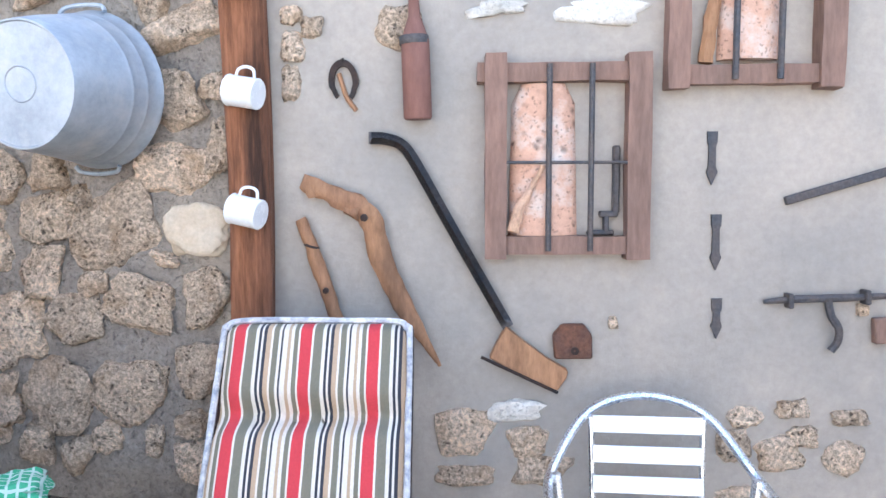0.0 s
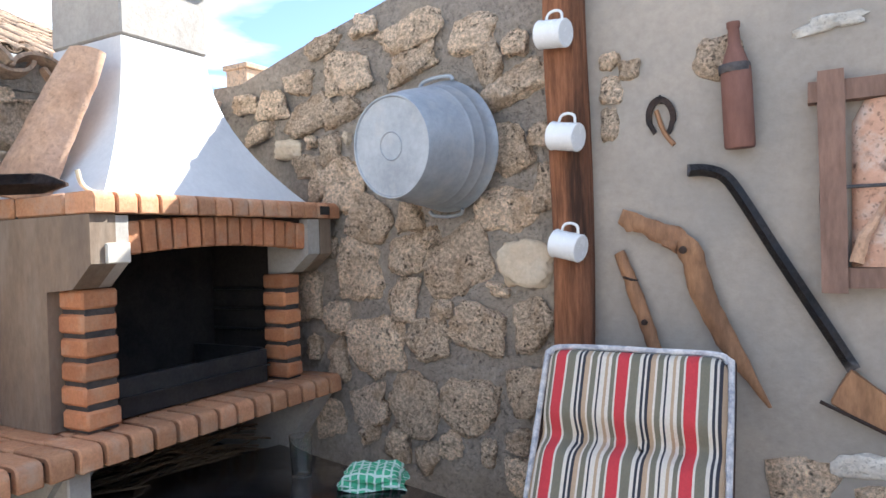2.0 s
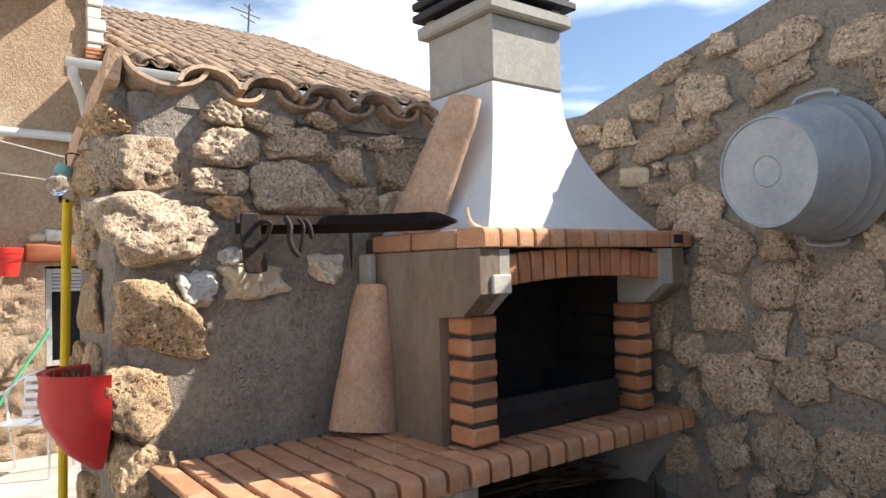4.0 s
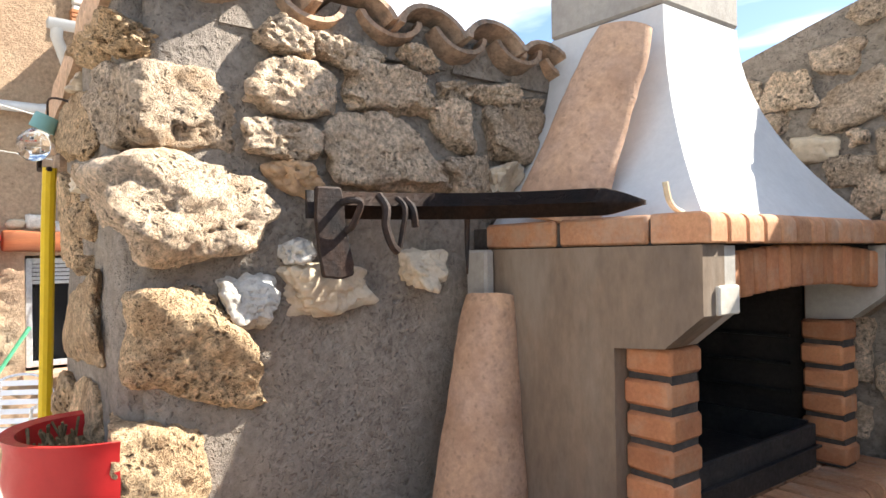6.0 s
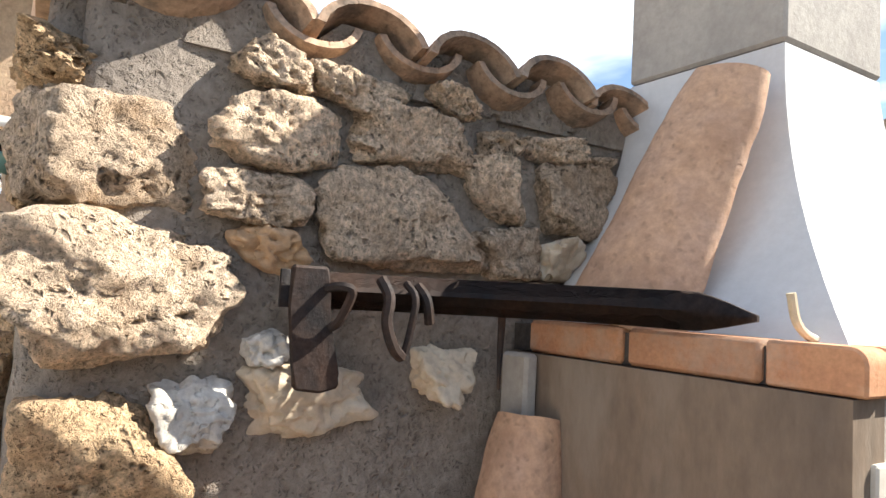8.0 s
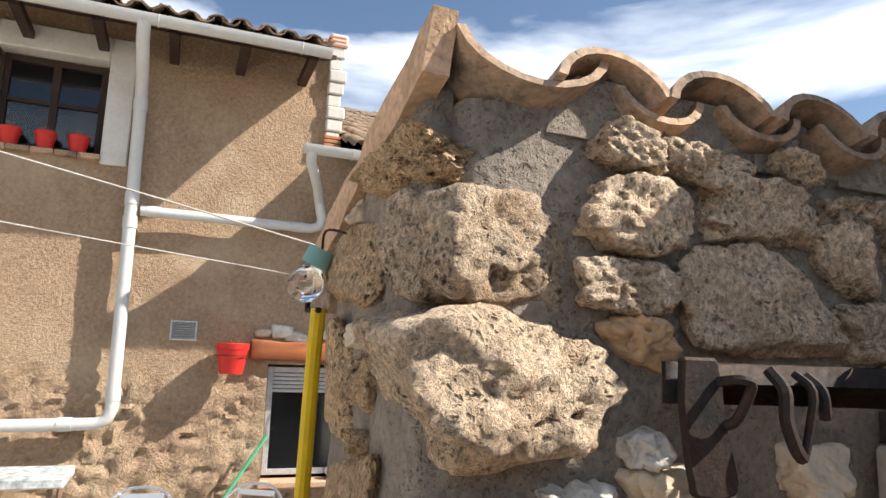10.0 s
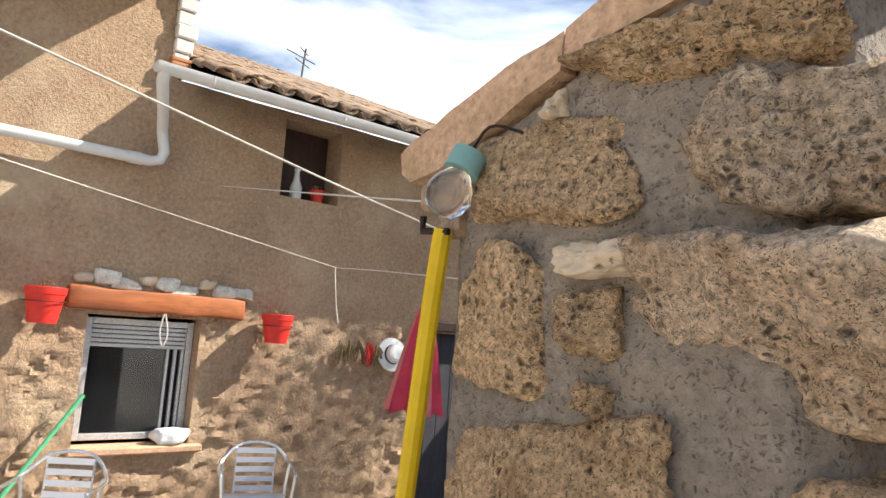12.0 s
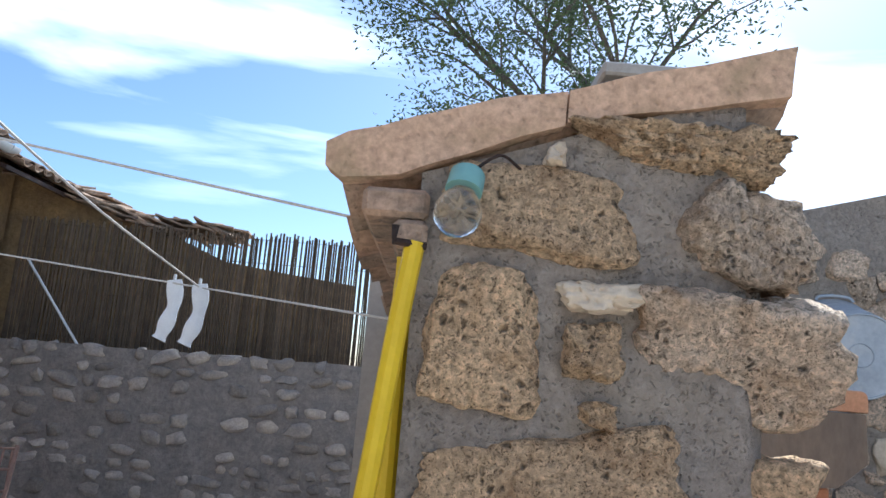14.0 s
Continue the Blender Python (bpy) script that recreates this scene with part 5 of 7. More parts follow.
def cushion_mesh():
    bm = bmesh.new()
    nu, nv = 46, 90
    grid = {}
    for side in (-1, 1):
        for i in range(nu + 1):
            for j in range(nv + 1):
                u, v = i / nu * 2 - 1, j / nv
                zz = -v * 1.0
                half = (0.231 + 0.012 * v) * (1 - 0.10 * max(0, 1 - v / 0.045) ** 2)
                eu = 1 - abs(u) ** 8
                ev = min(1, v / 0.03) ** 0.5
                seam = min(abs(v - s) for s in (0.235, 0.48, 0.73))
                tuft = 1 - 0.8 * math.exp(-(seam / 0.034) ** 2)
                dim = 0
                for s in (0.235, 0.48, 0.73):
                    for c in (-0.55, -0.18, 0.18, 0.55):
                        dim += math.exp(-(((u - c) * half / 0.022) ** 2 + ((v - s) / 0.03) ** 2))
                wave = 0.006 * math.cos(u * 17 + 0.6 * math.sin(u * 5)) * math.exp(-(seam / 0.09) ** 2) + 0.004 * noise.noise(Vector((u * 3, v * 7, side)))
                t = 0.056 * max(0, eu) ** 0.45 * ev * tuft - 0.014 * dim + wave * eu
                key = (side, i, j)
                sx = u * half + 0.004 * math.sin(v * 9) - (0.006 * math.exp(-(seam / 0.03) ** 2)) * u
                grid[key] = bm.verts.new((sx, (-t if side < 0 else t * 0.3), zz))
    for side in (-1, 1):
        for i in range(nu):
            for j in range(nv):
                q = [grid[(side, a, b)] for a, b in ((i, j), (i + 1, j), (i + 1, j + 1), (i, j + 1))]
                bm.faces.new(q if side < 0 else q[::-1])
    bmesh.ops.remove_doubles(bm, verts=bm.verts, dist=0.0004)
    return finish(bm, "cushion", 80)


cushion = new("cushion", cushion_mesh())
cushion.data.materials.append(STRIPES)
cushion.parent = lounge
cushion.matrix_basis = lounge.matrix_basis.inverted() @ LM
cushion["label"] = "red, olive, cream and black striped tufted cushion"
PIPING = mat("white_and_navy_piping", (0.66, 0.64, 0.62), (0.30, 0.31, 0.35), 40, 0.95, 0.4, 200, grain=0.2)
bm = bmesh.new()
edge_pts = [(-0.245, -0.01, -1.0), (-0.239, -0.012, -0.5), (-0.235, -0.016, -0.055), (-0.227, -0.018, -0.018), (-0.199, -0.020, 0.0), (-0.060, -0.022, 0.003), (0.060, -0.022, 0.001), (0.199, -0.020, 0.0), (0.227, -0.018, -0.018), (0.235, -0.016, -0.055), (0.239, -0.012, -0.5), (0.245, -0.01, -1.0)]
tube(bm, [LM @ q for q in curve_pts(edge_pts, 6)], 0.0085, 8)
pip = part("piping", bm, PIPING, cushion, "white and navy corded edge")
bm = bmesh.new()
tube(bm, [LM @ (q + Vector((0, 0.022, 0))) for q in curve_pts(edge_pts, 6)], 0.010, 8)
part("piping", bm, DARK_WOOD, cushion, "dark corded edge")
for sx in (-0.215, 0.215):
    bm = bmesh.new()
    tube(bm, [LM @ Vector((sx, 0.035, -0.01)), LM @ Vector((sx, 0.035, -0.9)), (-0.49 + sx, 0.84, 0.42)], 0.011, 8)
    part("frame", bm, ALU, lounge, "tubular metal frame")
    bm = bmesh.new()
    tube(bm, [(-0.49 + sx, 0.97, 0.43), (-0.49 + sx, 1.72, 0.16)], 0.011, 8)
    part("leg", bm, ALU, lounge)
    bm = bmesh.new()
    tube(bm, [(-0.49 + sx, 1.47, 0.45), (-0.49 + sx, 0.92, 0.16)], 0.011, 8)
    part("leg", bm, ALU, lounge)
bm = bmesh.new()
box(bm, -0.70, -0.28, 0.88, 1.38, 0.44, 0.49, 0.02, None, 3)
part("seat_cushion", bm, WHITE_CLOTH, lounge)


def alu_chair(x, y, rz, label, z=None, wide=1.0, tall=1.0):
    """A tubular aluminium cafe chair; it faces its own -y."""
    z = ground_z(x) if z is None else z
    ch = thing("aluminium_chair", x, y, z, label, "chair", "aluminium yard chairs", rz)
    M = root_pose(ch) @ Matrix.Diagonal((wide, 1, tall, 1))

    def T(name, pts, r, mt=ALU, lab=""):
        bm = bmesh.new()
        tube(bm, [M @ q for q in curve_pts(pts, 5)], r, 8)
        return part(name, bm, mt, ch, lab)
    T("back_hoop", [(-0.275, -0.19, 0.66), (-0.285, 0.0, 0.665), (-0.265, 0.14, 0.69), (-0.16, 0.235, 0.80), (0, 0.262, 0.835), (0.16, 0.235, 0.80), (0.265, 0.14, 0.69), (0.285, 0.0, 0.665), (0.275, -0.19, 0.66)], 0.0125, ALU, "polished aluminium hoop that forms back and arms")
    for s in (-1, 1):
        T("leg", [(s * 0.275, -0.19, 0.66), (s * 0.268, -0.215, 0.64), (s * 0.25, -0.22, 0.42), (s * 0.255, -0.24, 0.0)], 0.0125)
        T("leg", [(s * 0.26, 0.10, 0.69), (s * 0.235, 0.10, 0.45), (s * 0.25, 0.24, 0.0)], 0.0125)
        T("back_post", [(s * 0.155, 0.225, 0.79), (s * 0.15, 0.205, 0.60), (s * 0.15, 0.17, 0.44)], 0.008)
        T("seat_rail", [(s * 0.235, 0.18, 0.43), (s * 0.235, -0.20, 0.445)], 0.009)
    for k in range(5):
        bm = bmesh.new()
        f = k / 4
        zc, yc = 0.775 - 0.285 * f, 0.222 - 0.045 * f
        box(bm, -0.152, 0.152, -0.0035, 0.0035, -0.021, 0.021, 0.002, M @ Matrix.Translation((0, yc - 0.008, zc)) @ pose(0, 0, 0, -9, 0, 0))
        part("back_slat", bm, ALU_SLAT, ch)
    for k in range(7):
        bm = bmesh.new()
        box(bm, -0.235, 0.235, -0.023, 0.023, -0.004, 0.004, 0.002, M @ Matrix.Translation((0, -0.19 + 0.06 * k, 0.452 - 0.002 * k)))
        part("seat_slat", bm, ALU_SLAT, ch)
    return ch


alu_chair(0.34, 1.66, -4, "polished aluminium slatted chair beside the recliner", 0.152, 0.93, 1.08)
alu_chair(-7.02, -0.15, 82, "white-bright aluminium chair against the house wall")
alu_chair(-7.05, 0.60, 58, "aluminium chair turned aside by the house wall")
alu_chair(-7.10, 2.0, 70, "aluminium chair in the sun under the window")

# black table with a tumbler and a folded cloth
TAB_Z = 0.90
table = thing("table", -1.35, 1.15, ground_z(-1.4), "low black glossy table in front of the barbecue", "table", "", -12)
TMX = Matrix.Translation((-1.36, 1.26, 0)) @ pose(0, 0, 0, 0, 0, -14)
bm = bmesh.new()
box(bm, -0.46, 0.50, -0.42, 0.42, TAB_Z - 0.028, TAB_Z, 0.006, TMX, 2)
part("tabletop", bm, BLACK_TOP, table, "glossy black tabletop")
bm = bmesh.new()
box(bm, -0.40, 0.44, -0.36, 0.36, TAB_Z - 0.08, TAB_Z - 0.029, 0, TMX)
part("apron", bm, SOOT_STEEL, table)
for sx in (-0.38, 0.42):
    for sy in (-0.34, 0.34):
        bm = bmesh.new()
        box(bm, sx - 0.02, sx + 0.02, sy - 0.02, sy + 0.02, 0.13, TAB_Z - 0.08, 0.003, TMX)
        part("leg", bm, SOOT_STEEL, table)
bm = bmesh.new()
lathe(bm, [(0.001, 0.006), (0.026, 0.006), (0.0275, 0.02), (0.033, 0.118), (0.0345, 0.118), (0.029, 0.0), (0.001, 0.0)], Matrix.Translation((-1.413, 1.556, TAB_Z + 0.001)), 28, closed_ends=False)
solid("tumbler", bm, GLASS, "clear drinking glass on the black table", "glass")
CHECK = mat("green_and_white_checked_cotton", (0.07, 0.36, 0.17), (0.10, 0.44, 0.24), 30, 0.95, 0.5, 300, grain=0.2)
cn, cl = CHECK.node_tree.nodes, CHECK.node_tree.links
wv = [cn.new("ShaderNodeTexWave") for _ in range(2)]
pc = cn.new("ShaderNodeTexCoord")
lines = cn.new("ShaderNodeMath")
lines.operation = "MAXIMUM"
for q, ax in zip(wv, ("X", "Y")):
    q.bands_direction = ax
    q.inputs["Scale"].default_value = 14
    q.inputs["Distortion"].default_value = 0.6
    cl.new(pc.outputs["Object"], q.inputs["Vector"])
hi = cn.new("ShaderNodeMapRange")
hi.inputs[1].default_value, hi.inputs[2].default_value = 0.80, 0.90
cl.new(wv[0].outputs["Fac"], lines.inputs[0])
cl.new(wv[1].outputs["Fac"], lines.inputs[1])
cl.new(lines.outputs[0], hi.inputs[0])
cm = cn.new("ShaderNodeMixRGB")
cm.inputs[2].default_value = (0.55, 0.68, 0.58, 1)
bs = cn["Principled BSDF"]
cl.new(bs.inputs["Base Color"].links[0].from_socket, cm.inputs[1])
cl.new(hi.outputs[0], cm.inputs[0])
cl.new(cm.outputs[0], bs.inputs["Base Color"])
kitchen_cloth = thing("folded_cloth", -1.186, 1.60, TAB_Z, "folded green and white checked kitchen cloth on the table", "cloth", rz=28)
for lay_k in range(4):
    bm = bmesh.new()
    base = TAB_Z + 0.004 + lay_k * 0.011
    g = {}
    for i in range(19):
        for j in range(17):
            u, v = i / 18 - 0.5, j / 16 - 0.5
            wz = 0.006 * noise.noise(Vector((u * 7, v * 7, lay_k * 3.0))) - 0.010 * max(0, max(abs(u), abs(v)) * 2 - 0.8) * lay_k
            for s in (0, 1):
                g[(i, j, s)] = bm.verts.new(Vector((u * (0.19 - 0.012 * lay_k) + 0.006 * math.sin(v * 9 + lay_k), v * (0.16 - 0.010 * lay_k) + 0.007 * math.sin(u * 8 + lay_k * 2), base + wz + s * 0.009 * (1 - (max(abs(u), abs(v)) * 2) ** 8))))
    for i in range(18):
        for j in range(16):
            bm.faces.new([g[q] for q in ((i, j, 1), (i + 1, j, 1), (i + 1, j + 1, 1), (i, j + 1, 1))])
            bm.faces.new([g[q] for q in ((i, j, 0), (i, j + 1, 0), (i + 1, j + 1, 0), (i + 1, j, 0))])
    bmesh.ops.remove_doubles(bm, verts=bm.verts, dist=0.0004)
    bm.transform(Matrix.Translation((-1.186, 1.60, 0)) @ pose(0, 0, 0, 0, 0, 28))
    part("fold", bm, CHECK, kitchen_cloth, "", 70)


# ---- things on the barbecue ----
def curved_tile(name, foot, top, w0, w1, bulge, face, material, label):
    """A tapered half-round clay tile from foot to top; face: the way its round side looks."""
    bm = bmesh.new()
    foot, top, face = Vector(foot), Vector(top), Vector(face).normalized()
    ax = (top - foot).normalized()
    side = ax.cross(face).normalized()
    out = side.cross(ax).normalized()
    if out.dot(face) < 0:
        out = -out
    L = (top - foot).length
    rows = []
    for i in range(15):
        f = i / 14
        w = (w0 + (w1 - w0) * f) / 2
        if f > 0.86:
            w *= 1 - 0.13 * ((f - 0.86) / 0.14) ** 2
        ring = []
        for k in range(13):
            a = math.pi * k / 12
            for t in (0, 0.016):
                p = foot + ax * (L * f) + side * (math.cos(a) * (w - t)) + out * (math.sin(a) * (bulge - t))
                p += Vector((noise.noise(p * 18), noise.noise(p * 18 + Vector((7, 0, 0))), noise.noise(p * 18 + Vector((0, 7, 0))))) * 0.004
                ring.append(bm.verts.new(p))
        rows.append(ring)
    for a, b in zip(rows, rows[1:]):
        for k in range(12):
            bm.faces.new((a[2 * k], a[2 * k + 2], b[2 * k + 2], b[2 * k]))
            bm.faces.new((a[2 * k + 1], b[2 * k + 1], b[2 * k + 3], a[2 * k + 3]))
        for k in (0, 12):
            bm.faces.new((a[2 * k], b[2 * k], b[2 * k + 1], a[2 * k + 1]))
    for ring in (rows[0], rows[-1]):
        for k in range(12):
            bm.faces.new((ring[2 * k], ring[2 * k + 1], ring[2 * k + 3], ring[2 * k + 2]))
    return solid(name, bm, material, label, "roof tile", smooth=45)


curved_tile("clay_roof_tile", (-2.11, 0.975, BENCH_Z + 0.002), (-2.15, 1.045, 1.562), 0.225, 0.125, 0.085, (1, -0.35, 0.1), TERRA_SMOOTH, "large tapered clay roof tile stood on the hearth")
curved_tile("leaning_roof_tile", (-1.985, 1.085, 1.724), (-1.925, 1.272, 2.165), 0.215, 0.150, 0.030, (0.3, -0.9, 0.35), TERRA_SMOOTH, "clay roof tile leaning against the white hood")
bm = bmesh.new()
box(bm, -2.20, -2.13, 1.02, 1.049, 1.54, 1.670, 0.006)
solid("cement_block", bm, CONCRETE_LIGHT, "small pale cement block under the shelf", "block")

SITE[0] = Matrix.Translation((0, 0.004, 0.018))
# iron strap with axe head and hooks
strap = thing("tool_rack", -2.1, 0.9, 1.70, "blackened iron strap with an axe head and hooks", "tool rack")
bm = bmesh.new()
sp = [Vector(p) for p in ((-2.158, 0.585, 1.742), (-2.13, 0.75, 1.742), (-2.06, 0.90, 1.742), (-1.95, 1.0, 1.742), (-1.82, 1.055, 1.740), (-1.746, 1.078, 1.735))]
sp = curve_pts(sp, 5)
for i, (a, b) in enumerate(zip(sp, sp[1:])):
    ha = 0.027 if i < len(sp) - 6 else 0.027 * (len(sp) - 1 - i) / 6 + 0.004
    hb = 0.027 if i + 1 < len(sp) - 6 else 0.027 * (len(sp) - 2 - i) / 6 + 0.004
    d = (b - a).normalized()
    s = Vector((d.y, -d.x, 0)) * 0.005
    q = [[bm.verts.new(p + s * k + Vector((0, 0, h))) for p, h in ((a, -ha), (b, -hb), (b, hb), (a, ha))] for k in (1, -1)]
    bm.faces.new(q[0])
    bm.faces.new(q[1][::-1])
    for k in range(4):
        bm.faces.new((q[0][k], q[1][k], q[1][(k + 1) % 4], q[0][(k + 1) % 4]))
bmesh.ops.remove_doubles(bm, verts=bm.verts, dist=0.004)
part("strap", bm, IRON, strap, "", 50)
bm = bmesh.new()
slab(bm, [(-0.030, 0.075), (0.022, 0.075), (0.026, 0.04), (0.024, 0.0), (0.045, -0.075), (0.047, -0.095), (0.02, -0.103), (-0.018, -0.098), (-0.022, -0.06), (-0.030, 0.02)],
     Matrix.Translation((-2.132, 0.622, 1.700)) @ pose(0, 0, 0, 0, 0, 84), 0.016)
bmesh.ops.bevel(bm, geom=list(bm.edges), offset=0.004, segments=1, affect="EDGES")
part("axe_head", bm, IRON, strap, "dark rusted axe head")
bm = bmesh.new()
tube(bm, curve_pts([(-2.12, 0.640, 1.745), (-2.095, 0.652, 1.748), (-2.09, 0.665, 1.74), (-2.105, 0.655, 1.70), (-2.12, 0.65, 1.69)], 4), 0.007, 7)
part("hook", bm, IRON, strap)
for pts, r in (([(-2.12, 0.725, 1.762), (-2.10, 0.730, 1.735), (-2.095, 0.725, 1.70), (-2.095, 0.738, 1.665), (-2.10, 0.755, 1.650)], 0.009),
               ([(-2.115, 0.765, 1.758), (-2.09, 0.768, 1.735), (-2.095, 0.765, 1.69), (-2.10, 0.760, 1.655)], 0.006),
               ([(-2.115, 0.785, 1.755), (-2.095, 0.79, 1.735), (-2.10, 0.80, 1.70)], 0.008)):
    bm = bmesh.new()
    tube(bm, curve_pts(pts, 4), r, 7)
    part("tongs", bm, IRON, strap)
bm = bmesh.new()
ring_c = Vector((-2.082, 0.925, 1.752))
tube(bm, [ring_c + Vector((0.004 * math.cos(a), 0.016 * math.cos(a), 0.016 * math.sin(a))) for a in [2 * math.pi * k / 14 for k in range(14)]], 0.005, 7, True)
part("ring", bm, RUST, strap, "rusty ring")
bm = bmesh.new()
tube(bm, [(-2.08, 0.922, 1.74), (-2.085, 0.924, 1.66), (-2.09, 0.928, 1.600)], 0.005, 7, radii=[0.007, 0.005, 0.002])
part("spike", bm, IRON, strap)
SITE[0] = Matrix.Translation((0.012, 0.047, 0.022))
# horn on the shelf
bm = bmesh.new()
tube(bm, curve_pts([(-1.715, 1.035, 1.765), (-1.712, 1.045, 1.728), (-1.705, 1.075, 1.708), (-1.695, 1.13, 1.706), (-1.69, 1.17, 1.705)], 5), 0.006, 8, radii=None)
solid("animal_horn", bm, BONE, "small bleached curved horn lying on the brick shelf", "horn")
SITE[0] = HERE
# twigs under the hearth
bm = bmesh.new()
rng_t = random.Random(4)
for k in range(60):
    y0 = 1.12 + rng_t.random() * 0.5
    z0 = 0.83 + rng_t.random() * 0.13
    tube(bm, curve_pts([(-1.85 - rng_t.random() * 0.2, y0 - 0.12, z0 + rng_t.uniform(-.03, .03)), (-1.78 - rng_t.random() * 0.2, y0 + 0.05, z0 + 0.03), (-1.80 - rng_t.random() * 0.2, y0 + 0.28, z0 + rng_t.uniform(-.04, .02))], 3), 0.004, 5)
tagged(solid("vine_twigs", bm, TWIG, "bundle of dry vine twigs stored under the hearth", "twigs"), kind="stuff")
# solid box in the firebox black, added to fill the space below the twigs
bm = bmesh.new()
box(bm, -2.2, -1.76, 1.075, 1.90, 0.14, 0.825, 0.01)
solid("firewood_crate", bm, SOOT, "near-black box filling the space under the hearth below the vine twigs", "crate")
# plants under the left end of the hearth
bm = bmesh.new()
for k in range(420):
    c = Vector((rng_t.uniform(-1.98, -1.70), rng_t.uniform(0.52, 0.92), 0.40 + rng_t.random() * 0.52))
    a, b2 = rng_t.uniform(0, 6.28), rng_t.uniform(-0.8, 0.8)
    u = Vector((math.cos(a), math.sin(a), b2)).normalized() * rng_t.uniform(0.02, 0.04)
    w = u.cross(Vector((0.3, 0.2, 0.9))).normalized() * 0.014
    bm.faces.new([bm.verts.new(p) for p in (c - u, c + w, c + u, c - w)])
plant = thing("potted_plant", -1.84, 0.72, ground_z(-1.8), "leafy green plant in a pot under the hearth", "plant")
part("leaves", bm, FOLIAGE, plant)
bm = bmesh.new()
lathe(bm, [(0.001, 0), (0.11, 0), (0.15, 0.26), (0.16, 0.30), (0.14, 0.30), (0.13, 0.27), (0.001, 0.26)], Matrix.Translation((-1.84, 0.72, ground_z(-1.84))), 24, closed_ends=False)
part("pot", bm, TERRA_SMOOTH, plant)


# ---- end of the barbecue wall ----
lamp = thing("bulkhead_lamp", -2.69, 0.22, 1.90, "clear glass globe lamp with a pale green cap", "lamp")
lm = Matrix.Translation((-2.708, 0.226, 1.948)) @ pose(0, 0, 0, -22, 10, 0)
bm = bmesh.new()
lathe(bm, [(0.001, 0.036), (0.024, 0.036), (0.026, 0.033), (0.027, 0.002), (0.001, 0.0)], lm, 24, closed_ends=False)
part("cap", bm, TEAL, lamp, "pale green plastic cap")
bm = bmesh.new()
lathe(bm, [(0.018, 0.0), (0.022, -0.006), (0.031, -0.020), (0.035, -0.036), (0.031, -0.054), (0.018, -0.067), (0.001, -0.071)], lm, 24, closed_ends=False)
part("globe", bm, GLASS, lamp, "clear glass globe")
bm = bmesh.new()
tube(bm, curve_pts([lm @ Vector((0, 0, 0.034)), (-2.66, 0.235, 2.01), (-2.63, 0.262, 2.005), (-2.60, 0.285, 1.985)], 4), 0.0025, 6)
part("wire", bm, IRON, lamp)

hose = thing("garden_hose", -2.80, 0.24, ground_z(-2.8), "coiled yellow garden hose hung beside the wall end", "hose")
for k, zb in enumerate((0.60, 0.70, 0.78)):
    bm = bmesh.new()
    front = [(-2.771, 0.252, 1.875), (-2.786, 0.250, 1.75), (-2.812, 0.249, 1.50), (-2.848, 0.247, 1.2), (-2.88, 0.246, 0.95), (-2.875, 0.25, zb + 0.05)]
    behind = [(-2.79 - 0.05 * (1.9 - z) * k * 0.5, 0.36 + 0.05 * k, z) for z in (1.84, 1.6, 1.3, 1.0, zb + 0.06)]
    rest = [(-2.83, 0.32 + 0.03 * k, zb), (-2.80, 0.37 + 0.05 * k, zb + 0.15), (-2.79, 0.40 + 0.05 * k, 1.2), (-2.787, 0.38 + 0.05 * k, 1.6), (-2.785, 0.33 + 0.03 * k, 1.865)]
    tube(bm, curve_pts((behind if k else front) + rest, 6), 0.0135 if k else 0.015, 10)
    part("loop", bm, YELLOW, hose)
bm = bmesh.new()
tube(bm, [(-2.755, 0.25, 1.87), (-2.80, 0.235, 1.872), (-2.80, 0.235, 1.895)], 0.006, 7)
part("hook", bm, IRON, hose)

wall_pot = thing("wall_flowerpot", -2.33, 0.2, 1.14, "red painted half-round wall pot with dry plants", "flowerpot")
bm = bmesh.new()
pm = Matrix.Translation((-2.335, 0.262, 1.085)) @ Matrix.Diagonal((1.25, 1.25, 1.18, 1))
lathe(bm, [(0.001, 0.0), (0.022, 0.004), (0.072, 0.05), (0.112, 0.12), (0.122, 0.17), (0.118, 0.215), (0.124, 0.235), (0.105, 0.232), (0.095, 0.20), (0.001, 0.19)], pm @ pose(0, 0, 0, 0, 0, 180), 24, 0.5, False)
part("pot", bm, RED_GLAZE, wall_pot, "glossy red half pot")
bm = bmesh.new()
for k in range(70):
    a = math.pi + math.pi * rng_t.random()
    r = 0.09 * math.sqrt(rng_t.random())
    p = Vector((-2.335 + 1.2 * r * math.cos(a), 0.25 + 1.15 * r * math.sin(a), 1.315))
    tube(bm, [p, p + Vector((rng_t.uniform(-.03, .03), rng_t.uniform(-.03, .01), rng_t.uniform(0.01, 0.05)))], 0.003, 4)
lathe(bm, [(0.001, 0.195), (0.096, 0.2)], pm @ pose(0, 0, 0, 0, 0, 180), 16, 0.5, False)
part("dry_plants", bm, SOIL, wall_pot, "dry brown stems and soil")


SITE[0] = HOUSE
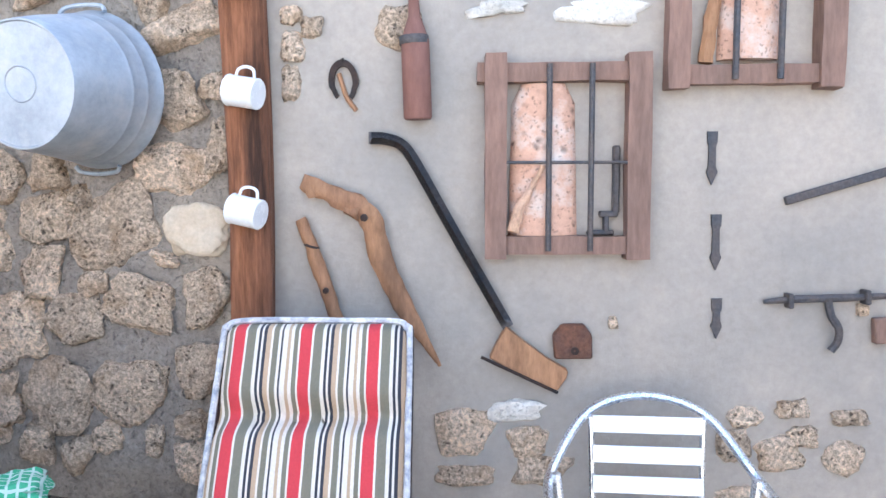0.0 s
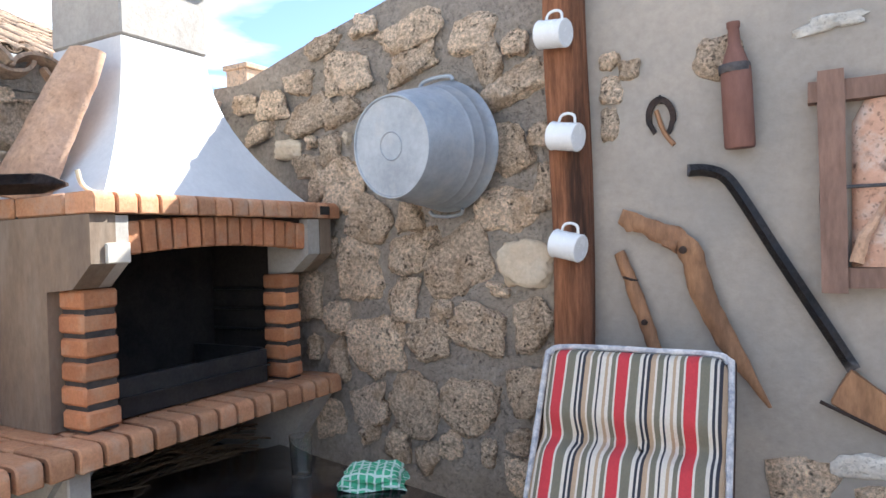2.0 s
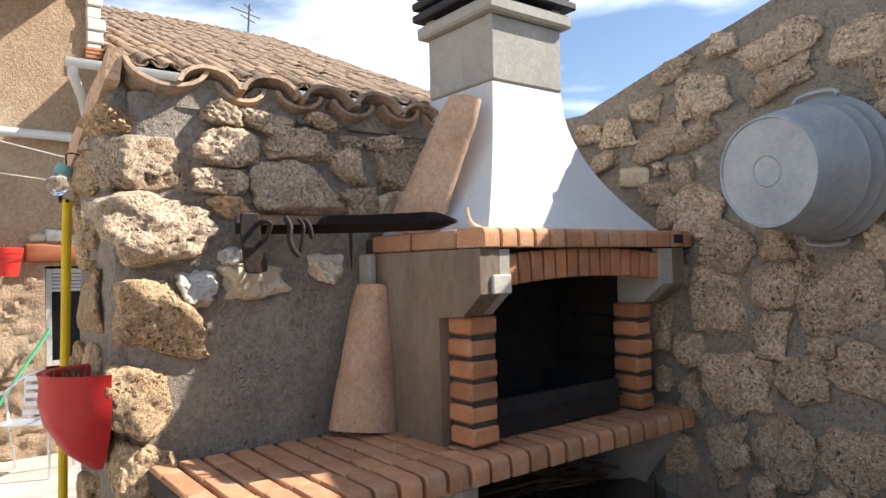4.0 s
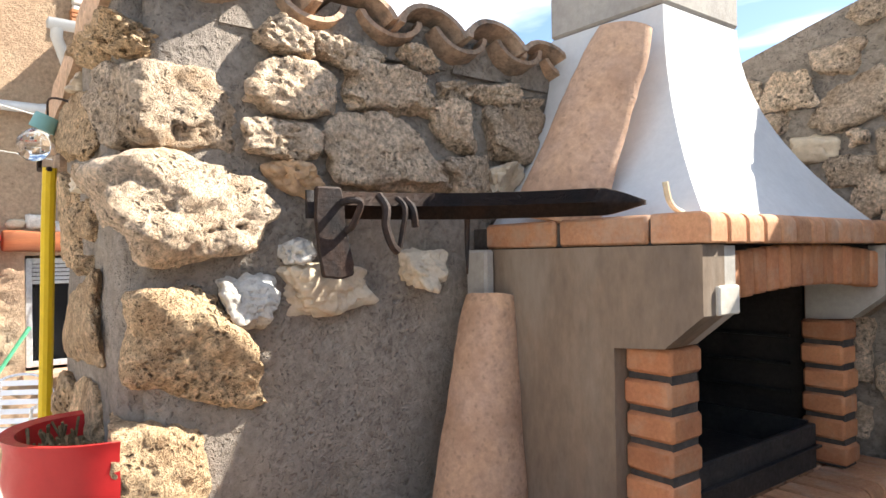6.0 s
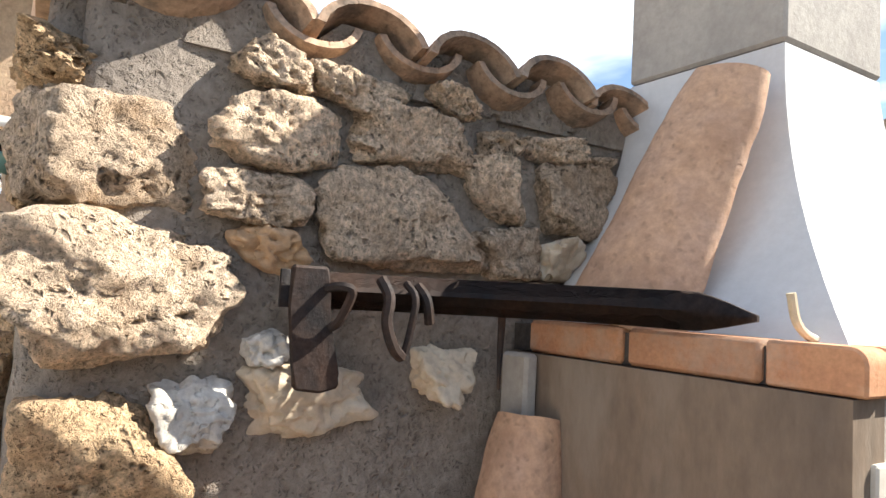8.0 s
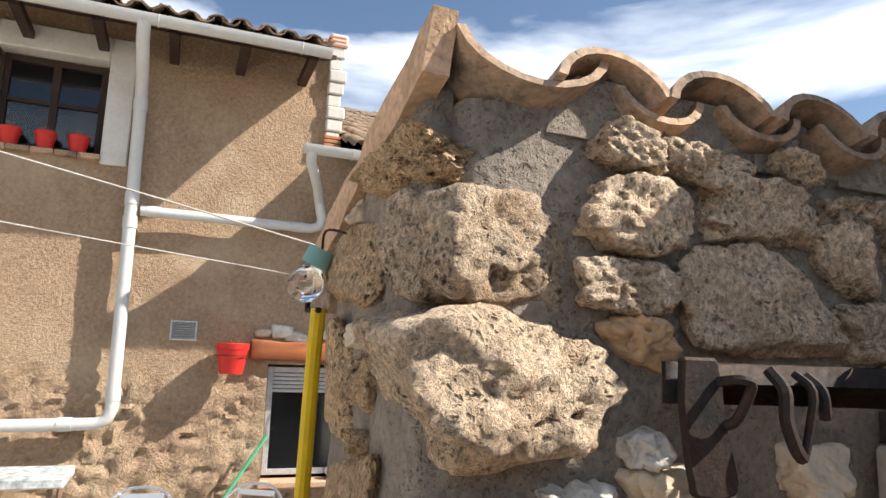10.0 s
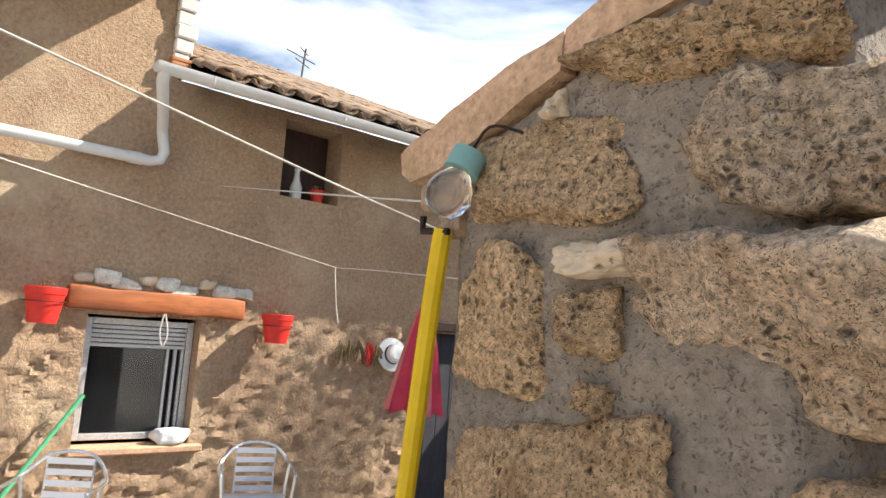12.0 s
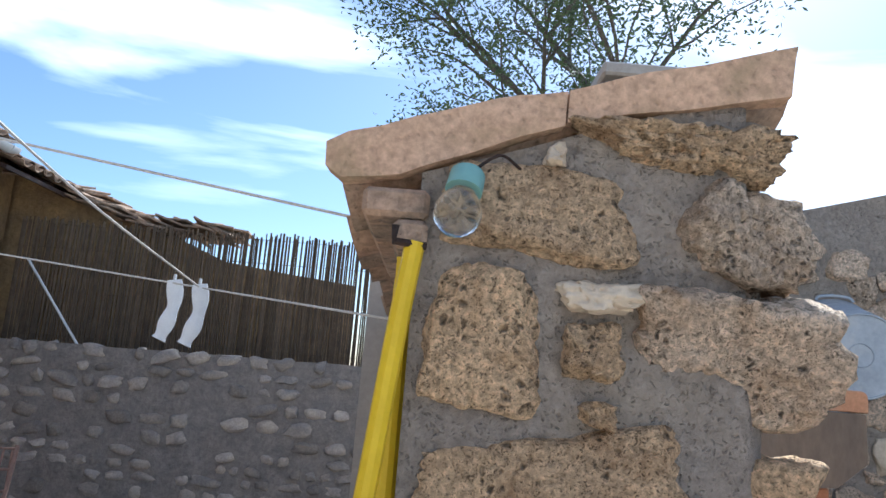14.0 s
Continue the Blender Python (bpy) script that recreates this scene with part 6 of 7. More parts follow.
# ---- house front: windows, door, gutters, pipes ----
def casement(name, y0, y1, z0, z1, material, lab, bars=True):
    ob = new(name)
    ob.matrix_basis = pose(HX - 0.16, (y0 + y1) / 2, z0)
    tagged(ob, lab, "", "", "structure")
    x = HX - 0.17
    t = 0.05
    for a in ((y0, y0 + t, z0, z1), (y1 - t, y1, z0, z1), (y0 + t, y1 - t, z0, z0 + t), (y0 + t, y1 - t, z1 - t, z1)):
        bm = bmesh.new()
        box(bm, x - 0.03, x + 0.03, *a, 0.004)
        part("window_frame", bm, material, ob)
    return ob, x


win1, wx = casement("window_1", 0.52, 1.335, 0.745, 1.70, SHUTTER, "sliding aluminium window with its roller shutter part down")
bm = bmesh.new()
for k in range(5):
    box(bm, wx - 0.012, wx + 0.012, 0.57, 1.285, 1.47 + 0.036 * k, 1.50 + 0.036 * k, 0.005)
part("roller_shutter", bm, SHUTTER, win1, "silver roller shutter slats")
for yy in (1.14, 1.20, 1.255):
    bm = bmesh.new()
    box(bm, wx - 0.02, wx + 0.02, yy, yy + 0.022, 0.795, 1.47, 0.003)
    part("sash", bm, SHUTTER, win1)
bm = bmesh.new()
box(bm, wx - 0.006, wx + 0.006, 0.57, 1.14, 0.795, 1.47)
pane_1 = part("pane", bm, PANE, win1, "dark reflecting window glass")
# added sheet behind the glass, its near-black colour stands in for room shade
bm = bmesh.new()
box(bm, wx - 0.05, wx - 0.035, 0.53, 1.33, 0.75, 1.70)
part("blind", bm, ROOM_DARK, win1, "near-black sheet standing in for the unlit room behind the glass")
bm = bmesh.new()
box(bm, HX - 0.20, HX + 0.06, 0.47, 1.44, 0.655, 0.715, 0.012)
part("window_sill", bm, TERRA_SMOOTH, win1, "worn clay sill")
win2, wx = casement("window_2", -1.76, -0.99, 3.45, 4.27, DARK_WOOD, "dark brown wooden casement window")
for a in ((-1.405, -1.345, 3.5, 4.22), (-1.71, -1.405, 3.86, 3.895), (-1.345, -1.04, 3.86, 3.895)):
    bm = bmesh.new()
    box(bm, wx - 0.02, wx + 0.025, *a, 0.003)
    part("sash", bm, DARK_WOOD, win2)
for a in ((-1.71, -1.405), (-1.345, -1.04)):
    for b in ((3.5, 3.86), (3.895, 4.22)):
        bm = bmesh.new()
        box(bm, wx - 0.004, wx + 0.004, *a, *b)
        part("pane", bm, PANE, win2, "window glass mirroring the sky")
# same added sheet here: the unlit room is painted near-black
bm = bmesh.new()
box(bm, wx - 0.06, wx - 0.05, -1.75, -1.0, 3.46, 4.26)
part("blind", bm, ROOM_DARK, win2, "near-black sheet standing in for the unlit room behind the glass")
for a in ((-2.02, -1.79, 3.42, 4.50), (-0.97, -0.765, 3.36, 4.50), (-1.79, -0.97, 4.28, 4.50)):
    bm = bmesh.new()
    box(bm, HX - 0.16, HX + 0.035, *a, 0.01)
    part("surround", bm, WHITEWASH, win2, "whitewashed window surround")
for k in range(5):
    bm = bmesh.new()
    box(bm, HX - 0.15, HX + 0.07, -1.80 + 0.168 * k, -1.80 + 0.168 * k + 0.162, 3.385, 3.43, 0.006)
    part("sill_brick", bm, TERRACOTTA, win2)


def flower_pot(x, y, z, r, h, lab, grp="", wire=False):
    p = thing("red_flowerpot", x, y, z, lab, "flowerpot", grp)
    bm = bmesh.new()
    lathe(bm, [(0.001, 0), (r * 0.68, 0), (r * 0.93, h * 0.78), (r * 0.97, h * 0.8), (r, h * 0.98), (r * 0.97, h), (r * 0.9, h * 0.98), (r * 0.86, h * 0.8), (0.001, h * 0.78)], Matrix.Translation((x, y, z)), 24, closed_ends=False)
    part("pot", bm, RED_POT, p)
    bm = bmesh.new()
    for k in range(24):
        a, rr = rng_t.uniform(0, 6.28), r * 0.7 * rng_t.random()
        q = Vector((x + rr * math.cos(a), y + rr * math.sin(a), z + h * 0.78))
        tube(bm, [q, q + Vector((rng_t.uniform(-.03, .03), rng_t.uniform(-.03, .03), h * 0.24 + rng_t.uniform(0, .05)))], 0.004, 4)
    part("stems", bm, SOIL, p)
    if wire:
        bm = bmesh.new()
        tube(bm, [(x + r * math.cos(a), y + r * math.sin(a), z + h * 0.6) for a in [2 * math.pi * k / 16 for k in range(16)]], 0.004, 6, True)
        tube(bm, [(x - r, y, z + h * 0.6), (HX - 0.02, y, z + h * 0.62)], 0.005, 6)
        part("ring_holder", bm, IRON, p, "iron ring holder")


flower_pot(HX + 0.16, 0.185, 1.63, 0.135, 0.26, "red plastic flowerpot in a ring on the house wall", "red pots on the house", True)
flower_pot(HX + 0.16, 1.93, 1.575, 0.135, 0.25, "red plastic flowerpot with dry stems beside the beam", "red pots on the house", True)
for yy in (-1.63, -1.38, -1.14):
    flower_pot(HX - 0.02, yy, 3.435, 0.085, 0.15, "small red flowerpot on the upper window sill", "pots on the window sill")
flower_pot(HX - 0.12, 2.33, 2.925, 0.07, 0.13, "small red flowerpot in the wall niche")

# beam over the window
bm = bmesh.new()
box(bm, HX - 0.15, HX + 0.075, 0.335, 1.675, 1.755, 1.925, 0.02, None, 2)
bmesh.ops.subdivide_edges(bm, edges=[e for e in bm.edges if e.calc_length() > 0.4], cuts=14, use_grid_fill=True)
for v in bm.verts:
    v.co += Vector((noise.noise(v.co * 6) * 0.012, 0, noise.noise(v.co * 4 + Vector((3, 0, 0))) * 0.018))
beam_w = structure("beam_window", bm, LINTEL, "thick varnished red-brown timber beam over the window", 50)
# pale stones above the beam
for k in range(9):
    bm2 = stone_bm(0.15 + 0.05 * (k % 3), 0.085 + 0.02 * ((k * 5) % 3), 0.12, 200 + k, 3, 3.0, 0.2, 0.3)
    ob = new("stone", finish(bm2, "stone", 70))
    ob.data.materials.append(WHITE_STONE if k % 3 else PALE)
    ob.parent = house_low if k > 2 else house_tall
    ob.matrix_basis = pose(HX + 0.005, 0.74 + 0.156 * k, 1.99 + 0.03 * math.sin(k * 2.3), 0, 0, 90)

# niche back, blocked with a dark board, and a figure-like bottle
bm = bmesh.new()
box(bm, HX - 0.42, HX - 0.30, 1.88, 2.52, 2.9, 3.67)
structure("niche_back", bm, DARK_WOOD, "dark brown boards at the back of the wall niche")
bm = bmesh.new()
lathe(bm, [(0.001, 0), (0.05, 0), (0.055, 0.12), (0.03, 0.19), (0.022, 0.26), (0.03, 0.30), (0.001, 0.31)], Matrix.Translation((HX - 0.10, 2.10, 2.922)), 16, closed_ends=False)
solid("glass_bottle", bm, PVC, "pale grey bottle standing in the wall niche", "bottle")

# door and its beam
door = new("door_1")
door.matrix_basis = pose(HX - 0.12, 4.0, -0.1)
tagged(door, "dark grey plank door in the house front", "", "", "structure")
for k in range(5):
    bm = bmesh.new()
    box(bm, HX - 0.16, HX - 0.115, 3.625 + 0.154 * k, 3.625 + 0.154 * k + 0.15, -0.09, 1.765, 0.004)
    part("plank", bm, DOOR, door)
bm = bmesh.new()
box(bm, HX - 0.10, HX + 0.05, 3.49, 4.92, 1.785, 1.895, 0.012)
structure("beam_door", bm, DARK_WOOD, "blackened timber beam over the door")
bm = bmesh.new()
tube(bm, curve_pts([(HX + 0.03, 4.93, 1.82), (HX + 0.04, 4.93, 1.3), (HX + 0.03, 4.91, 0.7)], 4), 0.014, 8)
solid("iron_pipe", bm, RUST, "thin rusty red pipe beside the door", "pipe")
bm = bmesh.new()
tube(bm, curve_pts([(HX + 0.02, 5.15, 3.45), (HX + 0.025, 5.12, 2.8), (HX + 0.03, 5.25, 2.3), (HX + 0.02, 5.42, 2.1)], 4), 0.010, 6)
solid("cable", bm, IRON, "dark cable clipped down the house corner", "cable")


# gutters and downpipes
def gutter(name, y0, y1, z, x, lab):
    bm = bmesh.new()
    rows = []
    for yy in np.linspace(y0, y1, 8):
        ring = []
        for k in range(9):
            a = math.pi + math.pi * k / 8
            for r in (0.065, 0.058):
                ring.append(bm.verts.new((x + r * math.cos(a), yy, z + r * math.sin(a) * 1.1)))
        rows.append(ring)
    for a, b in zip(rows, rows[1:]):
        for k in range(8):
            bm.faces.new((a[2 * k], a[2 * k + 2], b[2 * k + 2], b[2 * k]))
            bm.faces.new((a[2 * k + 1], b[2 * k + 1], b[2 * k + 3], a[2 * k + 3]))
        for k in (0, 8):
            bm.faces.new((a[2 * k], b[2 * k], b[2 * k + 1], a[2 * k + 1]))
    for ring in (rows[0], rows[-1]):
        bm.faces.new([ring[2 * k] for k in range(9)])
    g = solid(name, bm, PVC, lab, "gutter", smooth=40)
    k = y0 + 0.4
    while k < y1:
        bm = bmesh.new()
        tube(bm, [(x + 0.068 * math.cos(a), k, z + 0.075 * math.sin(a)) for a in [math.pi + math.pi * q / 8 for q in range(9)]], 0.006, 5)
        part("bracket", bm, PVC, g)
        k += 1.1
    return g


gutter("roof_gutter", -6.5, 0.75, 4.44, -7.05, "pale grey half-round gutter along the upper eave")
gutter("roof_gutter", 0.575, 5.5, 3.56, -7.05, "pale grey half-round gutter along the lower eave")


def pipe(name, pts, r, lab):
    bm = bmesh.new()
    tube(bm, pts, r, 12)
    p = solid(name, bm, PVC, lab, "downpipe", smooth=50)
    for a, b in zip(pts, pts[1:]):
        a, b = Vector(a), Vector(b)
        if (b - a).length > 0.5:
            for f in (0.08, 0.93):
                bm = bmesh.new()
                d = (b - a).normalized() * 0.05
                c = a.lerp(b, f)
                tube(bm, [c - d, c + d], r * 1.13, 12)
                part("collar", bm, PVC, p)


pipe("downpipe", [(-7.05, -0.70, 4.39), (-7.10, -0.70, 4.27), (-7.52, -0.705, 4.12), (-7.66, -0.705, 3.98), (-7.66, -0.69, 3.0), (-7.665, -0.675, 1.33), (-7.665, -0.70, 1.25), (-7.665, -0.78, 1.215), (-7.665, -3.4, 1.15)], 0.05, "pale grey plastic downpipe down the house front")
pipe("branch_pipe", [(-7.05, 0.64, 3.51), (-7.08, 0.64, 3.44), (-7.50, 0.78, 3.32), (-7.66, 0.83, 3.22), (-7.66, 0.865, 3.06), (-7.66, 0.84, 2.99), (-7.66, 0.77, 2.965), (-7.66, -0.62, 2.975)], 0.043, "pale grey plastic pipe led across to the downpipe")
# vent grille
vent = thing("vent_grille", HX + 0.02, -0.2, 1.90, "small silver louvred vent grille", "vent")
for a in ((-0.31, -0.295, 1.90, 2.07), (-0.115, -0.10, 1.90, 2.07), (-0.295, -0.115, 1.90, 1.915), (-0.295, -0.115, 2.055, 2.07)):
    bm = bmesh.new()
    box(bm, HX - 0.01, HX + 0.035, *a, 0.002)
    part("frame", bm, SHUTTER, vent)
for k in range(7):
    bm = bmesh.new()
    box(bm, -0.012, 0.012, -0.09, 0.09, -0.002, 0.002, 0, Matrix.Translation((HX + 0.018, -0.205, 1.928 + 0.02 * k)) @ pose(0, 0, 0, 0, 35, 0))
    part("slat", bm, SHUTTER, vent)


# roofs of old curved tiles
def tiled_roof(name, y0, y1, x_eave, z_eave, x_top, slope, lab, near=0):
    bm = bmesh.new()
    L = (x_eave - x_top)
    slab(bm, [(x_eave - 0.02, z_eave - 0.03), (x_top, z_eave - 0.03 + L * slope), (x_top, z_eave - 0.07 + L * slope), (x_eave - 0.02, z_eave - 0.07)], Matrix.Translation((0, (y0 + y1) / 2, 0)), y1 - y0)
    roof = structure(name, bm, DARK_WOOD, lab)
    me_c, me_p = tile_mesh(0.46, 0.095, 0.080, 1, 0.014, 6), tile_mesh(0.46, 0.080, 0.095, -1, 0.014, 6)
    for me in (me_c, me_p):
        me.materials.append(OLD_TILE)
    ang = -math.degrees(math.atan(slope))
    co, quads, base = [], [], 0
    plain = {me_.name: (np.array([v.co[:] for v in me_.vertices]), np.array([p.vertices[:] for p in me_.polygons])) for me_ in (me_c, me_p)}
    n = int((y1 - y0) / 0.2)
    r2 = random.Random(len(name))
    for i in range(n):
        for c in range(int(L / 0.36)):
            for me, dy, dz in ((me_p, 0.1, 0.02), (me_c, 0, 0.10)):
                m = pose(x_eave + 0.05 - 0.36 * c + r2.uniform(-.02, .02), y0 + 0.1 + 0.2 * i + dy + r2.uniform(-.012, .012), z_eave + dz + 0.36 * c * slope + r2.uniform(-.012, .012), 0, -ang, r2.uniform(-3, 3))
                if c < near:
                    ob = new("roof_tile", me)
                    ob.parent = roof
                    ob.matrix_basis = m
                else:
                    v, f = plain[me.name]
                    mm = np.array(m)
                    co.append(v @ mm[:3, :3].T + mm[:3, 3])
                    quads.append(f + base)
                    base += len(v)
    me = bpy.data.meshes.new("roof_tiles")
    me.from_pydata(np.concatenate(co).tolist(), [], np.concatenate(quads).tolist())
    me.polygons.foreach_set("use_smooth", [True] * len(me.polygons))
    me.materials.append(OLD_TILE)
    ob = new("roof_tiles", me)
    ob.parent = roof
    tagged(ob, "rows of old lichened curved tiles", "", "", "stuff")
    return roof


SITE[0] = HERE
tiled_roof("roof_ruin", 5.92, 7.7, -7.03, 3.40, -8.8, 0.36, "sagging old tile roof of the ruin beside the house", 1)
tiled_roof("roof_low", 1.30, 6.05, -7.08, 3.57, -14.4, 0.425, "low roof of old brown curved clay tiles", 2)
tiled_roof("roof_tall", -3.2, 1.12, -7.08, 4.46, -9.6, 0.40, "upper roof of old brown curved clay tiles", 2)
SITE[0] = HOUSE
bm = bmesh.new()
slab(bm, [(-7.08, 4.42), (-9.6, 5.42), (-9.6, 5.36), (-7.08, 4.36)], Matrix.Translation((0, -4.9, 0)), 3.0)
structure("roof_far", bm, OLD_TILE, "roof edge of the upper house")
bm = bmesh.new()
ragged_grid(bm, Vector((-14.75, 1.0, 6.72)), Vector((0.55, 0, 0)), Vector((0, 4.1, 0)), 8, 40, lambda p: p + Vector((0, 0, 0.10 * math.sin((p.x + 14.75) / 0.55 * math.pi) + 0.05 * noise.noise(p * 3) - 0.06)))
SITE[0] = HERE
structure("ridge_low", bm, WHITEWASH, "pale mortar ridge of the low roof", 60)
SITE[0] = HOUSE
# rafter ends under the upper eave
for k in range(9):
    bm = bmesh.new()
    box(bm, HX, -7.14, 0.58 - 0.55 * k, 0.66 - 0.55 * k, 4.36, 4.43, 0.006)
    tagged(solid("rafter_end", bm, DARK_WOOD, "dark rafter end under the eave", "rafter", "rafter ends"), kind="")
SITE[0] = HERE
# aerial
aer = thing("tv_aerial", -14.2, 5.45, 6.5, "thin metal television aerial on the roof", "aerial")
bm = bmesh.new()
tube(bm, [(-14.2, 5.40, 6.45), (-14.2, 5.46, 7.32)], 0.022, 6)
part("mast", bm, IRON_GREY, aer)
for zz, half_w in ((7.25, 0.12), (7.12, 0.40), (7.0, 0.2)):
    bm = bmesh.new()
    tube(bm, [(-14.2, 5.45 - half_w, zz + 0.06), (-14.2, 5.45 + half_w * 0.6, zz - 0.06)], 0.014, 5)
    part("rod", bm, IRON_GREY, aer)
# small brick chimney behind the tool wall
bm = bmesh.new()
box(bm, -20.7, -19.6, 19.6, 20.7, -0.1, 8.6, 0.02)
box(bm, -20.8, -19.5, 19.5, 20.8, 8.604, 8.8, 0.03)
solid("brick_chimney", bm, TERRACOTTA, "squat weathered brick chimney beyond the walls", "chimney")


SITE[0] = FAR
# ---- courtyard ----
# rubble faces on the far wall
r5 = random.Random(5)
x = -7.72
rest = []
count = 0
z = -0.22
row = 0
while z < 1.62:
    x = -7.74 + 0.05 * (row % 3)
    h = r5.uniform(0.09, 0.15)
    while x < -3.0:
        w = r5.uniform(0.10, 0.30)
        if r5.random() < 0.62 and count < 300:
            bm = stone_bm(w * 0.92, h * 0.88, 0.10, 300 + count, 2, 3.0, 0.24, 0.0)
            ob = new("stone", finish(bm, "stone", 60))
            ob.data.materials.append(RUBBLE)
            ob.parent = wall_far
            ob.matrix_basis = Matrix.Translation(FAR @ Vector((x + w / 2, 5.612 + r5.uniform(-.012, .02), z + h / 2))) @ pose(0, 0, 0, 0, r5.uniform(-16, 16), 0) @ Matrix.Diagonal((1.09, 1, 1.07, 1))
            count += 1
        x += w + 0.02
    z += h + 0.014
    row += 1
# reed screen: canes past counting
bm = bmesh.new()
x = -7.0
while x < -2.6:
    top = 2.95 + 0.03 * noise.noise(Vector((x * 2, 0, 0))) + r5.uniform(-.04, .04)
    w = r5.uniform(0.006, 0.011)
    lean = r5.uniform(-.02, .02)
    a = [(x - w, 6.28, 1.4), (x, 6.268 + r5.uniform(-.01, .01), 1.4), (x + w, 6.28, 1.4)]
    vs = [bm.verts.new(p) for p in a] + [bm.verts.new((p[0] + lean, p[1], top)) for p in a]
    bm.faces.new((vs[0], vs[1], vs[4], vs[3]))
    bm.faces.new((vs[1], vs[2], vs[5], vs[4]))
    x += w * 2 + r5.uniform(-.001, .004)
for zz in (1.75, 2.2, 2.65, 2.9):
    tube(bm, [(-7.0, 6.262, zz), (-2.6, 6.262, zz + 0.01)], 0.003, 5)
bm.transform(FAR)
rs = tagged(new("reed_screen", finish(bm, "reed_screen", 80)), "dry brown reed screen fixed above the far wall", "reed screen", "", "stuff")
rs.data.materials.append(REED)
# broken roof edge over the ruin: slates and tiles
for k in range(46):
    f = k / 45
    px = -8.6 + 3.6 * f
    pz = 3.95 - 0.95 * min(1, f / 0.78) - 0.10 * max(0, f - 0.78)
    for j in range(3):
        bm = bmesh.new()
        box(bm, -0.16, 0.16, -0.22, 0.22, -0.012, 0.012, 0.004, Matrix.Translation((px + r5.uniform(-.06, .06), 6.60 + 0.2 * j, pz + 0.03 * j + r5.uniform(-.05, .06))) @ pose(0, 0, 0, r5.uniform(-12, 12), 15 + r5.uniform(-14, 14), r5.uniform(-20, 20)))
        tagged(solid("broken_roof_tile", bm, OLD_TILE, "broken brown tile on the crumbling roof edge", "roof tile", "broken roof edge"), kind="")
# metal struts of a clothes rack on the wall
SITE[0] = HERE
rack = thing("clothes_rack", -7.3, 6.25, 1.67, "thin white metal struts of a clothes rack on the far wall", "rack")
for a, b in (((-7.45, 6.25, 1.66), (-7.40, 6.35, 2.75)), ((-6.22, 6.25, 1.66), (-6.95, 6.40, 2.50))):
    bm = bmesh.new()
    tube(bm, [a, b], 0.013, 7)
    part("strut", bm, PVC, rack)
flower_pot(-7.52, 6.20, 1.665, 0.10, 0.16, "small red flowerpot on the far wall")

SITE[0] = HERE
# parasol, closed
par = thing("parasol", -6.72, 3.12, ground_z(-6.62), "closed pink and red parasol in a red base", "parasol")
foot_p, tip = Vector((-6.72, 3.12, 0.10)), Vector((-6.60, 3.16, 2.065))
bm = bmesh.new()
tube(bm, [foot_p, foot_p.lerp(tip, 0.995)], 0.018, 10)
part("pole", bm, PVC, par, "white metal pole")
bm = bmesh.new()
box(bm, -6.88, -6.56, 2.96, 3.28, ground_z(-6.62) - 0.01, 0.165, 0.015)
part("base", bm, RED_GLAZE, par, "square red base")
ax = (tip - foot_p).normalized()
sd = ax.cross(Vector((1, 0, 0))).normalized()
fw = sd.cross(ax)
for g in range(8):
    bm = bmesh.new()
    rows = []
    for i in range(12):
        f = i / 11
        r = 0.025 + 0.235 * f ** 0.8
        ring = []
        for k in range(7):
            u = k / 6
            a = 2 * math.pi * (g + u) / 8
            fold = 1 - 0.42 * math.sin(math.pi * u) * f
            hem = 0.05 * math.sin(math.pi * u) * (f > 0.95)
            c = tip.lerp(foot_p, 0.012 + 0.495 * f) + ax * hem
            ring.append(bm.verts.new(c + (sd * math.cos(a) + fw * math.sin(a)) * r * fold))
        rows.append(ring)
    for a, b in zip(rows, rows[1:]):
        for k in range(6):
            bm.faces.new((a[k], a[k + 1], b[k + 1], b[k]))
    bmesh.ops.solidify(bm, geom=bm.faces[:], thickness=0.003)
    part("canopy_panel", bm, (PURPLE, PINK, PINK_PALE, PINK, PINK_PALE, PINK, PINK, PURPLE)[g], par, "", 60)
bm = bmesh.new()
lathe(bm, [(0.02, 0), (0.022, 0.02), (0.012, 0.05), (0.001, 0.06)], Matrix.Translation(tip - ax * 0.02), 12, closed_ends=False)
part("finial", bm, PVC, par)

SITE[0] = HOUSE
# hat and bag on the wall, dried peppers
hat = thing("straw_hat", HX + 0.1, 3.2, 1.40, "white straw hat with a dark band on a peg", "hat")
hm = Matrix.Translation((HX + 0.06, 3.2, 1.52)) @ pose(0, 0, 0, 0, 80, 0)
bm = bmesh.new()
lathe(bm, [(0.17, 0.0), (0.165, 0.012), (0.095, 0.012), (0.085, 0.09), (0.06, 0.105), (0.001, 0.10)], hm, 24, closed_ends=False)
part("crown", bm, WHITE_CLOTH, hat)
bm = bmesh.new()
lathe(bm, [(0.096, 0.014), (0.098, 0.016), (0.093, 0.040), (0.090, 0.040)], hm, 24, closed_ends=False)
part("band", bm, DARK_WOOD, hat, "dark hat band")
bm = bmesh.new()
slab(bm, [(-0.12, 0.0), (0.12, 0.0), (0.11, 0.30), (0.05, 0.32), (0.03, 0.42), (-0.03, 0.42), (-0.05, 0.32), (-0.11, 0.30)], Matrix.Translation((HX + 0.05, 3.38, 1.02)) @ pose(0, 0, 0, 0, 0, 90), 0.05)
bmesh.ops.bevel(bm, geom=list(bm.edges), offset=0.015, segments=2, affect="EDGES")
solid("plastic_bag", bm, WHITE_CLOTH, "white carrier bag hung on the house wall", "bag")
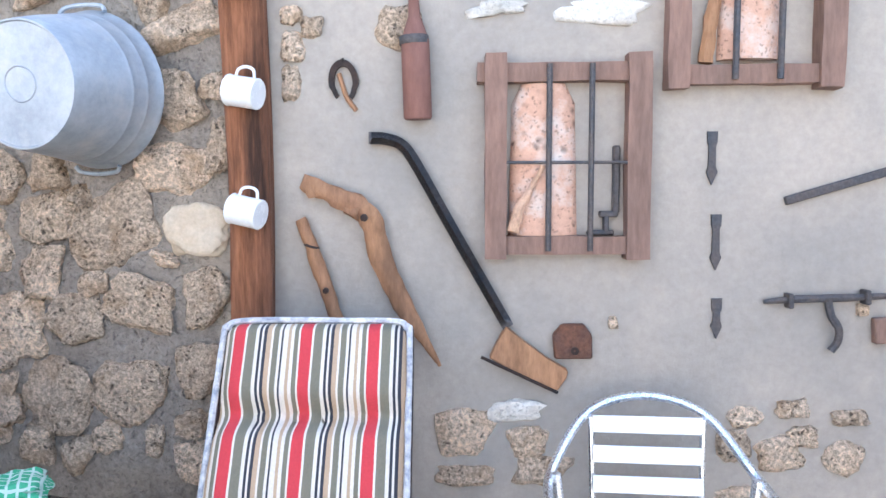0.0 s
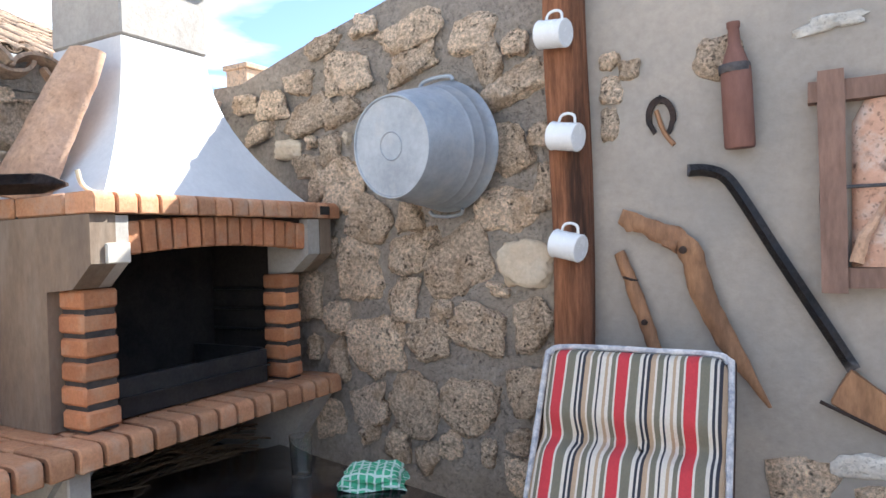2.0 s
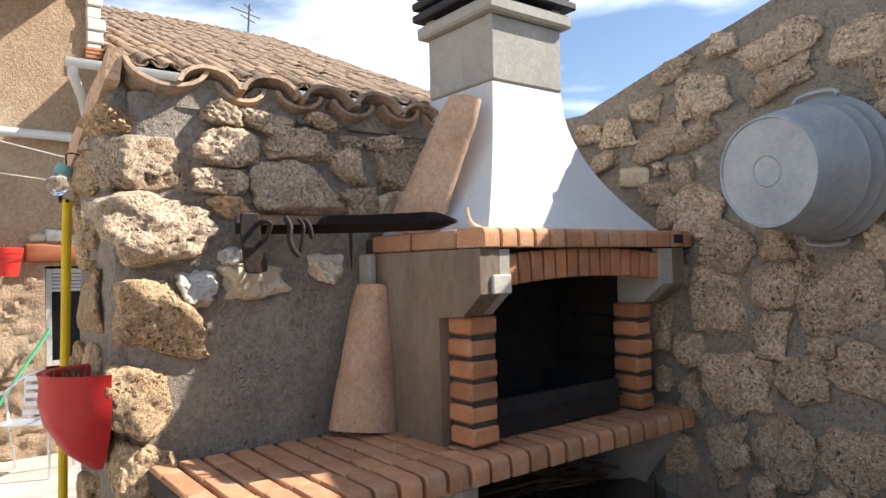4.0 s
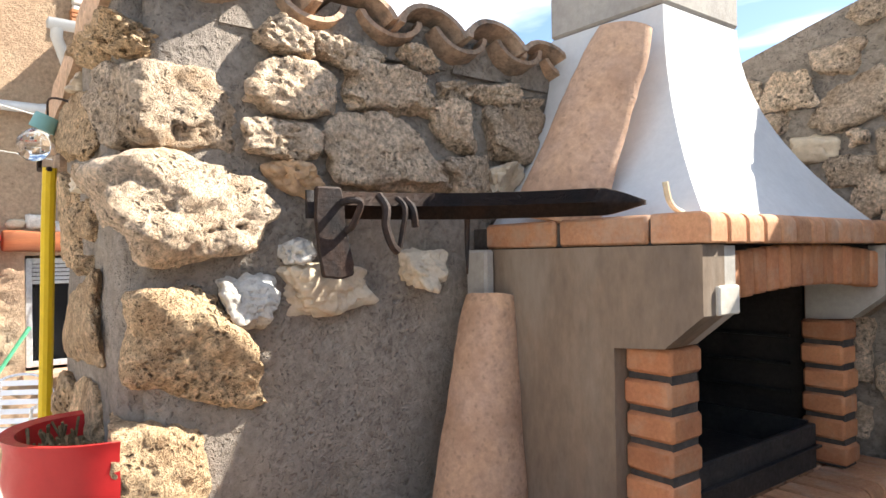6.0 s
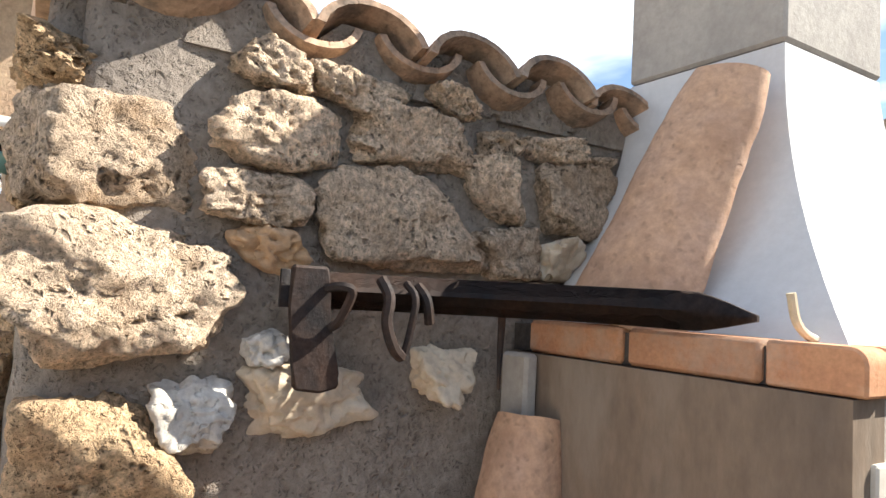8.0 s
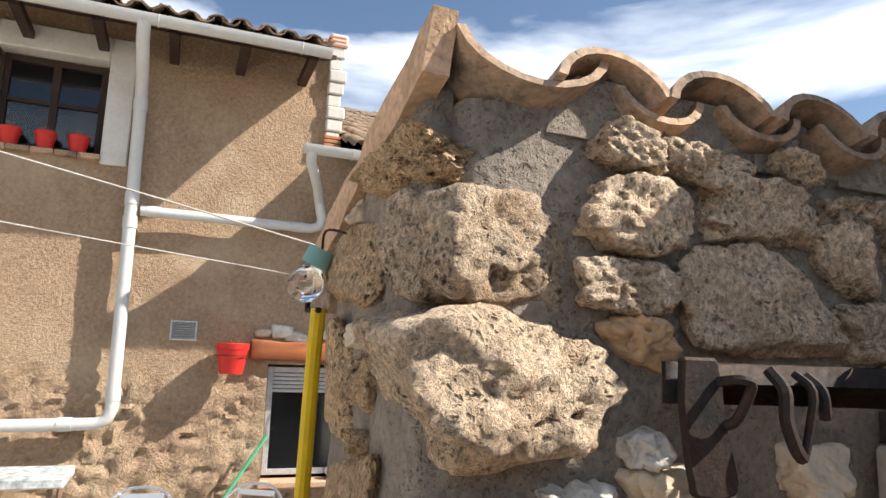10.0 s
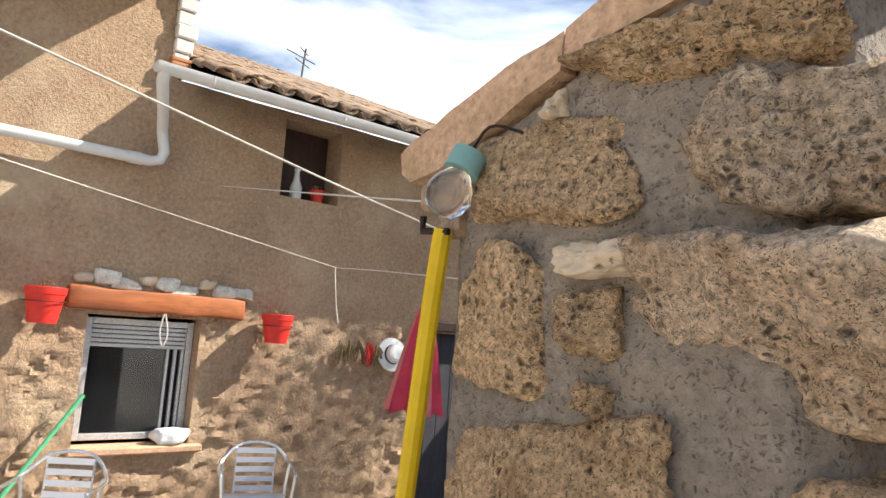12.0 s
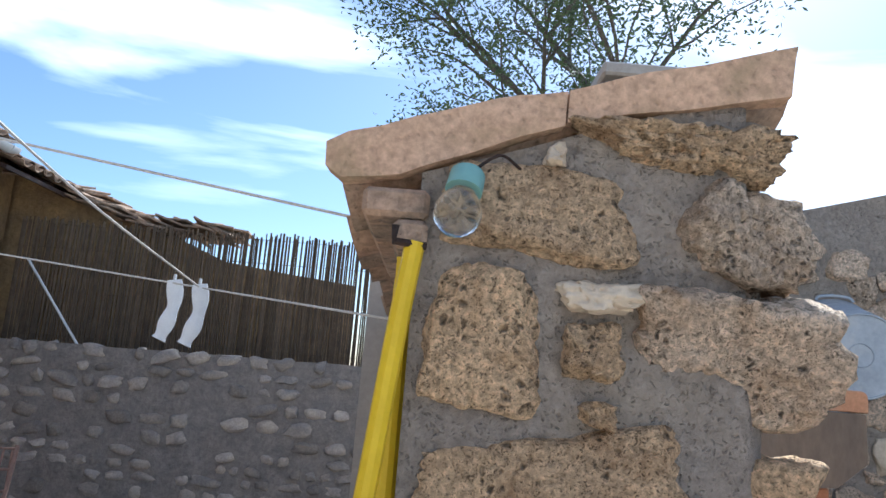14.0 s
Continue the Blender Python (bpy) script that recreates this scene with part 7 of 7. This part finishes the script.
for k in range(5):
    q = Vector((HX + 0.05, 2.62 + 0.1 * k, 1.62 + 0.02 * math.sin(k)))
    bunch = thing("dried_bunch", q.x, q.y, q.z - 0.22, "bunch of dried red peppers hung on the house wall" if k == 3 else "bunch of dried brown plants hung on the house wall", "dried plants", "dried bunches")
    for j in range(14):
        bm = bmesh.new()
        d = Vector((rng_t.uniform(0, 0.05), rng_t.uniform(-.07, .07), -rng_t.uniform(0.05, 0.22)))
        tube(bm, curve_pts([q, q + d * 0.5 + Vector((0.02, 0, 0)), q + d], 2), 0.008, 5)
        part("pod", bm, (SOIL, SOIL, TWIG, RED_GLAZE, SOIL)[k], bunch)
bm = bmesh.new()
box(bm, HX - 0.01, HX + 0.05, 4.98, 5.38, 0.52, 1.28, 0.01)
solid("meter_box", bm, SOOT_STEEL, "dark grey meter box by the house corner", "meter box")
flower_pot(HX + 0.12, 5.12, 1.36, 0.09, 0.15, "small dark pot with green leaves by the door")
bm = bmesh.new()
g0 = stone_bm(0.30, 0.13, 0.16, 77, 3, 2.2, 0.2, 0)
g0.transform(Matrix.Translation((HX + 0.0, 1.20, 0.775)) @ pose(0, 0, 0, 0, 0, 90))
solid("cement_bag", g0, WHITE_CLOTH, "crumpled white plastic bag on the window sill", "bag", smooth=60)
bm = bmesh.new()
tube(bm, curve_pts([(HX + 0.08, 1.02, 1.76), (HX + 0.085, 1.0, 1.62), (HX + 0.085, 1.03, 1.50), (HX + 0.085, 1.06, 1.60), (HX + 0.08, 1.03, 1.76)], 4), 0.006, 6)
solid("rope_loop", bm, ROPE, "pale rope loop hung from the beam", "rope")

SITE[0] = HERE
# folding slatted chair by the far wall
fold = thing("folding_chair", -6.08, 4.78, ground_z(-6.08), "dark brown folding wooden chair with a lattice back", "chair", "", 20)
FM = root_pose(fold)


def fold_part(name, a, b, w, t):
    bm = bmesh.new()
    a, b = Vector(a), Vector(b)
    m = FM @ look(a, b)
    box(bm, -w / 2, w / 2, -t / 2, t / 2, -(b - a).length, 0, 0.003, m)
    part(name, bm, WOOD_DULL, fold)


for s in (-0.2, 0.2):
    fold_part("leg", (s, 0.22, 0.86), (s, -0.22, 0.0), 0.028, 0.04)
    fold_part("leg", (s * 0.88, -0.20, 0.44), (s * 0.88, 0.26, 0.0), 0.028, 0.04)
for k in range(5):
    fold_part("seat_slat", (-0.2, -0.16 + 0.08 * k, 0.45), (0.2, -0.16 + 0.08 * k, 0.45), 0.02, 0.06)
for k in range(3):
    fold_part("back_rail", (-0.2, 0.215 - 0.075 * k, 0.84 - 0.15 * k), (0.2, 0.215 - 0.075 * k, 0.84 - 0.15 * k), 0.045, 0.016)
for k in range(7):
    xx = -0.17 + 0.057 * k
    fold_part("lattice", (xx, 0.20, 0.83), (xx + 0.02 * (-1) ** k, 0.07, 0.55), 0.018, 0.010)

SITE[0] = HOUSE
# white garden table edge beside the chairs
gt = thing("garden_table", -7.15, -1.25, ground_z(-7.15), "small folding table with a patterned white cloth top", "table")
TILEPAT = mat("patterned_white_oilcloth", (0.72, 0.73, 0.72), (0.22, 0.26, 0.27), 16, 0.6, 0.05, 60, grain=0.06)
bm = bmesh.new()
box(bm, -7.45, -6.85, -1.75, -0.86, 0.86, 0.93, 0.01)
part("tabletop", bm, TILEPAT, gt, "white patterned table top")
for sx, sy in ((-7.4, -1.68), (-6.9, -1.68), (-7.4, -0.93), (-6.9, -0.93)):
    bm = bmesh.new()
    tube(bm, [(sx, sy, ground_z(-7.15)), (sx, sy * 0.97 - 0.04, 0.86)], 0.018, 7)
    part("leg", bm, WOOD_DULL, gt)
bm = bmesh.new()
tube(bm, [(-7.60, -0.2, ground_z(-7.6) + 0.02), (-7.66, 0.52, 1.12)], 0.016, 8)
solid("broom_handle", bm, GREEN_CLOTH, "green broom handle leaning on the house wall", "broom")


SITE[0] = HERE
# clothes lines with pegs and socks
def cord(pts, lab):
    bm = bmesh.new()
    tube(bm, curve_pts(pts, 8), 0.0032, 6)
    return solid("clothes_line", bm, ROPE, lab, "line", "clothes lines")


J = (-3.51, 1.55, 1.905)
NODE = (-6.128, 1.988, 2.149)
cord([(-7.74, 1.69, 2.89), (-5.2, 1.12, 2.41), (-2.78, 0.57, 1.955)], "pale cord stretched from the house to the wall end")
cord([(-3.6, -6.0, 3.35), (-3.6, -3.0, 2.80), (-3.6, -0.6, 2.34), (-3.6, 0.73, 2.07), J], "pale cord running down to the line with the socks")
cord([NODE, (-5.4, 1.90, 2.09), J, (-2.80, 0.85, 1.80)], "pale cord with pegs and drying socks")
cord([NODE, (-6.0, 0.91, 2.30), (-4.2, -1.04, 2.27), (-2.2, -3.3, 2.3), (0.5, -6.5, 2.4)], "pale cord running along the courtyard")
for k, (dx, dz) in enumerate(((-0.10, 0.012), (0.0, 0.0))):
    c = Vector((J[0] + dx, J[1] + dx * -0.4, J[2] + dz))
    bm = bmesh.new()
    pts = [c + Vector((0, 0, 0.01)), c + Vector((0.01, 0, -0.06)), c + Vector((0.003 * k, 0, -0.11)), c + Vector((-0.014, 0, -0.16)), c + Vector((-0.025, 0, -0.19))]
    tube(bm, curve_pts(pts, 4), 0.022, 10, radii=[0.025 + 0.004 * math.sin(q * 0.8) for q in range(len(curve_pts(pts, 4)))])
    for v in bm.verts:
        v.co.y = c.y + (v.co.y - c.y) * 0.35
    solid("sock", bm, WHITE_CLOTH, "white sock pegged on the clothes line", "sock", "socks on the line", smooth=60)
    bm = bmesh.new()
    box(bm, c.x - 0.004, c.x + 0.004, c.y - 0.008, c.y + 0.008, c.z - 0.02, c.z + 0.03, 0.003)
    solid("clothes_peg", bm, PVC, "pale plastic clothes peg on the line", "peg", "pegs on the line")
bm = bmesh.new()
tube(bm, curve_pts([(-6.128, 1.98, 2.149), (-6.12, 1.99, 2.02), (-6.12, 2.01, 1.88), (-6.11, 2.03, 1.77)], 4), 0.004, 5)
solid("rope_end", bm, ROPE, "loose pale rope end hanging from the line", "rope")

# tree behind the yard
tree = thing("tree", 3.2, 13.0, 0.0, "tall tree with thin grey-green foliage behind the wall", "tree")
bm = bmesh.new()
tips = []
r7 = random.Random(7)


def limb(p, d, length, r, depth):
    pts = [p]
    for k in range(5):
        d = (d + Vector((r7.uniform(-.25, .25), r7.uniform(-.25, .25), r7.uniform(-.12, .14)))).normalized()
        pts.append(pts[-1] + d * length / 5)
    tube(bm, pts, r, 7, radii=[r * (1 - 0.12 * k) for k in range(6)])
    if depth == 0:
        tips.extend(pts[2:])
        return
    for k in range(4 if depth > 1 else 5):
        base = pts[2 + k % 4]
        nd = (d + Vector((r7.uniform(-1, 1), r7.uniform(-1, 1), r7.uniform(-.25, .6)))).normalized()
        limb(base, nd, length * r7.uniform(0.5, 0.72), r * 0.45, depth - 1)


limb(Vector((3.2, 13.0, 0)), Vector((0.05, 0, 1)), 7.0, 0.26, 3)
part("trunk", bm, BARK, tree)
verts, faces = [], []
for t in tips:
    for k in range(70):
        c = t + Vector((r7.gauss(0, .24), r7.gauss(0, .24), r7.gauss(-0.12, .26)))
        a = r7.uniform(0, 6.28)
        u = Vector((math.cos(a), math.sin(a), r7.uniform(-1.2, 0.2))).normalized() * r7.uniform(0.04, 0.075)
        w = u.cross(Vector((r7.uniform(-1, 1), r7.uniform(-1, 1), 0.4))).normalized() * 0.022
        i = len(verts)
        verts += [c - u, c + w, c + u, c - w]
        faces.append((i, i + 1, i + 2, i + 3))
me = bpy.data.meshes.new("crown")
me.from_pydata([tuple(v) for v in verts], [], faces)
me.materials.append(LEAF)
crown = new("crown", me)
crown.parent = tree
crown.matrix_basis = tree.matrix_basis.inverted()
tagged(crown, "sparse drooping grey-green leaves", "", "", "stuff")
